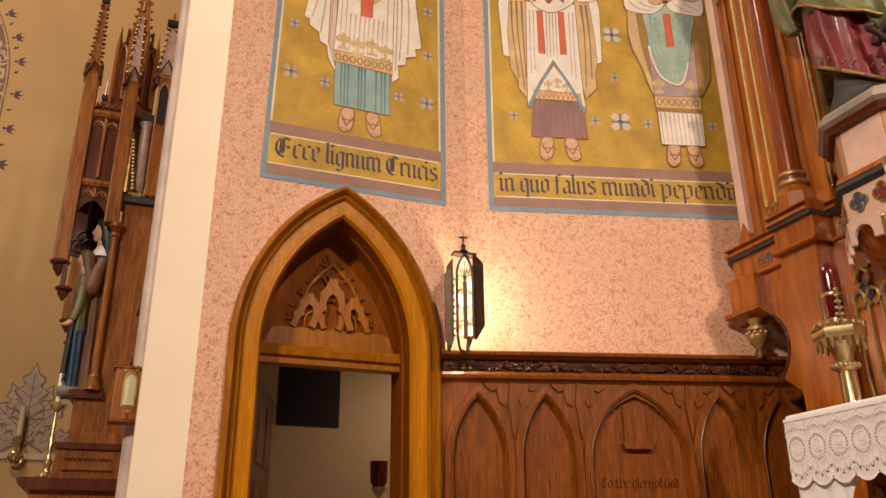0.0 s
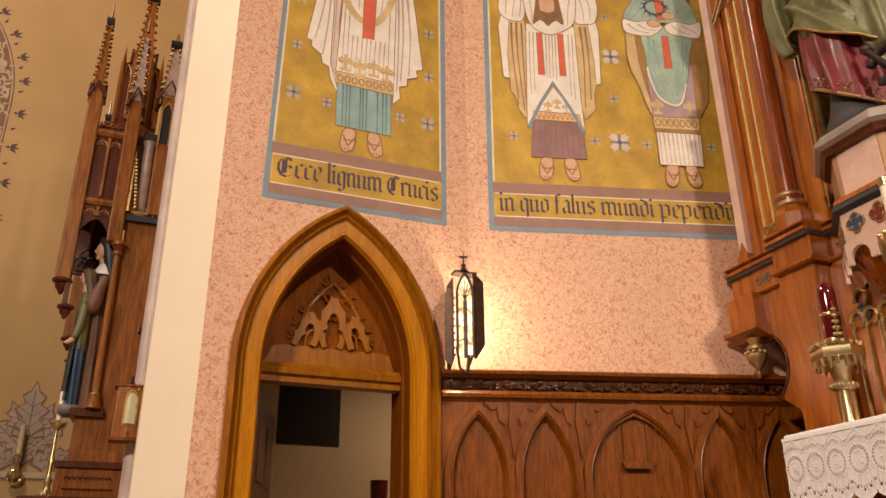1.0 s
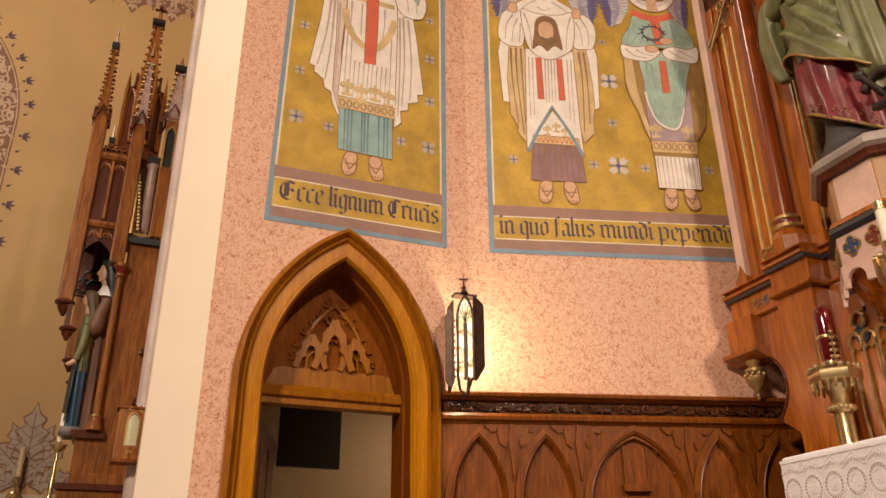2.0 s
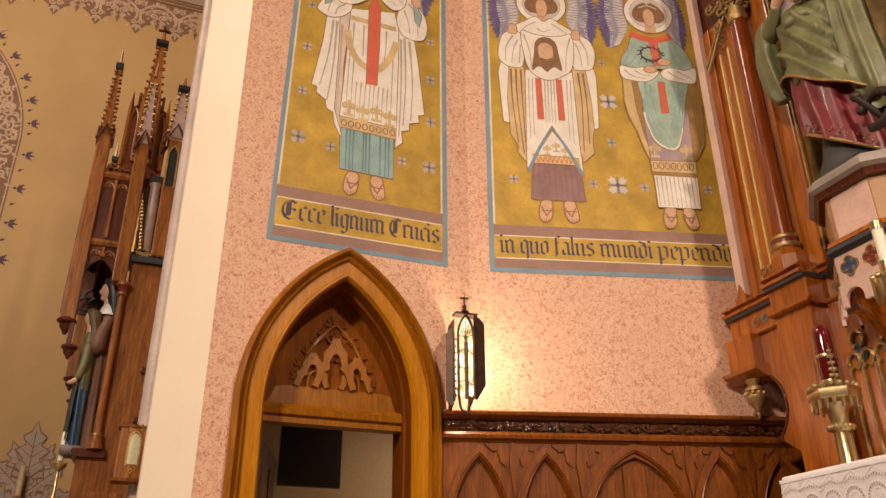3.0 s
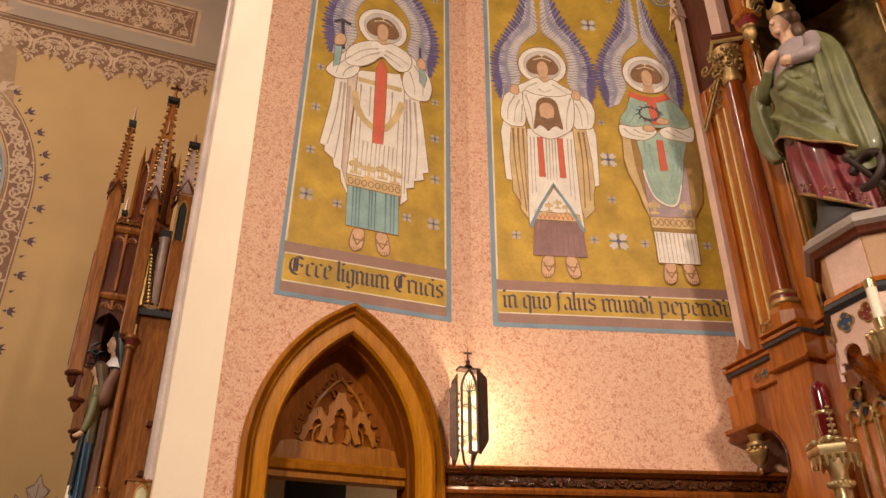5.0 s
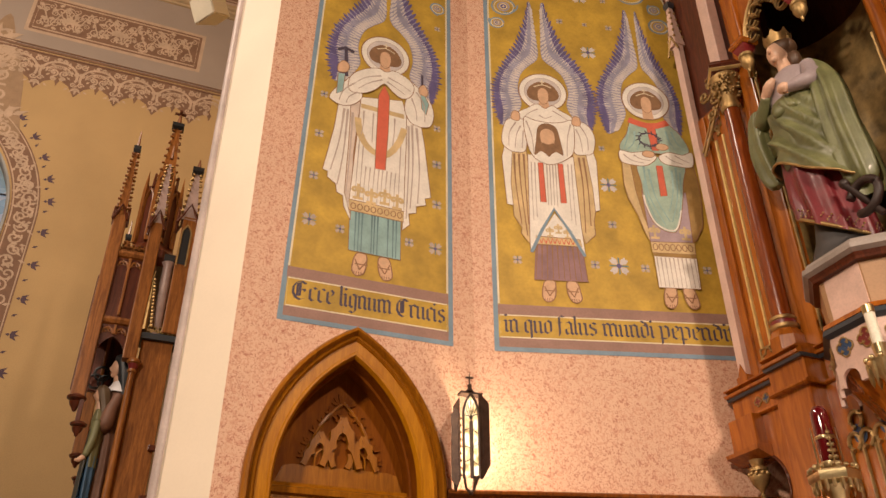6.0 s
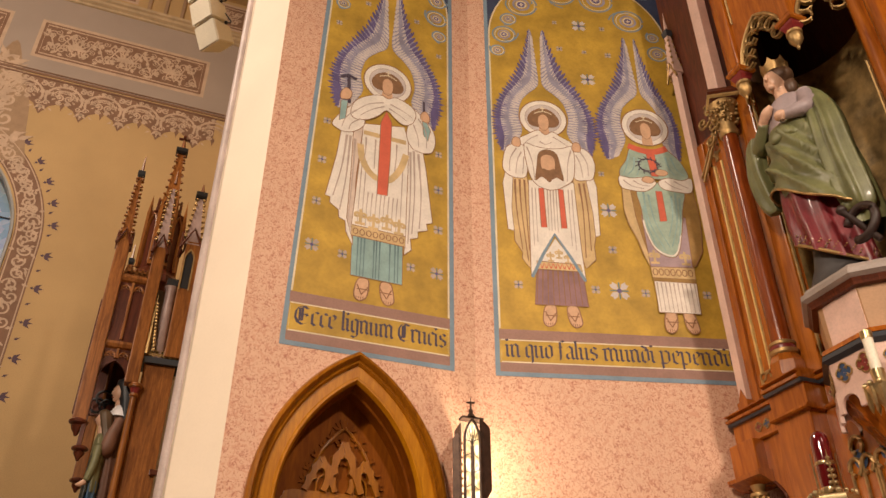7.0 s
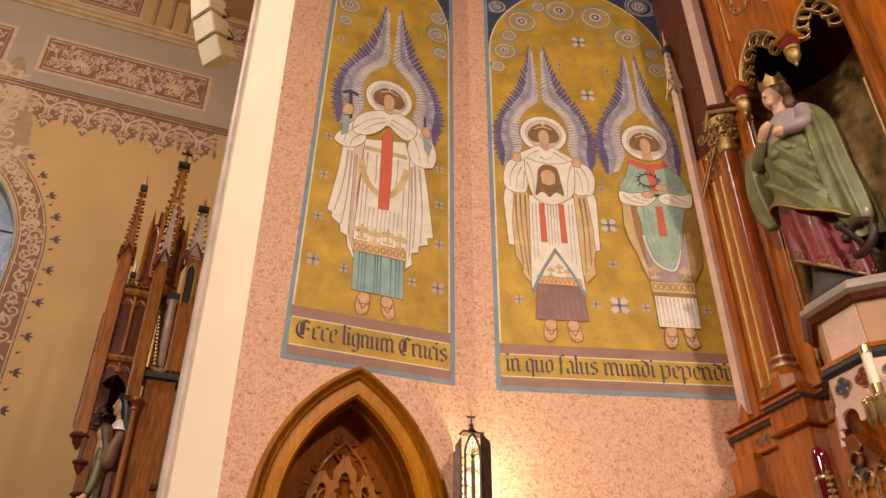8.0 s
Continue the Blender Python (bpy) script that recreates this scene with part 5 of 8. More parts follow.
# string course
for y0, y1, xf in ((3.52, 4.06, 3.79), (3.19, 3.52, 3.645), (2.95, 3.19, 3.79)):
    bm = bmesh.new()
    rail(bm, xf, y0, y1, 3.155, CAP)
    part("string_course", bm, ALTAR_WOOD, altar)
    bm = bmesh.new()
    rail(bm, xf, y0 - 0.002, y1 + 0.002, 3.158, [(0.008, 0), (0.026, 0.002), (0.034, 0.018), (0.034, 0.024), (0.01, 0.026)])
    part("string_groove", bm, NAVY, altar, "dark blue painted groove")
    bm = bmesh.new()
    rail(bm, xf + 0.004, y0 + 0.004, y1 - 0.004, 3.215, [(0.0, 0), (0.06, 0.012), (0.06, 0.02), (0.0, 0.04)])
    part("string_cap", bm, ALTAR_WOOD, altar)
    bm = bmesh.new()
    box(bm, xf, 3.9, y0 + 0.01, y1 - 0.01, 3.02, 3.155)
    part("string_frieze", bm, ALTAR_WOOD, altar)
    bm = bmesh.new()
    rail(bm, xf, y0, y1, 2.99, BASE)
    part("string_base", bm, ALTAR_WOOD, altar)


def quatrefoil(pl, u, v, r, w, mat, owner, rim=GILT):
    bm = bmesh.new()
    for k in range(4):
        a = k * math.pi / 2
        prism(bm, oval(u + r * 0.5 * math.cos(a), v + r * 0.5 * math.sin(a), r * 0.45, r * 0.45, 10), pl, w - 0.002, w + 0.003 + 0.0004 * k)
    foil = part("quatrefoil", bm, mat, owner)
    bm = bmesh.new()
    for k in range(4):
        a = k * math.pi / 2
        tube(bm, [pl(u + r * 0.5 * math.cos(a) + r * 0.5 * math.cos(a + t), v + r * 0.5 * math.sin(a) + r * 0.5 * math.sin(a + t), w + 0.004) for t in np.linspace(-2.2, 2.2, 9)], 0.0055, 5)
    part("foil_rim", bm, rim, foil, "", 40)


for i, y in enumerate((3.80, 3.72, 3.12, 3.03)):
    quatrefoil(Plane((3.79, 0, 0), (0, 1, 0), (0, 0, 1), (-1, 0, 0)), y, 3.085, 0.032, 0.0, CRIMSON if i % 2 == 0 else SAPPHIRE, altar)
# upper stage: pinnacle at the end, gilt-lined panel, column
slab("end_buttress", (3.80, 3.86, 3.868, 3.94, 3.30, 6.5), BLUSH, "pale pink painted buttress", 0.006)
slab("buttress_foot", (3.785, 3.9, 3.85, 3.96, 3.25, 3.31), ALTAR_WOOD, bevel=0.01)
bm = bmesh.new()
prism(bm, [(3.86, 3.30), (3.948, 3.30), (3.904, 3.40)], Plane((3.798, 0, 0), (0, 1, 0), (0, 0, 1), (-1, 0, 0)), -0.06, 0.006)
part("buttress_gablet", bm, ALTAR_WOOD, altar)
bm = bmesh.new()
for sx in (-1, 1):
    tube(bm, [(3.78, 3.915 + sx * 0.07, 6.42), (3.78, 3.915, 6.62)], 0.011, 5)
tube(bm, [(3.79, 3.945, 6.42), (3.83, 3.945, 6.62), (3.88, 3.945, 6.42)], 0.011, 5)
part("buttress_gable", bm, GILT, altar)
bm = bmesh.new()
lathe(bm, [(0.075, 6.5), (0.05, 6.7), (0.03, 6.98), (0.028, 7.0)], (3.83, 3.915, 0), 4, math.pi / 4)
part("pinnacle_spire", bm, BLUSH, altar)
for k in range(5):
    for a in (0, 1.57, 3.14, 4.71):
        r = 0.062 - 0.008 * k
        bm = bmesh.new()
        ball(bm, (3.83 + r * math.cos(a + 0.785), 3.915 + r * math.sin(a + 0.785), 6.6 + 0.08 * k), 0.014, 5)
        part("crocket", bm, GILT, altar)
bm = bmesh.new()
lathe(bm, [(0.04, 6.99), (0.05, 7.02), (0.05, 7.06), (0.03, 7.07)], (3.83, 3.915, 0), 4, math.pi / 4)
part("pinnacle_collar", bm, NAVY, altar)
bm = bmesh.new()
lathe(bm, [(0.018, 7.07), (0.0, 7.34)], (3.83, 3.915, 0), 5)
part("pinnacle_spike", bm, BLUSH, altar)
for y in (3.735, 3.645):
    bm = bmesh.new()
    tube(bm, [(3.866, y, 3.46), (3.866, y, 5.30)], 0.014, 6)
    part("gilt_rib", bm, GILT_LINE, altar)
slab("panel_fillet", (3.845, 3.87, 3.80, 3.88, 3.25, 5.6), ALTAR_WOOD)
slab("panel_fillet", (3.845, 3.87, 3.56, 3.615, 3.25, 5.6), ALTAR_WOOD)
bm = bmesh.new()
PAN = Plane((3.868, 0, 0), (0, 1, 0), (0, 0, 1), (-1, 0, 0))
for y in (3.69 - 0.045, 3.69 + 0.045):
    tube(bm, [PAN(y + 0.04 * math.cos(t), 5.36 + 0.05 * math.sin(t), 0) for t in np.linspace(-0.6, 3.8, 10)], 0.012, 6)
for k in range(4):
    a = k * math.pi / 2 + 0.785
    tube(bm, [PAN(3.69 + 0.04 * math.cos(a) + 0.036 * math.cos(t), 5.47 + 0.04 * math.sin(a) + 0.036 * math.sin(t), 0) for t in np.linspace(a - 2, a + 2, 8)], 0.011, 6)
for k in range(4):
    a = k * math.pi / 2
    tube(bm, [PAN(3.69 + 0.035 * math.cos(a) + 0.026 * math.cos(t), 3.39 + 0.035 * math.sin(a) + 0.026 * math.sin(t), 0) for t in np.linspace(a - 2, a + 2, 8)], 0.008, 6)
for q in (((3.62, 3.32), (3.76, 3.32)), ((3.62, 3.46), (3.76, 3.46)), ((3.62, 3.32), (3.62, 3.46)), ((3.76, 3.32), (3.76, 3.46))):
    tube(bm, [PAN(*q[0], 0), PAN(*q[1], 0)], 0.008, 6)
part("gilt_tracery", bm, GILT, altar, "", 40)
COL = (3.745, 3.385)
bm = bmesh.new()
lathe(bm, [(0.115, 3.23), (0.115, 3.36), (0.085, 3.42)], (*COL, 0), 8, 0.39)
part("column_plinth", bm, ALTAR_WOOD, altar)
bm = bmesh.new()
lathe(bm, [(0.085, 3.42), (0.094, 3.43), (0.094, 3.452), (0.080, 3.456), (0.080, 3.484), (0.088, 3.49), (0.088, 3.508), (0.07, 3.52)], (*COL, 0), 20)
col_base = part("column_base", bm, GILT, altar, "", 40)
bm = bmesh.new()
lathe(bm, [(0.082, 3.456), (0.084, 3.47), (0.082, 3.484)], (*COL, 0), 20)
part("base_band", bm, CRIMSON, col_base, "dark red band", 40)
bm = bmesh.new()
lathe(bm, [(0.066, 3.52), (0.065, 4.4), (0.060, 5.32)], (*COL, 0), 22)
part("column_shaft", bm, wood("column_wood", (0.17, 0.03, 0.006), (0.33, 0.075, 0.010), 0.22, coat=0.3, figure=0.3, gloss=0.45), altar, "", 40)
bm = bmesh.new()
lathe(bm, [(0.066, 5.30), (0.076, 5.32), (0.076, 5.35), (0.062, 5.36), (0.072, 5.45), (0.12, 5.6), (0.12, 5.62)], (*COL, 0), 18)
rnd = random.Random(3)
for k in range(120):
    a, h = rnd.uniform(0, 6.28), rnd.uniform(0, 1)
    r = 0.072 + 0.055 * h
    ball(bm, (COL[0] + r * math.cos(a), COL[1] + r * math.sin(a), 5.40 + 0.2 * h), rnd.uniform(0.009, 0.017), 6)
part("capital", bm, GILT, altar, "gilded leafy capital", 50)
bm = bmesh.new()
lathe(bm, [(0.12, 5.62), (0.165, 5.65), (0.165, 5.70), (0.14, 5.73), (0.13, 5.75)], (*COL, 0), 4, 0.2)
abacus = part("abacus", bm, SHRINE_DARK, altar)
bm = bmesh.new()
lathe(bm, [(0.150, 5.640), (0.172, 5.652), (0.172, 5.664), (0.15, 5.668)], (*COL, 0), 4, 0.2)
part("gilt_fillet", bm, GILT_LINE, abacus)
slab("upper_shaft", (COL[0] - 0.05, COL[0] + 0.05, COL[1] - 0.05, COL[1] + 0.06, 5.75, 8.2), BLUSH, "pale pink painted shaft", 0.01)
bm = bmesh.new()
for c, r, st in (((3.60, 5.62), 0.075, 0.5), ((3.66, 5.50), 0.06, 2.2), ((3.70, 5.72), 0.055, 4.0), ((3.62, 5.80), 0.06, 1.0)):
    tube(bm, [ALT(u, v, 0.04) for u, v in spiral(*c, r, 1.4, st, 18)], 0.013, 6)
tube(bm, [ALT(3.58, 5.55, 0.03), ALT(3.84, 5.2, 0.03)], 0.014, 6)
tube(bm, [ALT(3.60, 5.62, 0.02), ALT(3.87, 5.26, 0.02)], 0.008, 6)
part("gilt_crocket", bm, GILT, altar, "", 40)
slab("niche_post", (3.80, 3.88, 3.17, 3.30, 3.25, 7.7), ALTAR_WOOD, bevel=0.012)
for y in (3.165,):
    bm = bmesh.new()
    tube(bm, [(3.83, y, 3.35), (3.83, y, 5.5)], 0.012, 6)
    part("gilt_rib", bm, GILT, altar)
# columns on the far side of the niche
for i, (x, y, r) in enumerate(((3.72, 2.02, 0.075), (3.66, 1.86, 0.09), (3.74, 1.70, 0.075))):
    bm = bmesh.new()
    lathe(bm, [(r * 1.4, 3.2), (r * 1.4, 3.4), (r, 3.5), (r, 7.6)], (x, y, 0), 16)
    part("cluster_column", bm, ALTAR_WOOD, altar, "", 40)
bm = bmesh.new()
tube(bm, [(3.80, 2.17, 3.5), (3.80, 2.17, 5.0)], 0.012, 6)
part("gilt_rib", bm, GILT, altar)
# canopy over the niche
B1, B2, B3 = (3.55, 2.95), (3.55, 2.42), (3.82, 2.10)
for p in (B1, B2):
    bm = bmesh.new()
    lathe(bm, [(0.0, 5.25), (0.012, 5.27), (0.012, 5.29), (0.03, 5.31), (0.05, 5.35), (0.045, 5.39), (0.055, 5.40), (0.055, 5.42), (0.03, 5.43)], (*p, 0), 12)
    part("canopy_boss", bm, GILT, altar, "gilded onion drop", 40)
    bm = bmesh.new()
    lathe(bm, [(0.045, 5.42), (0.075, 5.47), (0.08, 5.49)], (*p, 0), 4, math.pi / 4)
    part("boss_block", bm, CRIMSON, altar)
    bm = bmesh.new()
    lathe(bm, [(0.088, 5.49), (0.105, 5.505), (0.105, 5.53), (0.07, 5.57)], (*p, 0), 4, math.pi / 4)
    part("boss_cap", bm, ALTAR_WOOD, altar)
    slab("canopy_post", (p[0] - 0.045, p[0] + 0.045, p[1] - 0.045, p[1] + 0.045, 5.57, 7.7), ALTAR_WOOD, bevel=0.012)


def canopy_face(p, q, w0, rise):
    d = Vector((q[0] - p[0], q[1] - p[1], 0))
    L = d.length
    pl = Plane((p[0], p[1], 0), d.normalized())
    c, hw = L / 2, L / 2 - 0.05
    bm = bmesh.new()
    prism(bm, [(0.04, 5.5)] + arch(c, hw, 5.5, rise, 12) + [(L - 0.04, 5.5), (L - 0.04, 7.7), (0.04, 7.7)], pl, -0.015, 0.015)
    panel = part("canopy_panel", bm, ALTAR_WOOD, altar)
    for sgn in (-1, 1):
        bm = bmesh.new()
        tube(bm, [pl(u, v, sgn * 0.018) for u, v in arch(c, hw, 5.5, rise, 12)], 0.014, 6)
        k = 7
        for i in range(k):
            t = (i + 0.5) / k
            pts = arch(c, hw, 5.5, rise, 12)
            f = t * (len(pts) - 1)
            u, v = pts[int(f)]
            cu, cv = c + (u - c) * 0.72, 5.5 + (v - 5.5) * 0.78
            tube(bm, [pl(cu + 0.05 * math.cos(a), cv + 0.05 * math.sin(a), sgn * 0.012) for a in np.linspace(0, 5.6, 10)], 0.009, 5)
        part("gilt_cusping", bm, GILT, panel, "", 40)
        bm = bmesh.new()
        for k in range(8):
            a = k * math.pi / 4
            tube(bm, [pl(c + 0.085 * math.cos(a) + 0.04 * math.cos(t), 6.25 + 0.085 * math.sin(a) + 0.04 * math.sin(t), sgn * 0.018) for t in np.linspace(a - 1.9, a + 1.9, 8)], 0.009, 5)
        for s in (-1, 1):
            tube(bm, [pl(c + s * hw * 0.95, 5.98, sgn * 0.018), pl(c + s * hw * 0.95, 7.6, sgn * 0.018)], 0.009, 5)
        part("gilt_tracery", bm, GILT, panel, "", 40)


canopy_face(B1, B2, 0, 0.36)
canopy_face(B2, B3, 0, 0.34)
canopy_face((3.86, 3.20), B1, 0, 0.3)
bm = bmesh.new()
for s in (0.08, 0.16):
    tube(bm, [(3.86 - s * 1.55, 3.2 - s * 1.25 + 0.012, 5.6), (3.86 - s * 1.55, 3.2 - s * 1.25 + 0.012, 7.6)], 0.011, 5)
part("red_rib", bm, CRIMSON, altar)

# pedestal of the statue
PED = (3.80, 2.62)
TURN = math.radians(157.5)


def octa(name, prof, mat, label=""):
    bm = bmesh.new()
    lathe(bm, prof, (*PED, 0), 8, TURN)
    return part(name, bm, mat, altar, label)


octa("pedestal_slab", [(0.44, 3.44), (0.47, 3.46), (0.47, 3.49), (0.45, 3.50), (0.43, 3.53), (0.34, 3.56)], plain("grey_stone_paint", (0.33, 0.28, 0.25), 0.5))
octa("pedestal_moulding", [(0.40, 3.40), (0.425, 3.405), (0.43, 3.42), (0.445, 3.44)], SHRINE_DARK)
octa("pedestal_body", [(0.385, 3.13), (0.39, 3.41)], plain("pedestal_tan", (0.42, 0.24, 0.12), 0.45, var=0.15), "tan pedestal drum")
octa("pedestal_string", [(0.39, 3.13), (0.44, 3.10), (0.45, 3.07), (0.42, 3.05)], NAVY)
octa("pedestal_string", [(0.39, 3.145), (0.43, 3.135), (0.44, 3.105)], ALTAR_WOOD)
octa("pedestal_frieze", [(0.41, 2.88), (0.415, 3.06)], BLUSH)
octa("corbel", [(0.03, 2.25), (0.10, 2.38), (0.2, 2.6), (0.33, 2.80), (0.38, 2.9)], ALTAR_WOOD)
for k in range(-2, 3):
    a0, a1 = TURN + (k - 0) * math.pi / 4, TURN + (k + 1) * math.pi / 4
    p = Vector((PED[0] + 0.413 * math.cos(a0), PED[1] + 0.413 * math.sin(a0), 0))
    q = Vector((PED[0] + 0.413 * math.cos(a1), PED[1] + 0.413 * math.sin(a1), 0))
    d = (q - p)
    L = d.length
    pl = Plane(p, d.normalized(), (0, 0, 1), (((p + q) / 2) - Vector((*PED, 0))).normalized())
    # Pale panel on the front face only; the other faces stay tan.
    if k == 0:
        bm = bmesh.new()
        prism(bm, [(0.045, 3.15), (L - 0.02, 3.15), (L - 0.02, 3.40), (0.045, 3.40)], pl, -0.06, -0.018)
        part("pedestal_panel", bm, BLUSH, altar, "pale pink panel on one face of the pedestal")
    for i in range(2):
        quatrefoil(pl, L * (0.27 + 0.46 * i), 2.975, 0.055, 0.0, CRIMSON if i else SAPPHIRE, altar)
    for i in range(2):
        bm = bmesh.new()
        u0, u1 = L * i / 2, L * (i + 1) / 2
        arc = arch((u0 + u1) / 2, (u1 - u0) / 2 - 0.02, 2.79, 0.06, 5)
        prism(bm, [(u0, 2.76)] + [(u0 + 0.02, 2.76)] + arc + [(u1 - 0.02, 2.76), (u1, 2.76), (u1, 2.885), (u0, 2.885)], pl, -0.012, 0.01)
        part("pendant_arch", bm, BLUSH, altar)
# gilt openwork below the pedestal
slab("openwork_ground", (3.78, 3.87, 2.2, 3.2, 0.72, 3.0), ALTAR_WOOD)
for y in (3.05, 2.86, 2.67, 2.48):
    bm = bmesh.new()
    pl = Plane((3.775, 0, 0), (0, 1, 0), (0, 0, 1), (-1, 0, 0))
    for du, dv in ((-0.045, 2.60), (0.045, 2.60), (0, 2.72)):
        tube(bm, [pl(y + du + 0.042 * math.cos(t), dv + 0.05 * math.sin(t), 0.01) for t in np.linspace(-1.2, 4.3, 12)], 0.014, 6)
    for du in (-0.085, 0, 0.085):
        tube(bm, [pl(y + du, 1.9, 0.005), pl(y + du, 2.56, 0.005)], 0.011, 6)
    part("gilt_openwork", bm, GILT, altar, "", 40)
    bm = bmesh.new()
    prism(bm, oval(y, 2.64, 0.05, 0.06, 10), pl, 0.001, 0.004)
    part("blue_ground", bm, SAPPHIRE, altar)

# ---- statue in the niche ----
S_RED = plain("statue_red", (0.17, 0.014, 0.020), 0.40, var=0.25, scale=8, coat=0.12)
S_GREEN = plain("statue_green", (0.165, 0.17, 0.072), 0.42, var=0.3, scale=7, coat=0.12)
S_LILAC = plain("statue_lilac", (0.36, 0.29, 0.30), 0.45, var=0.15)
S_SKIN = plain("statue_flesh", (0.72, 0.45, 0.31), 0.4, var=0.08)
S_HAIR = plain("statue_hair", (0.10, 0.05, 0.025), 0.5)
S_DARK = plain("statue_base", (0.05, 0.045, 0.045), 0.6)


def drape(bm, rows, mat, folds=9, depth=0.07, seg=64, a0=0.0, a1=2 * math.pi, phase=0.0, swirl=1.2, open_shell=False):
    """Cloth hung round a core: rows of (z, centre x, centre y, radius x, radius y, fold strength)."""
    full = abs(a1 - a0 - 2 * math.pi) < 1e-6
    R = smooth_line(rows, 5)
    zs = [r[0] for r in R]
    ring = []
    for z, cx, cy, rx, ry, fs in R:
        t = (z - zs[0]) / (zs[-1] - zs[0] + 1e-9)
        vs = []
        for i in range(seg + (0 if full else 1)):
            a = a0 + (a1 - a0) * i / seg
            ph = folds * a + phase + swirl * t * 2
            f = math.sin(ph) + 0.5 * math.sin(ph * 0.53 + 1.3 + t * 2) + 0.3 * math.sin(ph * 1.9 + 0.4 + 3 * t)
            f = (abs(f) ** 0.8) * (1 if f > 0 else -1)
            k = 1 + depth * fs * f
            vs.append(bm.verts.new((cx + rx * k * math.cos(a), cy + ry * k * math.sin(a), z)))
        ring.append(vs)
    n = len(ring[0])
    for p, q in zip(ring, ring[1:]):
        for i in range(n if full else n - 1):
            f = bm.faces.new((p[i], p[(i + 1) % n], q[(i + 1) % n], q[i]))
            f.material_index = mat
            f.smooth = True
    return ring


def tint(bm, start, mat):
    bm.faces.ensure_lookup_table()
    for f in bm.faces[start:]:
        f.material_index = mat
        f.smooth = True


def lump(bm, at, r, squash, mat, seg=12):
    n0 = len(bm.faces)
    prof = [(r * math.sin(math.pi * i / 10), -r * math.cos(math.pi * i / 10)) for i in range(11)]
    prof[0], prof[-1] = (0, -r), (0, r)
    lathe(bm, [(a, b * squash[2]) for a, b in prof], at, seg, 0, squash[:2])
    tint(bm, n0, mat)


def limb(bm, pts, radii, mat):
    n0 = len(bm.faces)
    p = smooth_line(pts, 5)
    r = [x[0] for x in smooth_line([(q,) for q in radii], 5)]
    tube(bm, p, r, 12)
    tint(bm, n0, mat)


bm = bmesh.new()
cx, cy = 3.66, 2.74
n0 = len(bm.faces)
lathe(bm, [(0.21, 3.56), (0.20, 3.62), (0.16, 3.72), (0.13, 3.92)], (cx, cy - 0.05, 0), 16)
tint(bm, n0, 4)
skirt = drape(bm, [(3.79, cx, cy - 0.045, 0.205, 0.225, 1.0), (3.90, cx, cy - 0.035, 0.195, 0.22, 1.0), (4.10, cx, cy - 0.01, 0.185, 0.215, 0.9), (4.45, cx, cy, 0.165, 0.20, 0.6), (4.75, cx, cy, 0.15, 0.17, 0.3)], 0, 10, 0.09, phase=0.6)
trail = lambda y: 0.8 * (y - (cy - 0.045))
for i, ring in enumerate(skirt):
    for v in ring:
        v.co.z += trail(v.co.y) * max(0.0, 1 - i / (len(skirt) * 0.7))
n0 = len(bm.faces)
tube(bm, [(cx + 0.208 * math.cos(a), cy - 0.045 + 0.228 * math.sin(a), 3.797 + 0.8 * 0.228 * math.sin(a)) for a in np.linspace(0, 6.28, 40)], 0.012, 6)
for i in range(96):
    a = 2 * math.pi * i / 96
    z = 3.832 + 0.022 * (i % 3) + 0.74 * 0.229 * math.sin(a)
    ball(bm, (cx + 0.208 * math.cos(a), cy - 0.042 + 0.229 * math.sin(a), z), 0.0065, 5)
tint(bm, n0, 5)
drape(bm, [(4.70, cx, cy, 0.14, 0.165, 0.3), (4.90, cx, cy, 0.135, 0.175, 0.3), (5.03, cx, cy, 0.115, 0.165, 0.2), (5.10, cx, cy, 0.07, 0.095, 0.1)], 2, 8, 0.04)
drape(bm, [(4.28, cx, cy - 0.01, 0.17, 0.205, 0.4), (4.55, cx, cy - 0.01, 0.178, 0.215, 0.4), (4.80, cx, cy, 0.15, 0.18, 0.3), (4.86, cx, cy, 0.10, 0.12, 0.1)], 1, 8, 0.05)
# mantle across the body: a sloping lower edge, swag folds towards the far hip
R0 = []
for i in range(70):
    a = math.radians(95 + 250 * i / 69)
    col = []
    side = math.sin(a)
    low = 4.18 + 0.17 * side + 0.14 * max(0, -math.cos(a)) * (0.5 + 0.5 * side)
    if side > 0.75:
        low -= 0.0
    top = 4.74 - 0.04 * max(0, side) + 0.20 * max(0, -side) ** 1.5 + 0.02 * math.sin(3 * a)
    for j in range(22):
        t = j / 21
        z = low + (top - low) * t
        wide = 1.14 - 0.12 * t + 0.15 * (1 - t) * max(0, -side)
        ph = (z - 0.30 * side + 0.16 * side * side) * 15 + 0.5 * math.sin(2.3 * a)
        sw = (0.5 - abs(math.sin(ph)) ** 0.6) * 0.075 * (0.35 + 0.65 * math.sin(math.pi * min(1, t * 1.1))) + 0.007 * math.sin(7 * a + 4 * t)
        rx, ry = 0.195 * wide + sw, 0.245 * wide * (1 - 0.12 * t) + sw
        col.append(bm.verts.new((cx + rx * math.cos(a), cy - 0.01 + ry * math.sin(a), z)))
    R0.append(col)
for p, q in zip(R0, R0[1:]):
    for j in range(21):
        f = bm.faces.new((p[j], q[j], q[j + 1], p[j + 1]))
        f.material_index, f.smooth = 1, True
n0 = len(bm.faces)
tube(bm, [c[0].co.copy() for c in R0], 0.010, 5)
tint(bm, n0, 5)
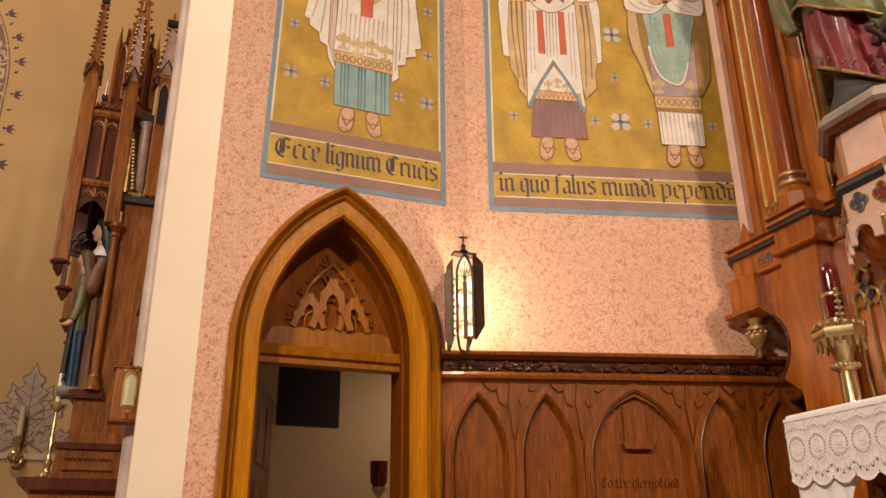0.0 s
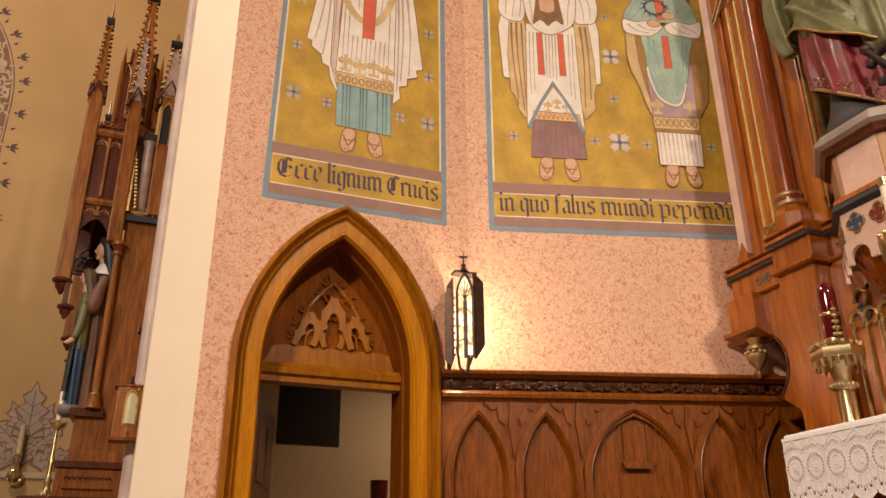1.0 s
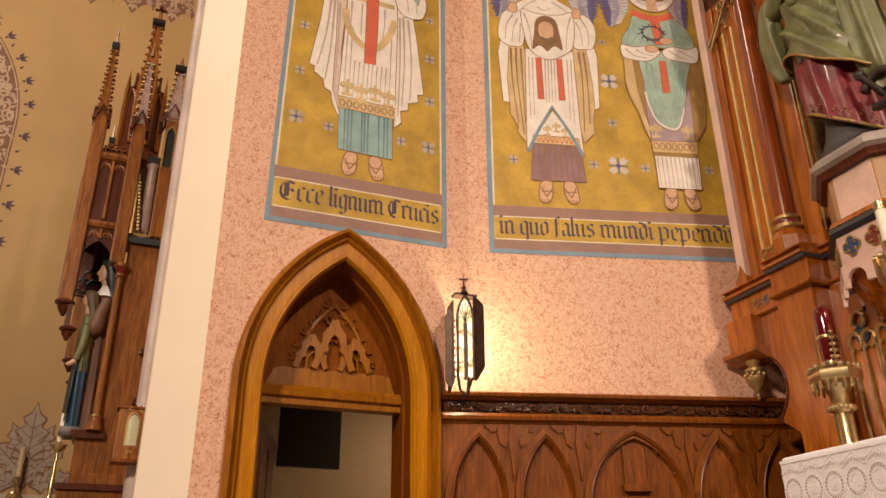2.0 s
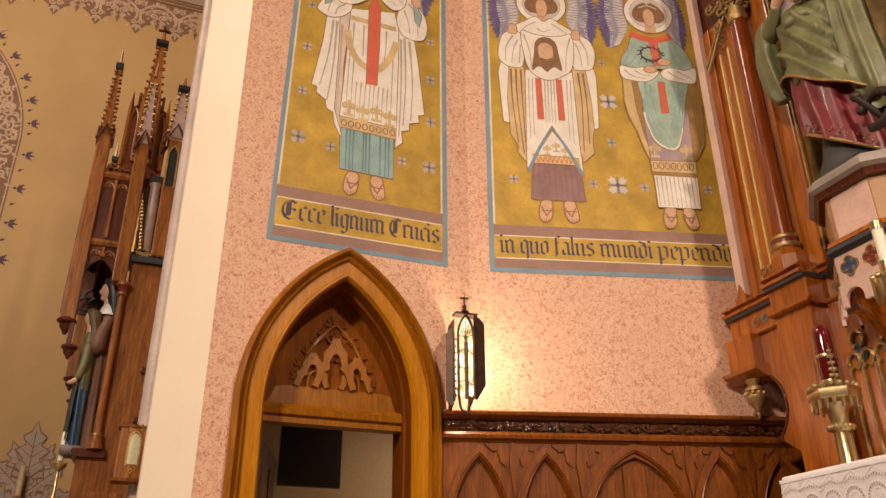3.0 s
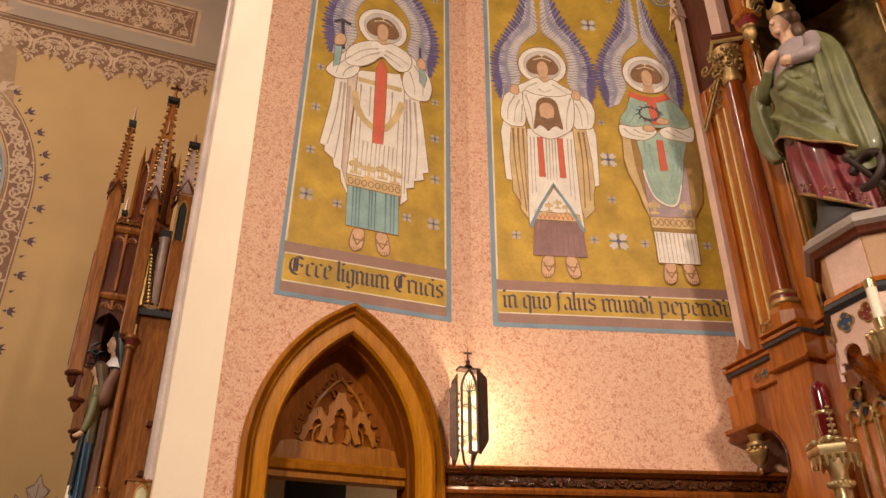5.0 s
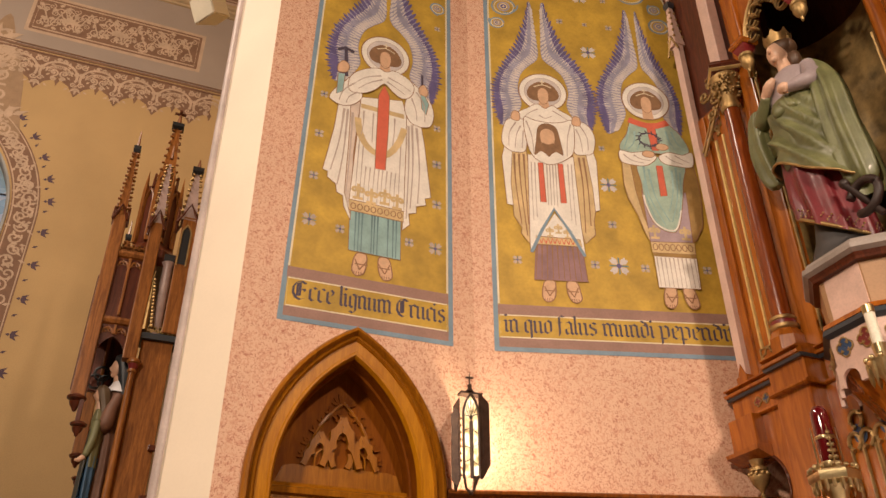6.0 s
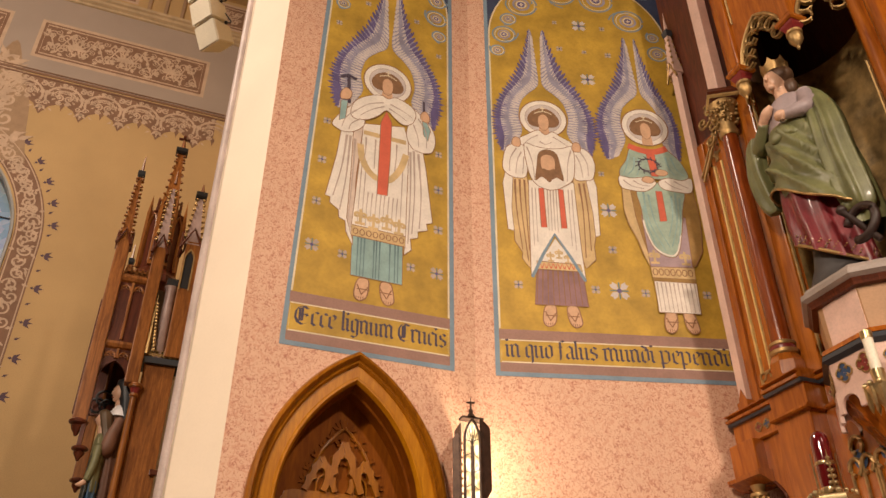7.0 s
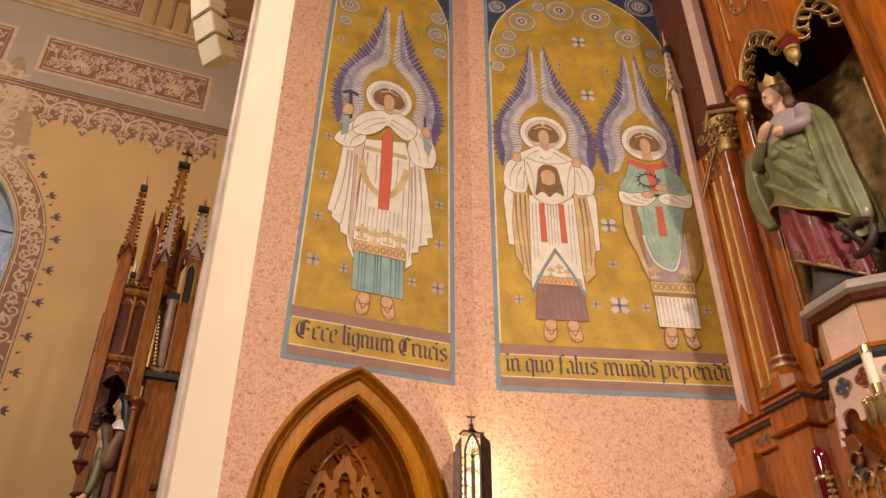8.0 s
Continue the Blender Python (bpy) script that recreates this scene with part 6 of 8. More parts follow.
# mantle over the far shoulder and down the back, and the fall from the near wrist
drape(bm, [(3.99, cx + 0.02, cy - 0.27, 0.004, 0.004, 0.0), (4.0, cx + 0.02, cy - 0.27, 0.10, 0.10, 1.0), (4.4, cx + 0.0, cy - 0.26, 0.11, 0.10, 1.0), (4.75, cx + 0.0, cy - 0.26, 0.105, 0.085, 1.0), (4.95, cx + 0.03, cy - 0.21, 0.09, 0.065, 0.7), (5.08, cx + 0.045, cy - 0.14, 0.065, 0.05, 0.3)], 1, 7, 0.17, 48, swirl=0.6)
drape(bm, [(3.9, cx + 0.10, cy - 0.22, 0.12, 0.14, 1.0), (4.4, cx + 0.10, cy - 0.18, 0.12, 0.14, 1.0), (4.9, cx + 0.08, cy - 0.10, 0.10, 0.12, 0.8), (5.10, cx + 0.05, cy - 0.04, 0.06, 0.07, 0.3)], 1, 8, 0.12, 48, swirl=0.5)
drape(bm, [(4.335, cx - 0.02, cy + 0.32, 0.004, 0.004, 0.0), (4.34, cx - 0.02, cy + 0.32, 0.035, 0.045, 1.0), (4.45, cx - 0.02, cy + 0.35, 0.055, 0.07, 1.0), (4.65, cx - 0.04, cy + 0.35, 0.07, 0.075, 1.0), (4.85, cx - 0.06, cy + 0.31, 0.065, 0.07, 0.6), (4.92, cx - 0.07, cy + 0.28, 0.05, 0.05, 0.3)], 1, 5, 0.14, 30)
# arms, drawn in to the breast
limb(bm, [(cx, cy + 0.15, 5.03), (cx - 0.03, cy + 0.26, 4.88), (cx - 0.09, cy + 0.24, 4.82), (cx - 0.15, cy + 0.10, 4.92)], [0.055, 0.06, 0.055, 0.03], 1)
limb(bm, [(cx - 0.15, cy + 0.11, 4.915), (cx - 0.165, cy + 0.04, 4.96), (cx - 0.16, cy - 0.01, 4.99)], [0.03, 0.035, 0.016], 3)
limb(bm, [(cx, cy - 0.16, 5.03), (cx - 0.06, cy - 0.22, 4.86), (cx - 0.15, cy - 0.2, 4.80), (cx - 0.20, cy - 0.12, 4.80)], [0.055, 0.06, 0.05, 0.032], 2)
lump(bm, (cx - 0.215, cy - 0.11, 4.80), 0.045, (1, 1, 0.85), 3)
drape(bm, [(4.655, cx - 0.10, cy - 0.02, 0.004, 0.004, 0.0), (4.66, cx - 0.10, cy - 0.02, 0.10, 0.15, 1.0), (4.77, cx - 0.11, cy - 0.02, 0.08, 0.12, 1.0), (4.83, cx - 0.10, cy - 0.01, 0.045, 0.07, 0.5)], 1, 7, 0.1, 40)
# neck, head, hair and crown
limb(bm, [(cx, cy, 5.08), (cx - 0.01, cy + 0.005, 5.16), (cx - 0.02, cy + 0.01, 5.22)], [0.065, 0.046, 0.048], 3)
lump(bm, (cx - 0.035, cy + 0.012, 5.275), 0.080, (0.9, 0.86, 1.25), 3, 16)
limb(bm, [(cx - 0.104, cy + 0.006, 5.315), (cx - 0.118, cy + 0.006, 5.275), (cx - 0.108, cy + 0.006, 5.262)], [0.007, 0.014, 0.008], 3)
lump(bm, (cx - 0.085, cy + 0.008, 5.205), 0.026, (1.0, 1.0, 0.8), 3, 10)
lump(bm, (cx + 0.012, cy - 0.012, 5.318), 0.088, (1.0, 1.06, 0.86), 6, 16)
lump(bm, (cx + 0.05, cy - 0.035, 5.22), 0.06, (0.9, 0.9, 1.4), 6, 12)
n0 = len(bm.faces)
crown = []
for i in range(28):
    a = 2 * math.pi * i / 28
    h = 0.045 + 0.055 * (0.5 + 0.5 * math.cos(7 * a)) ** 2
    crown.append((bm.verts.new((cx - 0.005 + 0.080 * math.cos(a), cy + 0.080 * math.sin(a), 5.35)), bm.verts.new((cx - 0.005 + 0.098 * math.cos(a), cy + 0.098 * math.sin(a), 5.36 + h))))
for i in range(28):
    p, q = crown[i], crown[(i + 1) % 28]
    bm.faces.new((p[0], q[0], q[1], p[1]))
tint(bm, n0, 5)
# broken wheel beside the figure
n0 = len(bm.faces)
tube(bm, [(cx - 0.16 + 0.02 * math.sin(t), cy - 0.38 + 0.10 * math.cos(t), 3.78 + 0.11 * math.sin(t)) for t in np.linspace(0.3, 5.2, 20)], 0.026, 8)
tube(bm, [(cx - 0.16, cy - 0.28, 3.92), (cx - 0.16, cy - 0.46, 3.62)], 0.02, 6)
ball(bm, (cx - 0.16, cy - 0.28, 3.93), 0.032, 8)
tint(bm, n0, 7)
me = bpy.data.meshes.new("statue")
bm.to_mesh(me)
bm.free()
for mt in (S_RED, S_GREEN, S_LILAC, S_SKIN, S_DARK, GILT, S_HAIR, plain("statue_wheel", (0.028, 0.013, 0.010), 0.5)):
    me.materials.append(mt)
tagged(new("statue", me), "painted statue with gold crown, green mantle and crimson dress", "statue")

# ---- altar table ----
table = thing("altar_table", (3.1, 1.2, 0.72), "wooden altar table with gilded carving below a white cloth", "altar table")
slab("table_top", (2.72, 3.64, -1.6, 2.70, 1.70, 1.82), ALTAR_WOOD, owner=table)
slab("table_body", (2.86, 3.64, -1.5, 2.5, 0.72, 1.70), ALTAR_WOOD, owner=table)
bm = bmesh.new()
for i in range(8):
    y = 2.38 - 0.28 * i
    for s in (-1, 1):
        for k in range(3):
            leaf(bm, Plane((2.86, 0, 0), (0, 1, 0), (0, 0, 1), (-1, 0, 0)), y, 1.42, math.pi / 2 + s * (0.5 + 0.4 * k), 0.12, 0.05, 0.0, 0.03)
part("gilt_leaf_carving", bm, GILT, table)
for i in range(8):
    for d in (-0.09, 0.09):
        bm = bmesh.new()
        ball(bm, (2.83, 2.38 - 0.28 * i + d, 1.42), 0.035, 10)
        part("red_boss", bm, CRIMSON, table, "", 60)
cloth = thing("altar_cloth", (3.1, 1.2, 1.82), "white linen altar cloth with a scalloped lace border", "altar cloth")
bm = bmesh.new()
prism(bm, [(2.695, 1.62), (2.70, 1.80), (2.705, 1.832), (2.72, 1.838), (3.6, 1.838), (3.6, 1.822), (2.718, 1.822), (2.712, 1.80), (2.707, 1.62)], Plane((0, 0, 0), (1, 0, 0), (0, 0, 1), (0, 1, 0)), -1.62, 2.715)
part("linen_top", bm, WHITE_CLOTH, cloth)
bm = bmesh.new()
rows = []
for i in range(31):
    y = 2.735 - 0.33 * i / 30
    low = 1.02 if i < 14 else 1.02 + (i - 14) * 0.036
    rows.append([bm.verts.new((2.70 + (0.012 * math.sin(i * 0.9) + 0.02) * (1 - j / 6) ** 1.5 + 0.02 * (i < 3) * (3 - i) * 0.5, y, low + (1.70 - low) * j / 6)) for j in range(7)])
for a, b in zip(rows, rows[1:]):
    for j in range(6):
        bm.faces.new((a[j], b[j], b[j + 1], a[j + 1]))
part("linen_fall", bm, WHITE_CLOTH, cloth, "", 60)
LACE_GROUND = plain("lace_net", (0.86, 0.82, 0.84), 0.9, var=0.1, scale=30, grain=260)
LC = Plane((2.69, 0, 0), (0, 1, 0), (0, 0, 1), (-1, 0, 0))
bm = bmesh.new()
N = 300
top = [bm.verts.new(LC(2.715 - 3.0 * i / N, 1.815, 0.0)) for i in range(N + 1)]
low = [bm.verts.new(LC(2.715 - 3.0 * i / N, 1.565 - 0.03 * abs(math.sin(math.pi * (3.0 * i / N) / 0.11)), 0.004)) for i in range(N + 1)]
for i in range(N):
    bm.faces.new((top[i], top[i + 1], low[i + 1], low[i]))
part("lace_net", bm, LACE_GROUND, cloth)
bm = bmesh.new()
holes = bmesh.new()
for i in range(27):
    y = 2.66 - 0.11 * i
    w = 0.0045
    for r, wd in ((0.0515, 0.006), (0.030, 0.006)):
        stroke(bm, oval(y, 1.685, r, r * 1.15, 18), LC, wd, w, True)
    for k in range(22):
        a = k * math.pi / 11
        stroke(holes, [(y + 0.038 * math.cos(a), 1.685 + 0.044 * math.sin(a)), (y + 0.047 * math.cos(a), 1.685 + 0.054 * math.sin(a))], LC, 0.0055, w + 0.0012)
    for k in range(9):
        stroke(holes, [(y - 0.05 + 0.0125 * k, 1.615 - 0.03 * math.cos(math.pi * (-0.05 + 0.0125 * k) / 0.11)), (y - 0.05 + 0.0125 * k, 1.603 - 0.03 * math.cos(math.pi * (-0.05 + 0.0125 * k) / 0.11))], LC, 0.004, w + 0.0012)
        stroke(holes, [(y - 0.05 + 0.0125 * k, 1.752 + 0.3 * (0.055 - abs(-0.05 + 0.0125 * k))), (y - 0.05 + 0.0125 * k, 1.762 + 0.3 * (0.055 - abs(-0.05 + 0.0125 * k)))], LC, 0.004, w + 0.0012)
    stroke(bm, [(y - 0.055, 1.745), (y, 1.785), (y + 0.055, 1.745)], LC, 0.006, w)
    stroke(bm, [(y - 0.055, 1.765), (y, 1.805), (y + 0.055, 1.765)], LC, 0.006, w)
    for k in range(5):
        a = -math.pi * (0.12 + 0.19 * k)
        stroke(bm, [(y + 0.05 * math.cos(a), 1.655 + 0.04 * math.sin(a)), (y + 0.058 * math.cos(a), 1.63 + 0.085 * math.sin(a))], LC, 0.008, w)
    stroke(bm, [(y - 0.055 + 0.011 * k, 1.567 - 0.03 * math.cos(math.pi * (-0.055 + 0.011 * k) / 0.11)) for k in range(11)], LC, 0.014, w)
    stroke(bm, [(y - 0.05 + 0.0125 * k, 1.60 - 0.03 * math.cos(math.pi * (-0.05 + 0.0125 * k) / 0.11)) for k in range(9)], LC, 0.009, w)
stroke(bm, [(2.715, 1.812), (-0.28, 1.812)], LC, 0.014, 0.0048)
part("lace_eyelets", holes, plain("lace_eyelet", (0.42, 0.34, 0.33), 0.9), cloth, "small dark openings in the lace")
part("lace_work", bm, WHITE_CLOTH, cloth, "white crochet rosettes and scallops")
for i in range(9):
    y = 2.66 - 0.11 * i
    lettering("monogram", "IHS", Plane((2.69, 0, 0), (0, -1, 0), (0, 0, 1), (-1, 0, 0)), -y - 0.02, -y + 0.02, 1.668, 0.045, 0.008, WHITE_CLOTH, cloth, 0.01)

# ---- candlesticks on the table ----
lampst = thing("vigil_lamp", (3.22, 2.80, 1.838), "brass altar candlestick carrying a ruby glass vigil light", "candlestick")
P = (3.22, 2.80, 0)
bm = bmesh.new()
lathe(bm, [(0.10, 1.838), (0.10, 1.86), (0.05, 1.90), (0.034, 1.95), (0.034, 2.09), (0.05, 2.10), (0.058, 2.115), (0.05, 2.13), (0.04, 2.14), (0.05, 2.19), (0.075, 2.23)], P, 12)
for k in range(16):
    a = k * math.pi / 8
    ball(bm, (P[0] + 0.055 * math.cos(a), P[1] + 0.055 * math.sin(a), 2.115), 0.014, 6)
for k in range(6):
    a = k * math.pi / 3 + 0.2
    tube(bm, [(P[0] + 0.036 * math.cos(a), P[1] + 0.036 * math.sin(a), 1.93), (P[0] + 0.036 * math.cos(a), P[1] + 0.036 * math.sin(a), 2.09)], 0.007, 5)
part("stem", bm, BRASS, lampst, "", 40)
bm = bmesh.new()
lathe(bm, [(0.075, 2.23), (0.12, 2.245), (0.125, 2.255), (0.125, 2.29), (0.13, 2.295), (0.115, 2.30), (0.03, 2.30)], P, 6, 0.2)
for k in range(18):
    a = k * math.pi / 9
    ball(bm, (P[0] + 0.112 * math.cos(a), P[1] + 0.112 * math.sin(a), 2.312), 0.011 + 0.006 * (k % 3 == 0), 6)
    lathe(bm, [(0.0, 2.185 + 0.014 * (k % 2)), (0.010, 2.205), (0.010, 2.245)], (P[0] + 0.108 * math.cos(a), P[1] + 0.108 * math.sin(a), 0), 5)
part("crown_pan", bm, BRASS, lampst, "pierced brass crown pan", 40)
bm = bmesh.new()
lathe(bm, [(0.042, 2.34), (0.047, 2.38), (0.047, 2.58), (0.042, 2.615), (0.028, 2.64), (0.0, 2.65)], P, 18)
part("ruby_glass", bm, RUBY, lampst, "ruby red glass", 60)
bm = bmesh.new()
for z, h in ((2.32, 0.03), (2.465, 0.018)):
    lathe(bm, [(0.049, z), (0.052, z + h / 2), (0.049, z + h)], P, 18)
for a in (2.6, 4.2, 5.8, 1.0):
    tube(bm, [(P[0] + 0.062 * math.cos(a), P[1] + 0.062 * math.sin(a), z) for z in (2.30, 2.42, 2.53)], [0.005, 0.005, 0.002], 5)
for k in range(6):
    a = 4.2
    for s in (-0.25, 0.25):
        ball(bm, (P[0] + 0.062 * math.cos(a + s * (1 - k / 7)), P[1] + 0.062 * math.sin(a + s * (1 - k / 7)), 2.33 + 0.032 * k), 0.013 - 0.001 * k, 6)
part("collar", bm, BRASS, lampst, "", 40)

cand = thing("candelabrum", (3.22, 2.335, 1.838), "brass altar candlestick with a tall white candle", "candlestick")
P = (3.22, 2.335, 0)
bm = bmesh.new()
lathe(bm, [(0.10, 1.838), (0.10, 1.86), (0.04, 1.92), (0.02, 2.0), (0.03, 2.2), (0.018, 2.24), (0.018, 2.62), (0.03, 2.64), (0.075, 2.69), (0.08, 2.72), (0.03, 2.73), (0.035, 2.81)], P, 14)
for k in range(10):
    a = k * 0.628
    lathe(bm, [(0.0, 2.60), (0.012, 2.63), (0.012, 2.71)], (P[0] + 0.075 * math.cos(a), P[1] + 0.075 * math.sin(a), 0), 5)
    ball(bm, (P[0] + 0.075 * math.cos(a), P[1] + 0.075 * math.sin(a), 2.73), 0.016, 6)
part("stem", bm, BRASS, cand, "", 40)
bm = bmesh.new()
lathe(bm, [(0.026, 2.77), (0.026, 2.985), (0.02, 2.99)], P, 14)
part("candle", bm, WAX, cand, "tall white wax candle", 60)
bm = bmesh.new()
lathe(bm, [(0.029, 2.98), (0.030, 3.02), (0.012, 3.03)], P, 14)
part("follower", bm, BRASS, cand, "", 40)

# ---- side altar in the aisle ----
V_BLACK = plain("statue_black_veil", (0.02, 0.024, 0.03), 0.45)
V_BROWN = plain("statue_brown_habit", (0.19, 0.09, 0.055), 0.6, var=0.2, scale=8)
V_BLUE = plain("statue_blue", (0.05, 0.12, 0.22), 0.45, var=0.2)
V_OLIVE = plain("statue_olive", (0.20, 0.20, 0.10), 0.45, var=0.2)
IRON = plain("dark_iron", (0.02, 0.02, 0.022), 0.5, 0.4)
LILAC_WOOD = plain("lilac_painted_wood", (0.42, 0.31, 0.29), 0.4, var=0.2, scale=9)
side = thing("side_altar", (-0.3, 8.4, 0), "brown wooden gothic side altar with crocketed pinnacles", "side altar")
SIDE = Plane((0, 7.4, 0), (1, 0, 0))


def sbox(name, b, mat, label="", bevel=0.005):
    bm = bmesh.new()
    box(bm, *b, bevel)
    return part(name, bm, mat, side, label)


def pinnacle(x, y, z0, z1, r, wood_mat, gable=0.16, collar=True, spire_mat=None):
    """A gabled pinnacle with crocketed edges on a square post."""
    bm = bmesh.new()
    for a in range(4):
        c, s = math.cos(a * math.pi / 2), math.sin(a * math.pi / 2)
        p = [(x + c * r * 1.08 - s * r * 1.15, y + s * r * 1.08 + c * r * 1.15, z0 - gable * 0.55), (x + c * r * 1.08, y + s * r * 1.08, z0 + gable * 0.6), (x + c * r * 1.08 + s * r * 1.15, y + s * r * 1.08 - c * r * 1.15, z0 - gable * 0.55)]
        tube(bm, p, 0.017, 5)
    part("gable", bm, SHRINE_DARK, side)
    bm = bmesh.new()
    zc = z0 + (z1 - z0) * 0.74
    lathe(bm, [(r * 1.15, z0 - 0.05), (r * 0.85, z0 + (zc - z0) * 0.3), (r * 0.34, zc)], (x, y, 0), 4, math.pi / 4)
    sp = part("spire", bm, spire_mat or wood_mat, side)
    n = 8
    for i in range(n):
        t = (i + 0.6) / n
        rr = r * (1.0 - 0.68 * t) + 0.012
        for a in range(4):
            an = a * math.pi / 2 + math.pi / 4
            bm = bmesh.new()
            ball(bm, (x + rr * 1.12 * math.cos(an), y + rr * 1.12 * math.sin(an), z0 + (zc - z0) * t), 0.021, 5, (1, 1, 0.7))
            part("crocket", bm, GILT if spire_mat else wood_mat, sp)
    if collar:
        bm = bmesh.new()
        lathe(bm, [(r * 0.5, zc - 0.01), (r * 0.85, zc + 0.02), (r * 0.85, zc + 0.07), (r * 0.5, zc + 0.08)], (x, y, 0), 4, math.pi / 4)
        part("collar", bm, IRON, sp)
    bm = bmesh.new()
    lathe(bm, [(r * 0.3, zc + 0.08), (0.006, z1)], (x, y, 0), 5)
    part("spike", bm, wood_mat, sp)


# base, table and pedestal
sbox("base", (-0.60, 0.30, 7.42, 9.40, 0.0, 1.84), SHRINE_WOOD)
sbox("base_panel", (-0.50, 0.10, 7.405, 7.43, 0.9, 1.76), SHRINE_DARK)
bm = bmesh.new()
prism(bm, [(-0.64, 1.83), (-0.69, 1.87), (-0.70, 1.915), (-0.66, 1.925), (0.3, 1.925), (0.3, 1.83)], SIDE, -1.95, 0.05)
part("table_slab", bm, SHRINE_DARK, side)
sbox("gradine", (-0.455, 0.30, 7.41, 9.3, 1.925, 2.16), SHRINE_WOOD)
bm = bmesh.new()
for i in range(9):
    tube(bm, [SIDE(-0.36 + 0.04 * i + 0.022 * math.cos(t), 2.065 + 0.022 * math.sin(t), 0.0) for t in np.linspace(0, 3.14, 7)], 0.006, 5)
tube(bm, [SIDE(-0.39, 1.99, 0.0), SIDE(0.0, 1.99, 0.0)], 0.007, 5)
part("gradine_carving", bm, SHRINE_DARK, side)
bm = bmesh.new()
prism(bm, [(-0.46, 2.16), (-0.48, 2.18), (-0.47, 2.21), (0.3, 2.21), (0.3, 2.16)], SIDE, -1.9, 0.02)
part("gradine_moulding", bm, SHRINE_DARK, side)
sbox("pedestal", (-0.38, -0.21, 7.42, 7.75, 2.21, 2.6), SHRINE_WOOD)
sbox("side_pier", (-0.22, 0.07, 7.42, 7.62, 2.21, 4.44), SHRINE_WOOD)
sbox("side_pier_base", (-0.25, 0.10, 7.40, 7.62, 2.21, 2.30), SHRINE_WOOD)
sbox("rear_wall", (0.10, 0.40, 7.42, 9.35, 2.16, 5.6), SHRINE_WOOD)
bm = bmesh.new()
prism(bm, [(-0.40, 2.58), (-0.43, 2.62), (-0.42, 2.645), (-0.16, 2.645), (-0.16, 2.58)], SIDE, -0.35, 0.03)
part("pedestal_cap", bm, SHRINE_DARK, side)
bm = bmesh.new()
prism(bm, [(-0.24, 4.42), (-0.25, 4.45), (-0.24, 4.48), (0.1, 4.48), (0.1, 4.42)], SIDE, -0.24, 0.03)
part("side_pier_cap", bm, NAVY, side)
bm = bmesh.new()
for i in range(6):
    for s in (-1, 1):
        leaf(bm, SIDE, -0.20 + 0.05 * i, 4.49, math.pi / 2 + s * 0.5, 0.08, 0.035, 0.0, 0.02)
part("cresting", bm, GILT, side)
# column with its capital
C = (-0.25, 7.38, 0)
bm = bmesh.new()
lathe(bm, [(0.07, 2.645), (0.07, 2.68), (0.05, 2.72), (0.05, 2.74), (0.048, 2.76), (0.034, 2.78), (0.028, 4.06)], C, 14)
part("column", bm, SHRINE_WOOD, side, "", 40)
bm = bmesh.new()
lathe(bm, [(0.04, 2.755), (0.052, 2.76), (0.052, 2.775), (0.036, 2.78)], C, 14)
part("column_ring", bm, GILT, side, "", 40)
bm = bmesh.new()
lathe(bm, [(0.034, 4.09), (0.044, 4.12), (0.050, 4.14)], C, 14)
part("capital_bell", bm, CRIMSON, side, "dark red capital band", 40)
bm = bmesh.new()
lathe(bm, [(0.028, 4.05), (0.042, 4.06), (0.042, 4.075), (0.034, 4.09)], C, 14)
lathe(bm, [(0.050, 4.14), (0.064, 4.15), (0.066, 4.17), (0.05, 4.19)], C, 14)
part("capital", bm, SHRINE_WOOD, side, "", 40)
# canopy: posts, panelled side, drops
for x, z0, z1 in ((-0.665, 3.76, 5.72), (-0.30, 4.18, 5.70)):
    sbox("post", (x - 0.062, x + 0.062, 7.34, 7.46, z0, z1), SHRINE_WOOD, bevel=0.012)
sbox("post", (-0.727, -0.603, 9.3, 9.42, 3.76, 5.72), SHRINE_WOOD, bevel=0.012)
for y in (7.40, 9.36):
    for x, z, k in ((-0.665, 3.76, 1.0), (-0.60, 3.52, 0.85)):
        bm = bmesh.new()
        k *= 0.82
        lathe(bm, [(0, z - 0.16 * k), (0.02 * k, z - 0.15 * k), (0.03 * k, z - 0.12 * k), (0.055 * k, z - 0.09 * k), (0.07 * k, z - 0.05 * k), (0.055 * k, z - 0.035 * k), (0.10 * k, z - 0.015 * k), (0.105 * k, z + 0.01 * k), (0.08 * k, z + 0.03 * k)], (x, y, 0), 10)
        part("drop", bm, SHRINE_DARK, side, "", 40)
sbox("inner_post", (-0.635, -0.595, 7.36, 7.42, 3.52, 4.2), SHRINE_DARK)
bm = bmesh.new()
prism(bm, [(-0.60, 4.22)] + arch(-0.48, 0.12, 4.22, 0.18, 6) + [(-0.36, 4.22), (-0.36, 5.32), (-0.60, 5.32)], SIDE, -0.03, 0.0)
part("canopy_side", bm, SHRINE_DARK, side)
for z in (4.55, 5.28):
    bm = bmesh.new()
    prism(bm, [(0, -0.03), (0.03, -0.02), (0.045, 0.01), (0.045, 0.035), (0.0, 0.05)], Plane((0, 7.4, z), (0, -1, 0), (0, 0, 1), (1, 0, 0)), -0.605, -0.355)
    part("canopy_rail", bm, SHRINE_WOOD, side)
sbox("canopy_back", (-0.78, -0.30, 7.86, 7.90, 4.0, 5.25), SHRINE_DARK)
sbox("mullion", (-0.54, -0.51, 7.84, 7.87, 4.15, 5.2), SHRINE_WOOD, bevel=0.004)
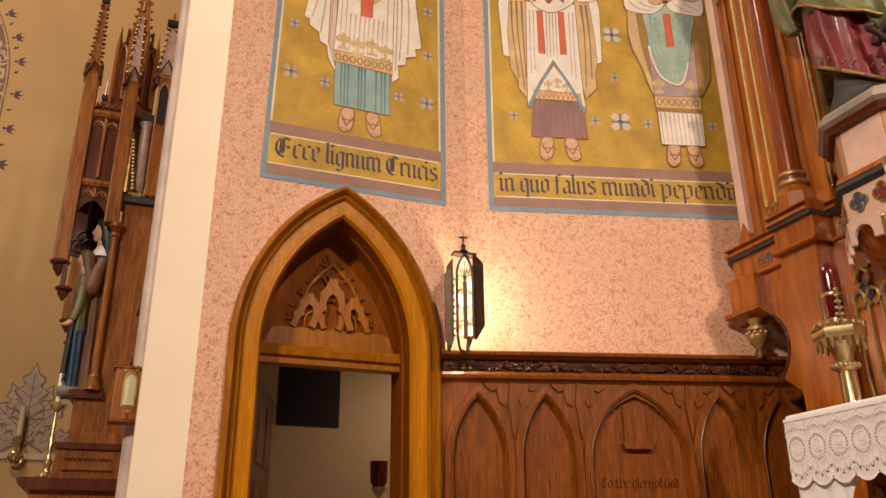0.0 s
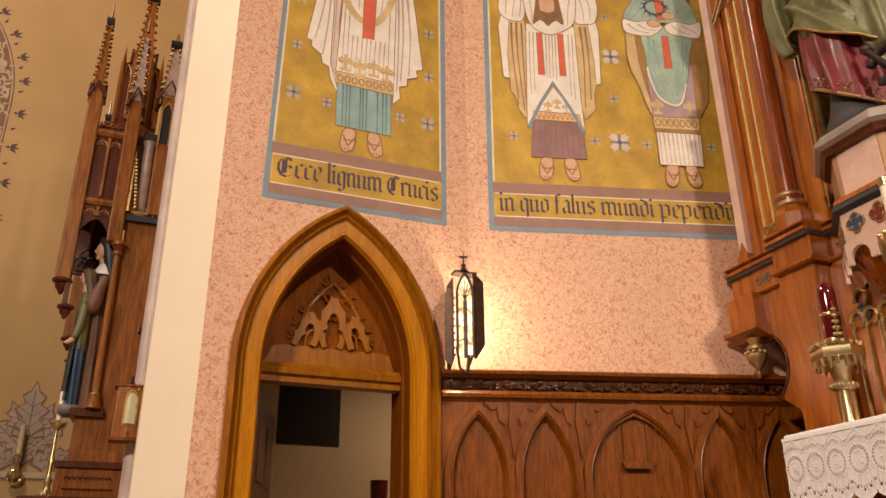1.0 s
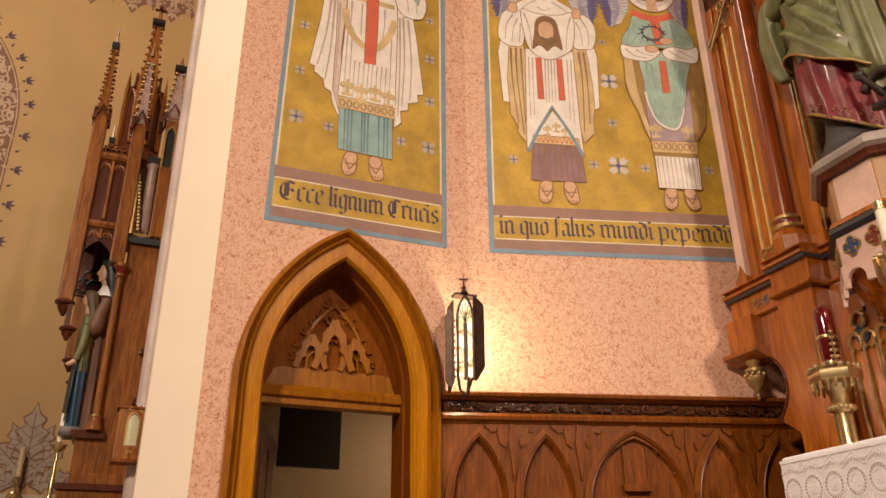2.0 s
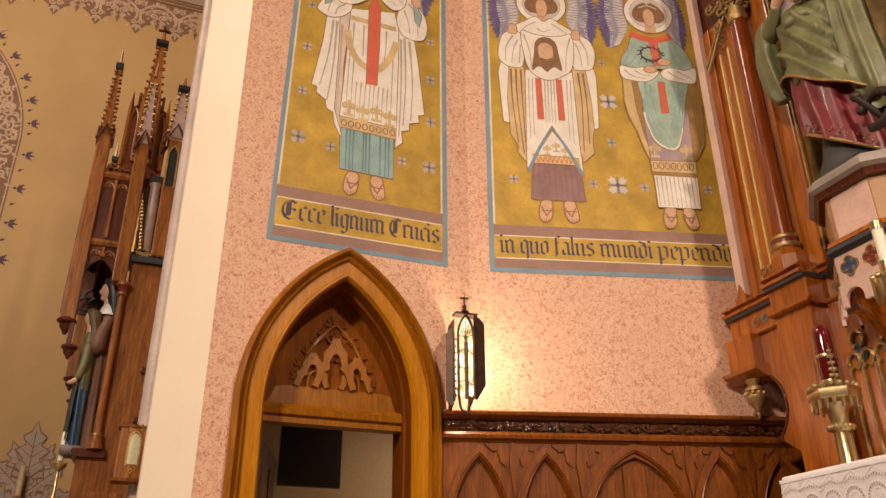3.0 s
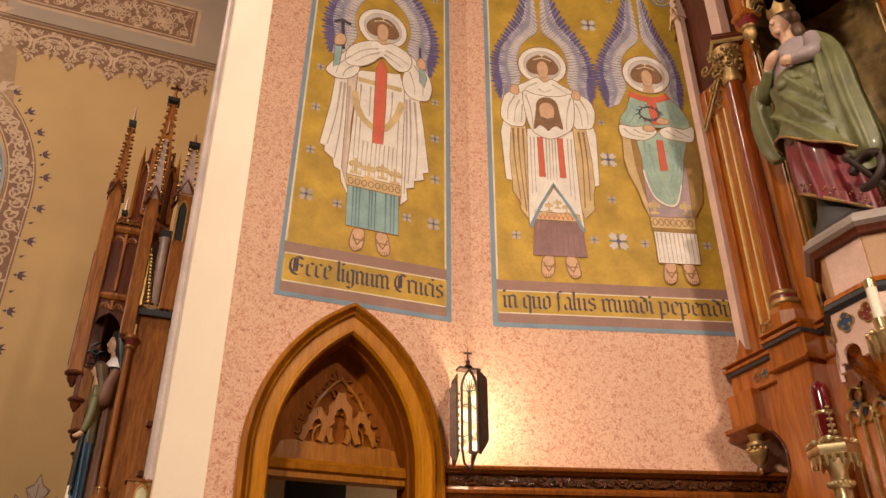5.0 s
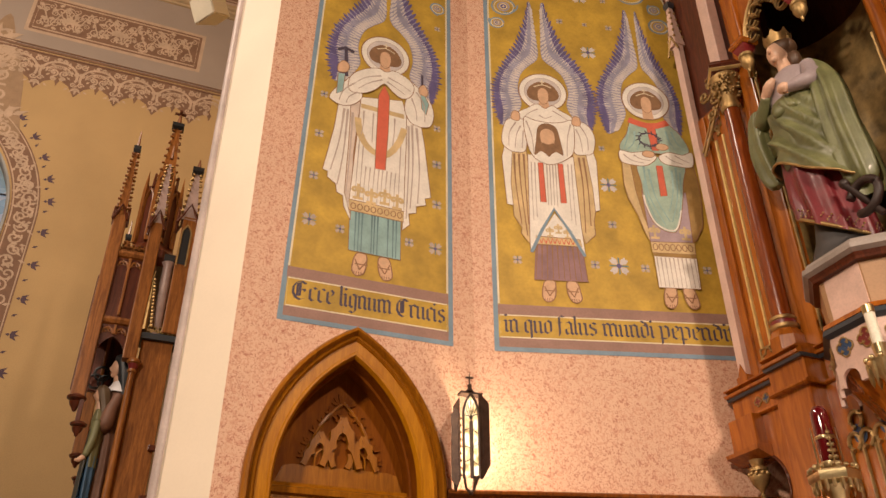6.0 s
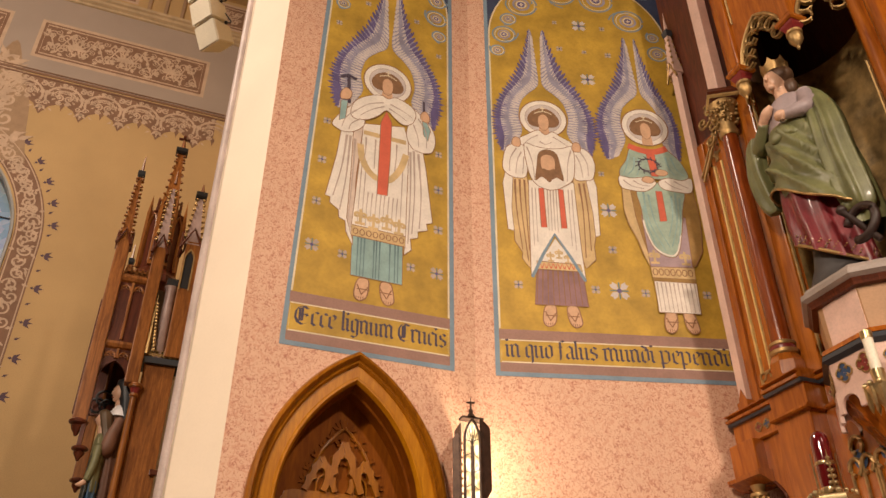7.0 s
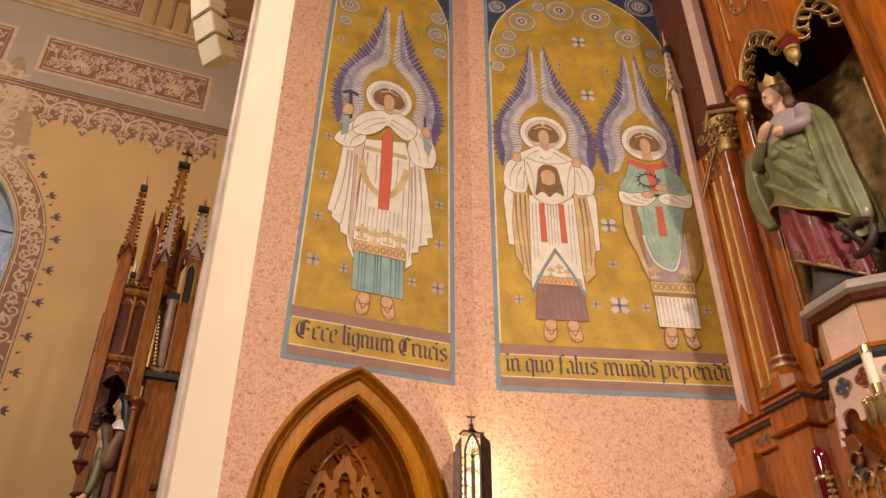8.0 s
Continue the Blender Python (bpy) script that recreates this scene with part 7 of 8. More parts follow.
for z0, z1 in ((4.42, 4.52), (4.62, 5.25)):
    sbox("mullion", (-0.492, -0.468, 7.375, 7.402, z0, z1), SHRINE_WOOD, bevel=0.004)
    bm = bmesh.new()
    for cx in (-0.54, -0.42):
        tube(bm, [SIDE(u, v, 0.008) for u, v in arch(cx, 0.046, z1 - 0.10, 0.07, 5)], 0.009, 5)
        for s in (-1, 1):
            tube(bm, [SIDE(cx + s * 0.022 + 0.02 * math.cos(t), z1 - 0.06 + 0.02 * math.sin(t), 0.008) for t in np.linspace(0, 5.5, 8)], 0.006, 5)
    part("panel_tracery", bm, SHRINE_WOOD, side)
bm = bmesh.new()
for i in range(5):
    for s in (-1, 0, 1):
        leaf(bm, SIDE, -0.58 + 0.052 * i, 5.33, math.pi / 2 + s * 0.6, 0.10, 0.035, -0.01, 0.01)
part("cresting", bm, SHRINE_WOOD, side)
sbox("canopy_roof", (-0.68, 0.3, 7.44, 9.36, 5.25, 5.36), SHRINE_DARK)
sbox("canopy_front", (-0.70, -0.66, 7.46, 9.3, 4.5, 5.3), SHRINE_DARK)
pinnacle(-0.665, 7.40, 5.74, 6.84, 0.062, SHRINE_WOOD)
pinnacle(-0.30, 7.40, 5.72, 6.75, 0.07, SHRINE_WOOD, 0.2, False, LILAC_WOOD)
pinnacle(-0.665, 9.36, 5.74, 6.84, 0.062, SHRINE_WOOD)
# gilt finial before the middle post and the shafts behind it
bm = bmesh.new()
for i in range(14):
    t = i / 13
    for s in (-1, 1):
        ball(bm, (-0.225 + s * (0.05 * (1 - t) + 0.012), 7.36, 4.55 + 0.5 * t), 0.020 - 0.006 * t, 5)
lathe(bm, [(0.03, 4.5), (0.02, 4.8), (0.004, 5.15)], (-0.225, 7.37, 0), 5)
part("gilt_finial", bm, GILT, side, "gilded crocketed finial")
bm = bmesh.new()
lathe(bm, [(0.075, 4.48), (0.055, 4.54), (0.05, 5.25), (0.07, 5.30)], (-0.115, 7.45, 0), 12)
part("pale_shaft", bm, LILAC_WOOD, side, "pale lilac painted shaft", 40)
sbox("shaft_block", (-0.17, -0.06, 7.39, 7.52, 5.30, 5.38), IRON)
bm = bmesh.new()
lathe(bm, [(0.045, 4.48), (0.04, 5.3)], (0.0, 7.46, 0), 10)
part("rear_shaft", bm, SHRINE_WOOD, side, "", 40)
sbox("rear_post", (-0.06, 0.14, 7.36, 7.52, 4.50, 5.85), SHRINE_WOOD, bevel=0.012)
bm = bmesh.new()
arch_moulding(bm, Plane((0, 7.36, 0), (1, 0, 0)), 0.0, 0.055, 5.62, 0.13, 5.25, [(0, 0), (0.0, 0.012), (0.014, 0.012), (0.016, 0.0)], 6)
part("post_lancet", bm, GILT, side)
bm = bmesh.new()
flat(bm, arch(0.0, 0.038, 5.62, 0.10, 6, 5.27), Plane((0, 7.358, 0), (1, 0, 0)), 0.0)
part("lancet_ground", bm, IRON, side)
pinnacle(0.0, 7.44, 5.86, 6.66, 0.10, SHRINE_WOOD, 0.22, True, LILAC_WOOD)
for z in (3.35, 2.9):
    sbox("rear_band", (0.02, 0.12, 7.37, 7.42, z, z + 0.05), SHRINE_DARK)
# central lantern and spire
T = (-0.33, 8.4, 0)
bm = bmesh.new()
lathe(bm, [(0.34, 5.36), (0.34, 5.80), (0.28, 5.86), (0.20, 5.95), (0.20, 6.75)], T, 8, 0.39)
tower = part("tower", bm, SHRINE_DARK, side)
for k in range(8):
    a = k * math.pi / 4 + 0.0
    bm = bmesh.new()
    n = Vector((math.cos(a), math.sin(a), 0))
    pl = Plane(Vector(T) + n * 0.19, Vector((-n.y, n.x, 0)))
    arch_moulding(bm, pl, 0, 0.07, 6.5, 0.2, 6.0, [(0, -0.02), (0, 0.02), (0.015, 0.025), (0.02, 0.0)], 6)
    part("tower_lancet", bm, SHRINE_WOOD, tower)
    pinn = Vector(T) + Vector((math.cos(a + 0.39), math.sin(a + 0.39), 0)) * 0.22
    bm = bmesh.new()
    lathe(bm, [(0.03, 5.95), (0.03, 6.7), (0.0, 6.98)], (pinn.x, pinn.y, 0), 4, a)
    part("tower_pinnacle", bm, SHRINE_WOOD, tower)
pinnacle(-0.33, 8.4, 6.85, 8.03, 0.12, SHRINE_WOOD, 0.25)
bm = bmesh.new()
for a in (0, math.pi / 2):
    tube(bm, [(-0.33 - 0.07 * math.cos(a), 8.4 - 0.07 * math.sin(a), 7.98), (-0.33 + 0.07 * math.cos(a), 8.4 + 0.07 * math.sin(a), 7.98)], 0.02, 5)
part("tower_finial", bm, SHRINE_DARK, side)
# dark pierced halo behind the figures
bm = bmesh.new()
for k in range(3):
    a = math.pi / 2 + k * 2.094
    tube(bm, [SIDE(-0.52 + 0.055 * math.cos(a) + 0.07 * math.cos(t), 4.10 + 0.055 * math.sin(a) + 0.07 * math.sin(t), -0.38) for t in np.linspace(0, 6.28, 14)], 0.014, 5)
part("trefoil", bm, IRON, side)

# two carved figures under the canopy
bm = bmesh.new()
cx, cy = -0.325, 7.60
drape(bm, [(2.66, cx, cy, 0.125, 0.15, 1.0), (2.95, cx, cy, 0.105, 0.14, 1.0), (3.3, cx, cy, 0.095, 0.13, 0.8), (3.6, cx - 0.01, cy, 0.10, 0.135, 0.5), (3.82, cx - 0.01, cy, 0.095, 0.13, 0.3), (3.94, cx - 0.01, cy, 0.055, 0.08, 0.1)], 0, 8, 0.12, 44)
# scapular, sleeve and joined palms
drape(bm, [(2.75, cx - 0.035, cy, 0.10, 0.09, 0.8), (3.3, cx - 0.03, cy, 0.085, 0.08, 0.5), (3.8, cx - 0.025, cy, 0.085, 0.08, 0.3)], 4, 5, 0.10, 30, a0=1.9, a1=4.4)
limb(bm, [(cx + 0.01, cy - 0.11, 3.86), (cx - 0.03, cy - 0.15, 3.70), (cx - 0.055, cy - 0.15, 3.56), (cx - 0.10, cy - 0.12, 3.60), (cx - 0.125, cy - 0.08, 3.68)], [0.045, 0.06, 0.075, 0.055, 0.03], 0)
limb(bm, [(cx - 0.12, cy - 0.07, 3.67), (cx - 0.14, cy - 0.06, 3.71), (cx - 0.15, cy - 0.055, 3.76)], [0.024, 0.026, 0.012], 2)
limb(bm, [(cx - 0.10, cy - 0.10, 3.60), (cx - 0.13, cy - 0.09, 3.63)], [0.022, 0.02], 2)
# neck, face with brow, nose and chin, veil and collar
limb(bm, [(cx - 0.01, cy, 3.92), (cx - 0.03, cy, 4.08)], [0.058, 0.048], 2)
lump(bm, (cx - 0.052, cy, 4.165), 0.078, (0.86, 0.82, 1.22), 2, 16)
lump(bm, (cx - 0.115, cy, 4.155), 0.015, (1.1, 0.8, 1.5), 2, 8)
lump(bm, (cx - 0.085, cy, 4.092), 0.026, (1.0, 1.1, 0.9), 2, 8)
lump(bm, (cx - 0.116, cy, 4.112), 0.009, (0.8, 1.8, 0.8), 5, 6)
drape(bm, [(3.80, cx + 0.07, cy, 0.07, 0.13, 0.8), (3.95, cx + 0.05, cy, 0.075, 0.11, 0.6), (4.12, cx + 0.02, cy, 0.085, 0.095, 0.4), (4.22, cx - 0.005, cy, 0.088, 0.092, 0.25), (4.28, cx - 0.03, cy, 0.066, 0.066, 0.15), (4.305, cx - 0.04, cy, 0.02, 0.02, 0.0)], 1, 6, 0.08, 36)
drape(bm, [(3.90, cx - 0.025, cy, 0.105, 0.125, 0.3), (3.95, cx - 0.022, cy, 0.085, 0.10, 0.2), (4.02, cx - 0.015, cy, 0.055, 0.06, 0.1)], 3, 5, 0.05, 30)
me = bpy.data.meshes.new("statue_of_a_veiled_figure")
bm.to_mesh(me)
bm.free()
for mt in (V_BROWN, V_BLACK, S_SKIN, WHITE_CLOTH, plain("statue_fawn_habit", (0.33, 0.19, 0.12), 0.6, var=0.15, scale=8), plain("statue_lips", (0.42, 0.12, 0.09), 0.5)):
    me.materials.append(mt)
tagged(new("statue_of_a_veiled_figure", me), "painted statue in brown habit and black veil on a pedestal", "statue")
bm = bmesh.new()
cx, cy = -0.435, 7.50
drape(bm, [(2.66, cx, cy, 0.062, 0.09, 1.0), (3.0, cx, cy, 0.058, 0.085, 1.0), (3.2, cx, cy, 0.056, 0.08, 0.8), (3.26, cx, cy, 0.054, 0.08, 0.6)], 0, 7, 0.14, 36)
drape(bm, [(3.16, cx - 0.005, cy, 0.062, 0.085, 0.9), (3.35, cx - 0.005, cy, 0.058, 0.085, 0.7), (3.58, cx - 0.01, cy, 0.062, 0.09, 0.4), (3.70, cx - 0.02, cy, 0.035, 0.05, 0.1)], 2, 7, 0.12, 36)
drape(bm, [(2.72, cx - 0.035, cy, 0.05, 0.10, 0.9), (3.1, cx - 0.03, cy, 0.05, 0.095, 0.9), (3.5, cx - 0.015, cy, 0.055, 0.09, 0.5)], 6, 6, 0.14, 30, a0=1.8, a1=4.4)
limb(bm, [(cx - 0.01, cy - 0.08, 3.58), (cx - 0.02, cy - 0.10, 3.40), (cx - 0.055, cy - 0.09, 3.25)], [0.036, 0.036, 0.028], 2)
limb(bm, [(cx - 0.055, cy - 0.09, 3.25), (cx - 0.095, cy - 0.08, 3.22), (cx - 0.13, cy - 0.07, 3.215)], [0.026, 0.022, 0.010], 3)
limb(bm, [(cx - 0.02, cy, 3.66), (cx - 0.03, cy, 3.78)], [0.036, 0.034], 3)
lump(bm, (cx - 0.045, cy, 3.845), 0.058, (0.85, 0.82, 1.2), 3, 14)
lump(bm, (cx - 0.093, cy, 3.84), 0.011, (1.1, 0.8, 1.5), 3, 8)
drape(bm, [(3.58, cx + 0.035, cy, 0.035, 0.075, 0.8), (3.72, cx + 0.02, cy, 0.05, 0.07, 0.6), (3.86, cx - 0.012, cy, 0.066, 0.072, 0.4), (3.92, cx - 0.028, cy, 0.05, 0.05, 0.2), (3.945, cx - 0.03, cy, 0.012, 0.012, 0.0)], 4, 8, 0.09, 36)
n0 = len(bm.faces)
box(bm, cx - 0.085, cx + 0.08, cy - 0.12, cy + 0.12, 2.60, 2.67)
tint(bm, n0, 5)
me = bpy.data.meshes.new("statue_of_a_small_figure")
bm.to_mesh(me)
bm.free()
for mt in (V_BLUE, S_RED, V_OLIVE, S_SKIN, plain("statue_dun_hood", (0.13, 0.085, 0.05), 0.5), plain("grey_plinth", (0.22, 0.19, 0.19), 0.6), plain("statue_dark_mantle", (0.05, 0.055, 0.05), 0.5)):
    me.materials.append(mt)
tagged(new("statue_of_a_small_figure", me), "small painted statue in blue and olive with an outstretched arm", "statue")


def candlestick(name, at, h, wax, label):
    own = thing(name, at, label, "candlestick")
    bm = bmesh.new()
    lathe(bm, [(0.075, 0), (0.07, 0.02), (0.03, 0.05), (0.022, 0.09), (0.034, 0.12), (0.02, 0.15), (0.015, 0.2), (0.026, h * 0.5), (0.014, h * 0.55), (0.013, h * 0.86), (0.025, h * 0.88), (0.055, h * 0.93), (0.058, h * 0.96), (0.02, h * 0.97), (0.024, h)], at, 12)
    for a in (0.5, 2.6, 4.7):
        ball(bm, (at[0] + 0.07 * math.cos(a), at[1] + 0.07 * math.sin(a), at[2] + 0.015), 0.022, 6)
    part("stem", bm, BRASS, own, "", 40)
    bm = bmesh.new()
    lathe(bm, [(0.021, h * 0.97), (0.021, h + wax), (0.006, h + wax + 0.01)], at, 10)
    part("candle", bm, WAX, own, "white wax candle", 60)
    return own


candlestick("altar_candlestick", (-0.50, 7.36 + 0.09, 1.925), 0.62, 0.24, "slender brass candlestick with a white candle")

# small glazed cabinet on the pier
amb = thing("wall_cabinet", (0.03, 5.2, 2.05), "small gilt wooden cabinet with a lancet glass door", "cabinet")
bm = bmesh.new()
box(bm, -0.055, 0.125, 5.15, 5.27, 2.065, 2.38, 0.006)
part("body", bm, SHRINE_WOOD, amb)
bm = bmesh.new()
flat(bm, arch(0.035, 0.03, 2.29, 0.05, 6, 2.15), Plane((0, 5.147, 0), (1, 0, 0)), 0.0)
part("door_glass", bm, plain("milky_glass", (0.62, 0.62, 0.42), 0.15, var=0.1), amb, "pale greenish glass")
bm = bmesh.new()
arch_moulding(bm, Plane((0, 5.15, 0), (1, 0, 0)), 0.035, 0.04, 2.29, 0.065, 2.14, [(0, 0), (0, 0.008), (0.009, 0.008), (0.01, 0)], 6)
for u, v in ((0.035, 2.11), (0.0, 2.36), (0.07, 2.36)):
    for k in range(4):
        ball(bm, (u + 0.008 * math.cos(k * 1.57), 5.148, v + 0.008 * math.sin(k * 1.57)), 0.006, 5)
part("door_frame", bm, GILT, amb)
bm = bmesh.new()
for i in range(7):
    lathe(bm, [(0.008, 2.38), (0.0, 2.405)], (-0.045 + 0.028 * i, 5.16, 0), 4)
box(bm, -0.07, 0.13, 5.14, 5.28, 2.372, 2.385)
part("cornice", bm, OAK_DARK, amb)
bm = bmesh.new()
box(bm, -0.065, 0.13, 5.14, 5.28, 2.05, 2.068)
part("base_board", bm, OAK_DARK, amb)

# ---- aisle wall ornament ----
O_GROUND = plain("ornament_brown", (0.235, 0.13, 0.08), 0.8, var=0.15)
O_PALE = plain("ornament_buff", (0.55, 0.40, 0.285), 0.8, var=0.15)
O_MID = plain("ornament_fawn", (0.36, 0.24, 0.145), 0.8, var=0.15)
O_PLUM = plain("ornament_plum", (0.10, 0.06, 0.085), 0.8)


def curl(bm, u, v, r, st, sense, w, wd):
    stroke(bm, spiral(u, v, r, 1.35, st, 16, sense), WALL_T, wd, w)


def petal(bm, u, v, ang, ln, wd, w, lobed=False):
    c, s = math.cos(ang), math.sin(ang)
    half = ((0.12, 0.25), (0.22, 0.55), (0.36, 0.30), (0.5, 0.62), (0.6, 0.28), (0.74, 0.42), (0.82, 0.16)) if lobed else ((0.35, 0.5), (0.6, 0.25))
    flat(bm, [(u + c * a * ln - s * b * wd, v + s * a * ln + c * b * wd) for a, b in ((0, 0), *half, (1, 0), *[(p, -q) for p, q in half[::-1]])], WALL_T, w)


def scrollwork(bm, u0, u1, v0, v1, cell, w, rnd):
    """Two rows of curling stems with leaves between them, over a band."""
    n = max(1, round((u1 - u0) / cell))
    cw, h = (u1 - u0) / n, v1 - v0
    for i in range(n):
        u, s = u0 + (i + 0.5) * cw, 1 if i % 2 else -1
        for row, sg in ((0.27, s), (0.73, -s)):
            cv = v0 + h * row
            curl(bm, u - cw * 0.12 * sg, cv, min(cw * 0.46, h * 0.23), 1.57 * sg + rnd.uniform(-0.5, 0.5), sg, w, 0.024)
            curl(bm, u + cw * 0.30 * sg, cv + h * 0.12 * sg, h * 0.10, rnd.uniform(0, 6), -sg, w + 0.0002, 0.018)
            for k in range(3):
                petal(bm, u + cw * rnd.uniform(-0.45, 0.45), cv + h * rnd.uniform(-0.2, 0.2), rnd.uniform(0, 6.28), h * rnd.uniform(0.12, 0.19), h * 0.10, w + 0.0004 + 0.0003 * k, True)
        stroke(bm, smooth_line([(u - cw / 2, v0 + h * (0.5 - 0.4 * s)), (u, v0 + h * 0.5), (u + cw / 2, v0 + h * (0.5 + 0.4 * s))], 6), WALL_T, 0.024, w + 0.0014)
        if i % 4 == 2:
            for k in range(7):
                petal(bm, u, v0 + h * 0.34, 0.3 + 0.42 * k, h * 0.42, h * 0.10, w + 0.002 + 0.0003 * k)
            curl(bm, u - cw * 0.3, v0 + h * 0.80, h * 0.13, 0.5, 1, w + 0.0018, 0.022)


rnd = random.Random(8)
frieze = thing("painted_frieze", (-2.0, 11.4, 10.1), "stencilled brown and buff scroll frieze with pendant scallops", "painted frieze", "", "structure")
bmg, bmp = bmesh.new(), bmesh.new()
for i in range(9):
    c = 0.05 - 0.31 - 0.62 * i
    v = 10.93
    flat(bmg, [(c - 0.31, v), (c + 0.31, v), (c + 0.31, v - 0.42), (c + 0.22, v - 0.5), (c + 0.12, v - 0.56), (c + 0.05, v - 0.68), (c, v - 0.76), (c - 0.05, v - 0.68), (c - 0.12, v - 0.56), (c - 0.22, v - 0.5), (c - 0.31, v - 0.42)], WALL_T, 0.003)
    petal(bmg, c + 0.31, v - 0.42, -1.57, 0.2, 0.08, 0.0035)
    # round arch from pendant to pendant, filled with curls
    for q in range(7):
        curl(bmp, c + 0.31 + 0.18 * math.cos(0.5 + 0.36 * q), v - 0.36 + 0.16 * math.sin(0.5 + 0.36 * q), 0.042, q, 1 if q % 2 else -1, 0.0048, 0.016)
        petal(bmp, c - 0.27 + 0.09 * q, v - 0.02 - 0.03 * (q % 2), -1.57 + 0.5 * (q % 3 - 1), 0.10, 0.03, 0.0046)
    stroke(bmp, [(c + 0.31 - 0.285 * math.cos(t), v - 0.36 + 0.27 * math.sin(t)) for t in np.linspace(-0.35, 3.49, 18)], WALL_T, 0.042, 0.0056)
    stroke(bmp, [(c + 0.31 - 0.205 * math.cos(t), v - 0.36 + 0.19 * math.sin(t)) for t in np.linspace(0.1, 3.04, 14)], WALL_T, 0.022, 0.0052)
    for s in (-1, 1):
        curl(bmp, c + s * 0.06, v - 0.10, 0.06, 1.57, s, 0.005, 0.026)
        curl(bmp, c + s * 0.23, v - 0.33, 0.075, -1.57, s, 0.005, 0.028)
        curl(bmp, c + s * 0.24, v - 0.45, 0.05, 0, -s, 0.005, 0.024)
        curl(bmp, c + s * 0.055, v - 0.50, 0.055, 0, s, 0.005, 0.024)
        curl(bmp, c + s * 0.05, v - 0.28, 0.05, 2.0, s, 0.005, 0.024)
        curl(bmp, c + s * 0.26, v - 0.05, 0.04, 0, s, 0.005, 0.022)
        for k in range(8):
            petal(bmp, c + s * (0.10 + 0.025 * k), v - 0.30 - 0.14 * math.sin(k * 2.1), 1.57 - s * (0.3 + 0.5 * k), 0.085, 0.04, 0.006 + 0.0003 * k)
        petal(bmp, c + s * 0.12, v - 0.60, -1.57 + s * 0.9, 0.09, 0.04, 0.0064)
    for a in (-0.7, 0, 0.7):
        petal(bmp, c, v - 0.56, -1.57 + a, 0.16, 0.06, 0.0078)
part("frieze_ground", bmg, O_GROUND, frieze)
part("frieze_scrollwork", bmp, O_PALE, frieze)
bm = bmesh.new()
for z, h in ((10.93, 0.03), (10.99, 0.045), (11.06, 0.02)):
    box(bm, -14, 0.42, 11.385, 11.399, z, z + h)
part("frieze_fillet", bm, O_GROUND, frieze)
for u0, u1, v0, v1 in ((-3.16, -0.26, 11.36, 12.26), (-6.7, -3.62, 11.36, 12.26), (-2.95, -1.75, 13.22, 13.92), (-0.72, 0.3, 13.22, 13.92)):
    pan = thing("painted_panel", ((u0 + u1) / 2, 11.4, v0), "stencilled scroll panel framed in buff on the taupe band", "painted panel", "stencilled wall panels", "structure")
    bm = bmesh.new()
    flat(bm, [(u0, v0), (u1, v0), (u1, v1), (u0, v1)], WALL_T, 0.003)
    part("panel_border", bm, O_PALE, pan)
    bm = bmesh.new()
    flat(bm, [(u0 + 0.06, v0 + 0.06), (u1 - 0.06, v0 + 0.06), (u1 - 0.06, v1 - 0.06), (u0 + 0.06, v1 - 0.06)], WALL_T, 0.004)
    part("panel_ground", bm, O_GROUND, pan)
    bm = bmesh.new()
    stroke(bm, [(u0 + 0.11, v0 + 0.11), (u1 - 0.11, v0 + 0.11), (u1 - 0.11, v1 - 0.11), (u0 + 0.11, v1 - 0.11)], WALL_T, 0.03, 0.005, True)
    scrollwork(bm, u0 + 0.15, u1 - 0.15, v0 + 0.13, v1 - 0.13, 0.20, 0.006, rnd)
    part("panel_scrollwork", bm, O_PALE, pan)
cornice = Plane((0, 11.4, 12.84), (0, -1, 0), (0, 0, 1), (1, 0, 0))
bm = bmesh.new()
prism(bm, [(0.002, 0), (0.03, 0.01), (0.04, 0.05), (0.09, 0.08), (0.10, 0.13), (0.14, 0.15), (0.15, 0.2), (0.002, 0.22)], cornice, -14, 0.42)
solo("cornice", bm, plain("buff_moulding", (0.50, 0.37, 0.22), 0.7), "buff painted plaster cornice moulding", "cornice", "structure")
for u in (-1.55, -1.25, -0.95):
    bm = bmesh.new()
    box(bm, u - 0.03, u + 0.03, 11.37, 11.399, 13.07, 14.0)
    solo("trim", bm, O_MID, "fawn painted vertical band on the ochre wall", "trim", "structure")

win = thing("window_1", (WX, 11.4, 4.2), "pointed stained-glass window with a stencilled scroll border", "window", "", "structure")
m, n, l, b = nodes_of("stained_glass")
vt = n.new("ShaderNodeTexVoronoi")
vt.inputs["Scale"].default_value = 6.0
geo = n.new("ShaderNodeNewGeometry")
l.new(geo.outputs["Position"], vt.inputs["Vector"])
sep = n.new("ShaderNodeSeparateColor")
l.new(vt.outputs["Color"], sep.inputs[0])
l.new(ramp(n, l, sep.outputs[0], [(0.2, (0.08, 0.45, 0.6)), (0.45, (0.25, 0.7, 0.8)), (0.6, (0.45, 0.55, 0.75)), (0.85, (0.7, 0.85, 0.85))]), b.inputs["Base Color"])
b.inputs["Transmission Weight"].default_value, b.inputs["Roughness"].default_value = 0.9, 0.5
bm = bmesh.new()
flat(bm, arch(WX, WW, WZ, WH, 12, 4.2), WALL_T, -0.2)
part("pane", bm, m, win, "teal and lilac stained glass")
bm = bmesh.new()
for k in range(1, 4):
    u = WX - WW + 2 * WW * k / 4
    tube(bm, [WALL_T(u, 4.2, -0.19), WALL_T(u, 8.6, -0.19)], 0.02, 5)
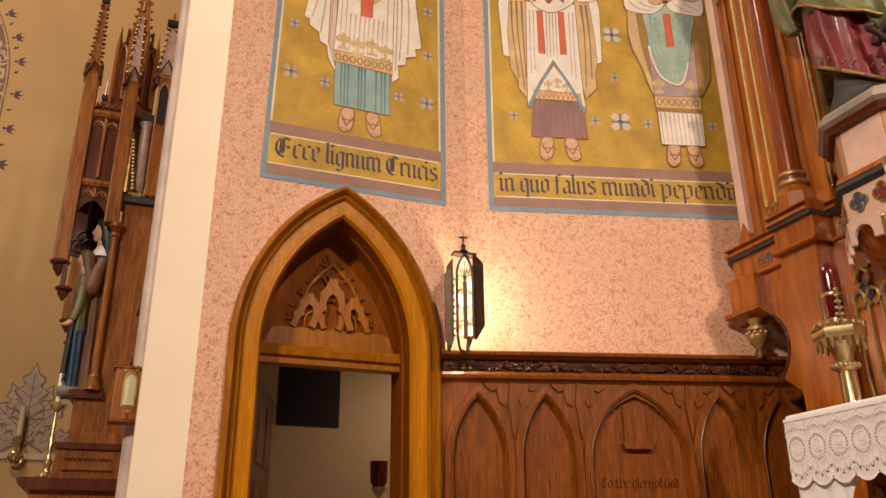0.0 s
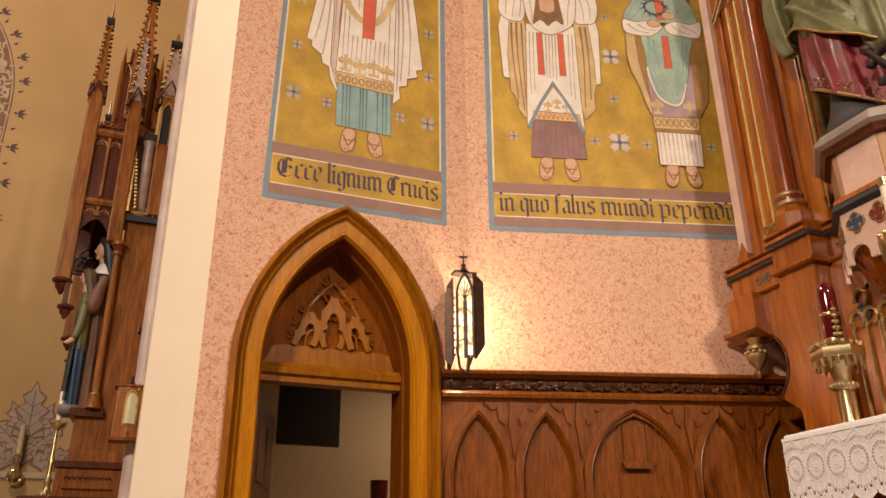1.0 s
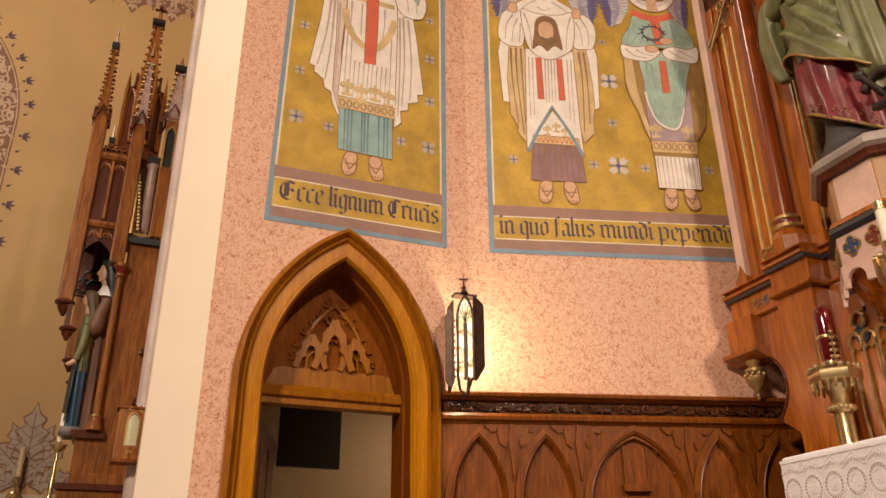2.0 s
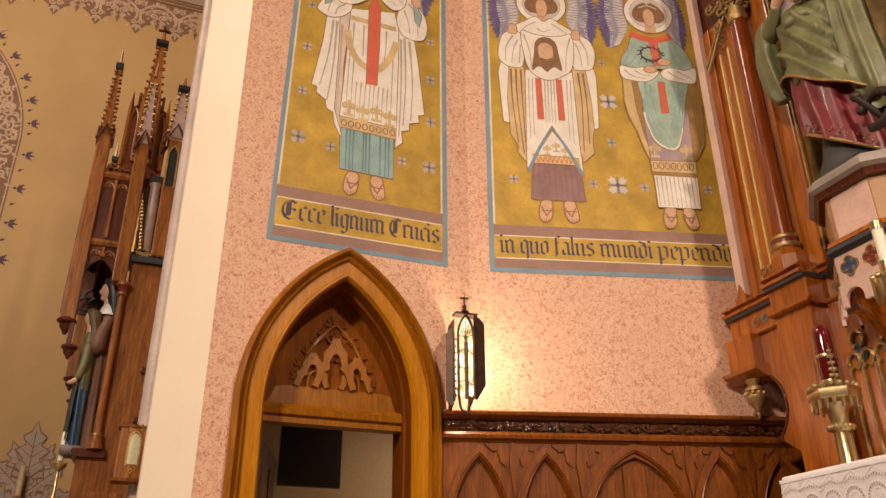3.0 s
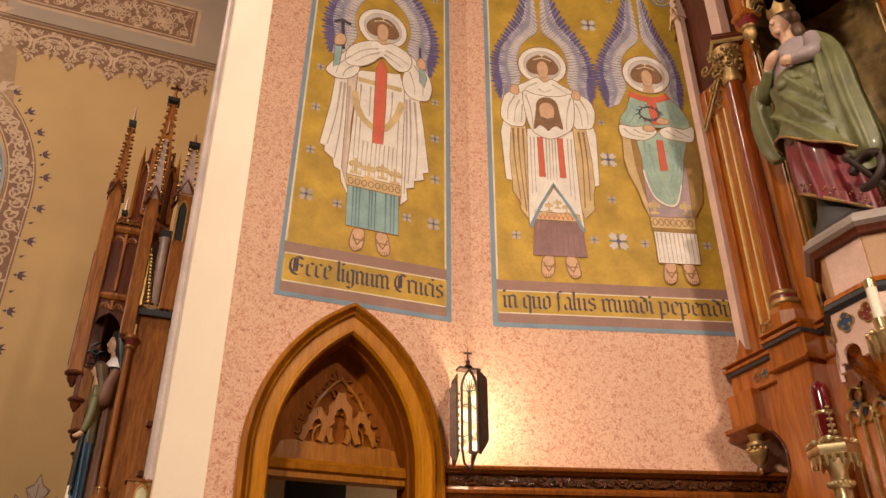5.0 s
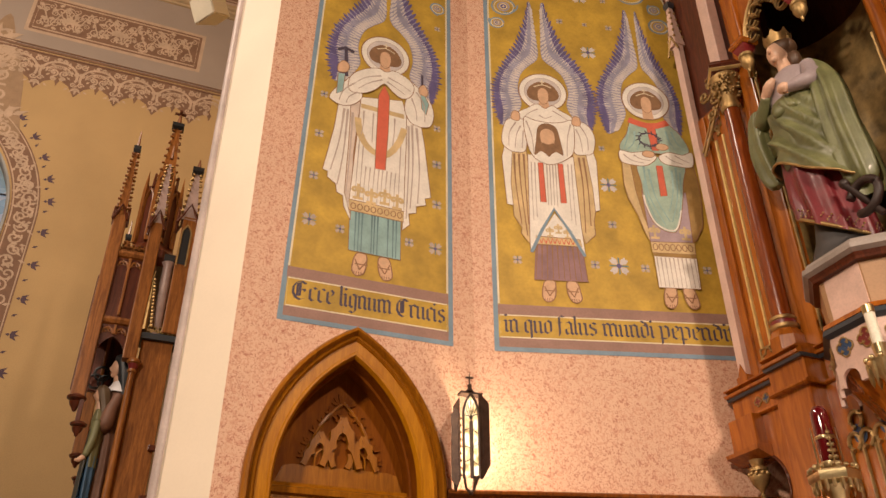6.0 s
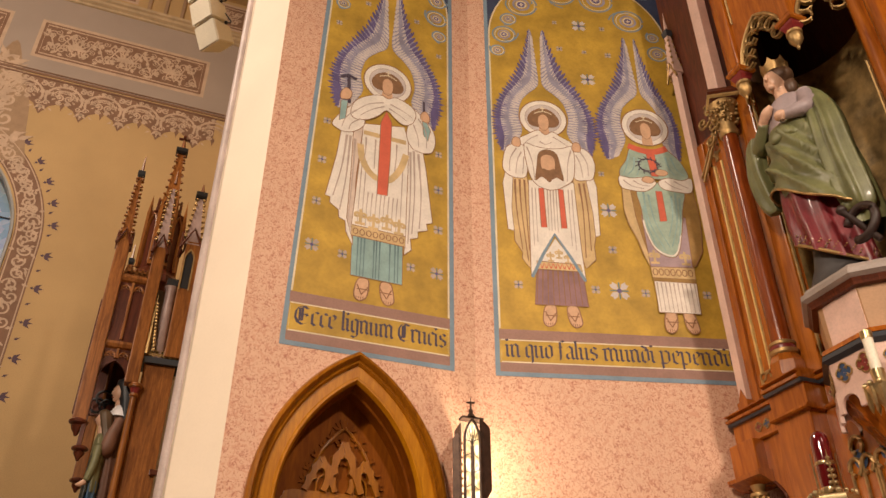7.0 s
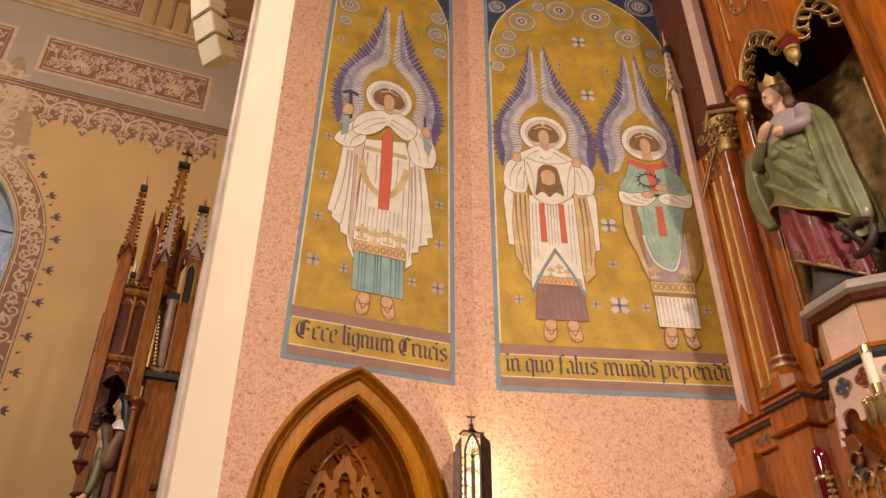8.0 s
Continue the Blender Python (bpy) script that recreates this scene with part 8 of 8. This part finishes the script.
for z in (5, 5.8, 6.6, 7.4, 8.2):
    tube(bm, [WALL_T(WX - WW, z, -0.19), WALL_T(WX + WW, z, -0.19)], 0.015, 5)
part("leading", bm, IRON, win)
bm = bmesh.new()
arch_moulding(bm, WALL_T, WX, WW + 0.05, WZ, WH + 0.06, 4.2, [(0, 0.0), (0.0, 0.03), (0.03, 0.035), (0.05, 0.0), (0.06, -0.2)], 14)
part("window_frame", bm, plain("window_reveal", (0.35, 0.36, 0.36), 0.6), win)
orn = thing("window_border", (WX, 11.4, 4.2), "stencilled brown scroll border round the window", "painted border", "", "structure")
OW, IW, OH = 1.32, 0.93, 2.18
bm = bmesh.new()
arch_moulding(bm, WALL_T, WX, OW, WZ, OH, 3.9, [(0, 0.003), (OW - IW, 0.003)], 18)
part("border_ground", bm, O_GROUND, orn)
bm = bmesh.new()
for ins, wd in ((0.03, 0.018), (0.36, 0.02)):
    R = (OW * OW + OH * OH) / (2 * OW)
    hi = math.sqrt((R - ins) ** 2 - (R - OW) ** 2)
    stroke(bm, arch(WX, OW - ins, WZ, hi, 18, 3.9), WALL_T, wd, 0.005)
ins = 0.195
hi = math.sqrt((R - ins) ** 2 - (R - OW) ** 2)
path = arch(WX, OW - ins, WZ, hi, 40, 3.9)
dense = []
for p, q in zip(path, path[1:]):
    L = math.hypot(q[0] - p[0], q[1] - p[1])
    dense += [(p[0] + (q[0] - p[0]) * t, p[1] + (q[1] - p[1]) * t) for t in np.linspace(0, 1, max(2, int(L / 0.05)), endpoint=False)]
for i in range(2, len(dense) - 2, 4):
    u, v = dense[i]
    s = 1 if (i // 4) % 2 else -1
    curl(bm, u + s * 0.03, v, 0.11, rnd.uniform(0, 6), s, 0.006 + 0.0006 * ((i // 4) % 4), 0.028)
    for k in range(5):
        petal(bm, u + rnd.uniform(-0.13, 0.13), v + rnd.uniform(-0.13, 0.13), rnd.uniform(0, 6.28), rnd.uniform(0.08, 0.13), 0.05, 0.0080 + 0.0002 * k + 0.00003 * (i // 4 % 5))
for dz, sp in ((0.0, 0.55), (0.4, 0.42), (0.8, 0.34), (1.2, 0.22), (1.55, 0.1)):
    for s in (-1, 1):
        curl(bm, WX + s * sp * 0.55, WZ + OH + dz - 0.35, 0.2, 1.2, s, 0.0076 + 0.0004 * dz + 0.0001 * s, 0.045)
        for k in range(5):
            petal(bm, WX + s * rnd.uniform(0.02, sp), WZ + OH + dz - 0.3 + rnd.uniform(-0.15, 0.15), 1.57 - s * rnd.uniform(0, 1.4), 0.26, 0.10, 0.0086 + 0.0002 * k + 0.00006 * s + 0.00003 * dz)
part("border_scrollwork", bm, O_PALE, orn)
bm = bmesh.new()
flat(bm, smooth_line([(WX - 0.75, WZ + OH - 0.75), (WX - 0.62, WZ + OH - 0.2), (WX - 0.5, WZ + OH + 0.5), (WX - 0.25, WZ + OH + 1.1), (WX, WZ + OH + 1.75), (WX + 0.25, WZ + OH + 1.1), (WX + 0.5, WZ + OH + 0.5), (WX + 0.62, WZ + OH - 0.2), (WX + 0.75, WZ + OH - 0.75)], 4), WALL_T, 0.0045)
part("finial_ground", bm, O_MID, orn)
bm = bmesh.new()
hi = math.sqrt((R + 0.1) ** 2 - (R - OW) ** 2)
path = arch(WX, OW + 0.1, WZ, hi, 14, 3.9)
marks = [(WX + OW + 0.10, z, 0.0) for z in np.arange(4.2, 7.7, 0.28)] + [(*path[-2 - j], math.atan2(path[-2 - j][1] - WZ, path[-2 - j][0] - (WX + OW - R))) for j in range(1, 12)]
for i, (u, v, a) in enumerate(marks):
    if i % 2 == 0:
        for d in (-0.7, 0, 0.7):
            petal(bm, u, v, a + d, 0.13, 0.06, 0.003 + 0.0003 * d)
        petal(bm, u, v, a + math.pi, 0.06, 0.05, 0.0036)
    else:
        petal(bm, u - 0.05, v, a + 0.5, 0.09, 0.04, 0.003)
part("fleur_stencilling", bm, O_PLUM, orn)
# foliage stencil above the dado
leafy = thing("painted_foliage", (-1.1, 11.4, 2.55), "stencilled buff acanthus ornament above the dado line", "painted ornament", "", "structure")
bmg, bmp = bmesh.new(), bmesh.new()
for c in (-1.08, -2.9):
    for i, (du, dv, a, ln) in enumerate(((0.5, 0.02, 0.15, 0.36), (-0.5, 0.02, 2.99, 0.36), (0.34, 0.06, 0.75, 0.36), (-0.34, 0.06, 2.39, 0.36), (0.1, 0.12, 0.35, 0.46), (-0.1, 0.12, 2.79, 0.46), (0.05, 0.3, 0.75, 0.5), (-0.05, 0.3, 2.39, 0.5), (0.02, 0.42, 1.12, 0.5), (-0.02, 0.42, 2.02, 0.5), (0, 0.42, 1.57, 0.72), (0, 0.1, 1.57, 0.42))):
        wd = 0.34 * ln + 0.05
        petal(bmg, c + du - 0.03 * math.cos(a), 2.56 + dv - 0.03 * math.sin(a), a, ln + 0.06, wd + 0.05, 0.003 + 0.0008 * i, True)
        petal(bmp, c + du, 2.56 + dv, a, ln, wd, 0.0034 + 0.0008 * i, True)
        ca, sa = math.cos(a), math.sin(a)
        stroke(bmg, [(c + du, 2.56 + dv), (c + du + ca * ln * 0.85, 2.56 + dv + sa * ln * 0.85)], WALL_T, 0.012, 0.0037 + 0.0008 * i)
        for q in (0.2, 0.38, 0.55):
            for sd in (-1, 1):
                stroke(bmg, [(c + du + ca * ln * q, 2.56 + dv + sa * ln * q), (c + du + ca * ln * (q + 0.14) - sd * sa * wd * 0.42, 2.56 + dv + sa * ln * (q + 0.14) + sd * ca * wd * 0.42)], WALL_T, 0.009, 0.0037 + 0.0008 * i)
    for s in (-1, 1):
        curl(bmp, c + s * 0.28, 2.80, 0.2, 1.57, s, 0.0145, 0.035)
        curl(bmp, c + s * 0.6, 2.72, 0.16, 1.57, -s, 0.0145, 0.03)
part("foliage_outline", bmg, O_GROUND, leafy)
part("foliage", bmp, plain("ornament_grey", (0.40, 0.33, 0.28), 0.8), leafy)
bm = bmesh.new()
box(bm, -14, 0.42, 11.37, 11.399, 2.50, 2.57)
solo("dado_rail", bm, plain("pale_dado", (0.5, 0.42, 0.3), 0.7), "pale painted dado line along the aisle wall", "trim", "structure")
shelf = thing("candle_bracket", (-1.13, 11.3, 2.45), "brass wall bracket holding a pale candle", "candle bracket")
bm = bmesh.new()
lathe(bm, [(0.0, 2.45), (0.05, 2.48), (0.06, 2.52), (0.02, 2.56), (0.018, 2.72), (0.05, 2.76), (0.03, 2.78)], (-1.13, 11.28, 0), 10)
tube(bm, [(-1.13, 11.28, 2.52), (-1.13, 11.40, 2.52)], 0.02, 6)
tube(bm, [(-1.13 + 0.08 * math.cos(t), 11.3, 2.5 + 0.08 * math.sin(t)) for t in np.linspace(0, 6.28, 14)], 0.018, 5)
part("bracket", bm, BRASS, shelf, "", 40)
bm = bmesh.new()
lathe(bm, [(0.035, 2.77), (0.035, 3.12), (0.0, 3.13)], (-1.13, 11.28, 0), 10)
part("candle", bm, plain("ivory_wax", (0.6, 0.5, 0.3), 0.5), shelf, "", 60)

# ---- hanging loudspeaker ----
SPK = plain("cream_loudspeaker", (0.74, 0.68, 0.54), 0.5, var=0.06)
spk = thing("loudspeaker", (-0.28, 6.5, 14.0), "cream curved line-array loudspeaker hung from the ceiling", "loudspeaker")
x0, y0, z0, tilt = -0.22, 6.5, 8.02, 0.50
bmh = bmesh.new()
for k in range(5):
    bm = bmesh.new()
    n0 = [Vector(p) for p in ((-0.16, -0.12, -0.14), (0.16, -0.12, -0.14), (0.12, 0.17, -0.11), (-0.12, 0.17, -0.11), (-0.16, -0.12, 0.14), (0.16, -0.12, 0.14), (0.12, 0.17, 0.11), (-0.12, 0.17, 0.11))]
    mt = Matrix.Translation((x0, y0, z0)) @ Matrix.Rotation(radians(-56), 4, "Z") @ Matrix.Rotation(tilt, 4, "X")
    vs = [bm.verts.new(mt @ p) for p in n0]
    for q in ((0, 1, 2, 3), (4, 5, 6, 7), (0, 1, 5, 4), (1, 2, 6, 5), (2, 3, 7, 6), (3, 0, 4, 7)):
        bm.faces.new([vs[i] for i in q])
    bmesh.ops.bevel(bm, geom=list(bm.edges), offset=0.012, segments=2, affect="EDGES")
    part("cabinet", bm, SPK, spk)
    for sx in (-1, 1):
        p = mt @ Vector((sx * 0.15, 0.08, 0.12))
        ball(bmh, p, 0.022, 6)
        tube(bmh, smooth_line([p, p + Vector((sx * 0.05, 0.02, 0.05)), mt @ Vector((sx * 0.14, 0.12, 0.25))], 4), 0.008, 5)
    step = mt.to_3x3() @ Vector((0, 0.0, 0.283))
    x0, y0, z0 = x0 + step.x, y0 + step.y, z0 + step.z
    tilt -= 0.12
part("hinge_hardware", bmh, IRON, spk)
bm = bmesh.new()
tube(bm, [(x0, y0, z0 - 0.2), (x0, y0, 14.0)], 0.01, 5)
part("suspension_cable", bm, IRON, spk)

# ---- assumed housings for the unseen lamps ----
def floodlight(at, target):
    own = thing("floodlight", (at[0], at[1], TOP), "assumed out-of-view floodlight, black, hung on a rod", "floodlight", "floodlights")
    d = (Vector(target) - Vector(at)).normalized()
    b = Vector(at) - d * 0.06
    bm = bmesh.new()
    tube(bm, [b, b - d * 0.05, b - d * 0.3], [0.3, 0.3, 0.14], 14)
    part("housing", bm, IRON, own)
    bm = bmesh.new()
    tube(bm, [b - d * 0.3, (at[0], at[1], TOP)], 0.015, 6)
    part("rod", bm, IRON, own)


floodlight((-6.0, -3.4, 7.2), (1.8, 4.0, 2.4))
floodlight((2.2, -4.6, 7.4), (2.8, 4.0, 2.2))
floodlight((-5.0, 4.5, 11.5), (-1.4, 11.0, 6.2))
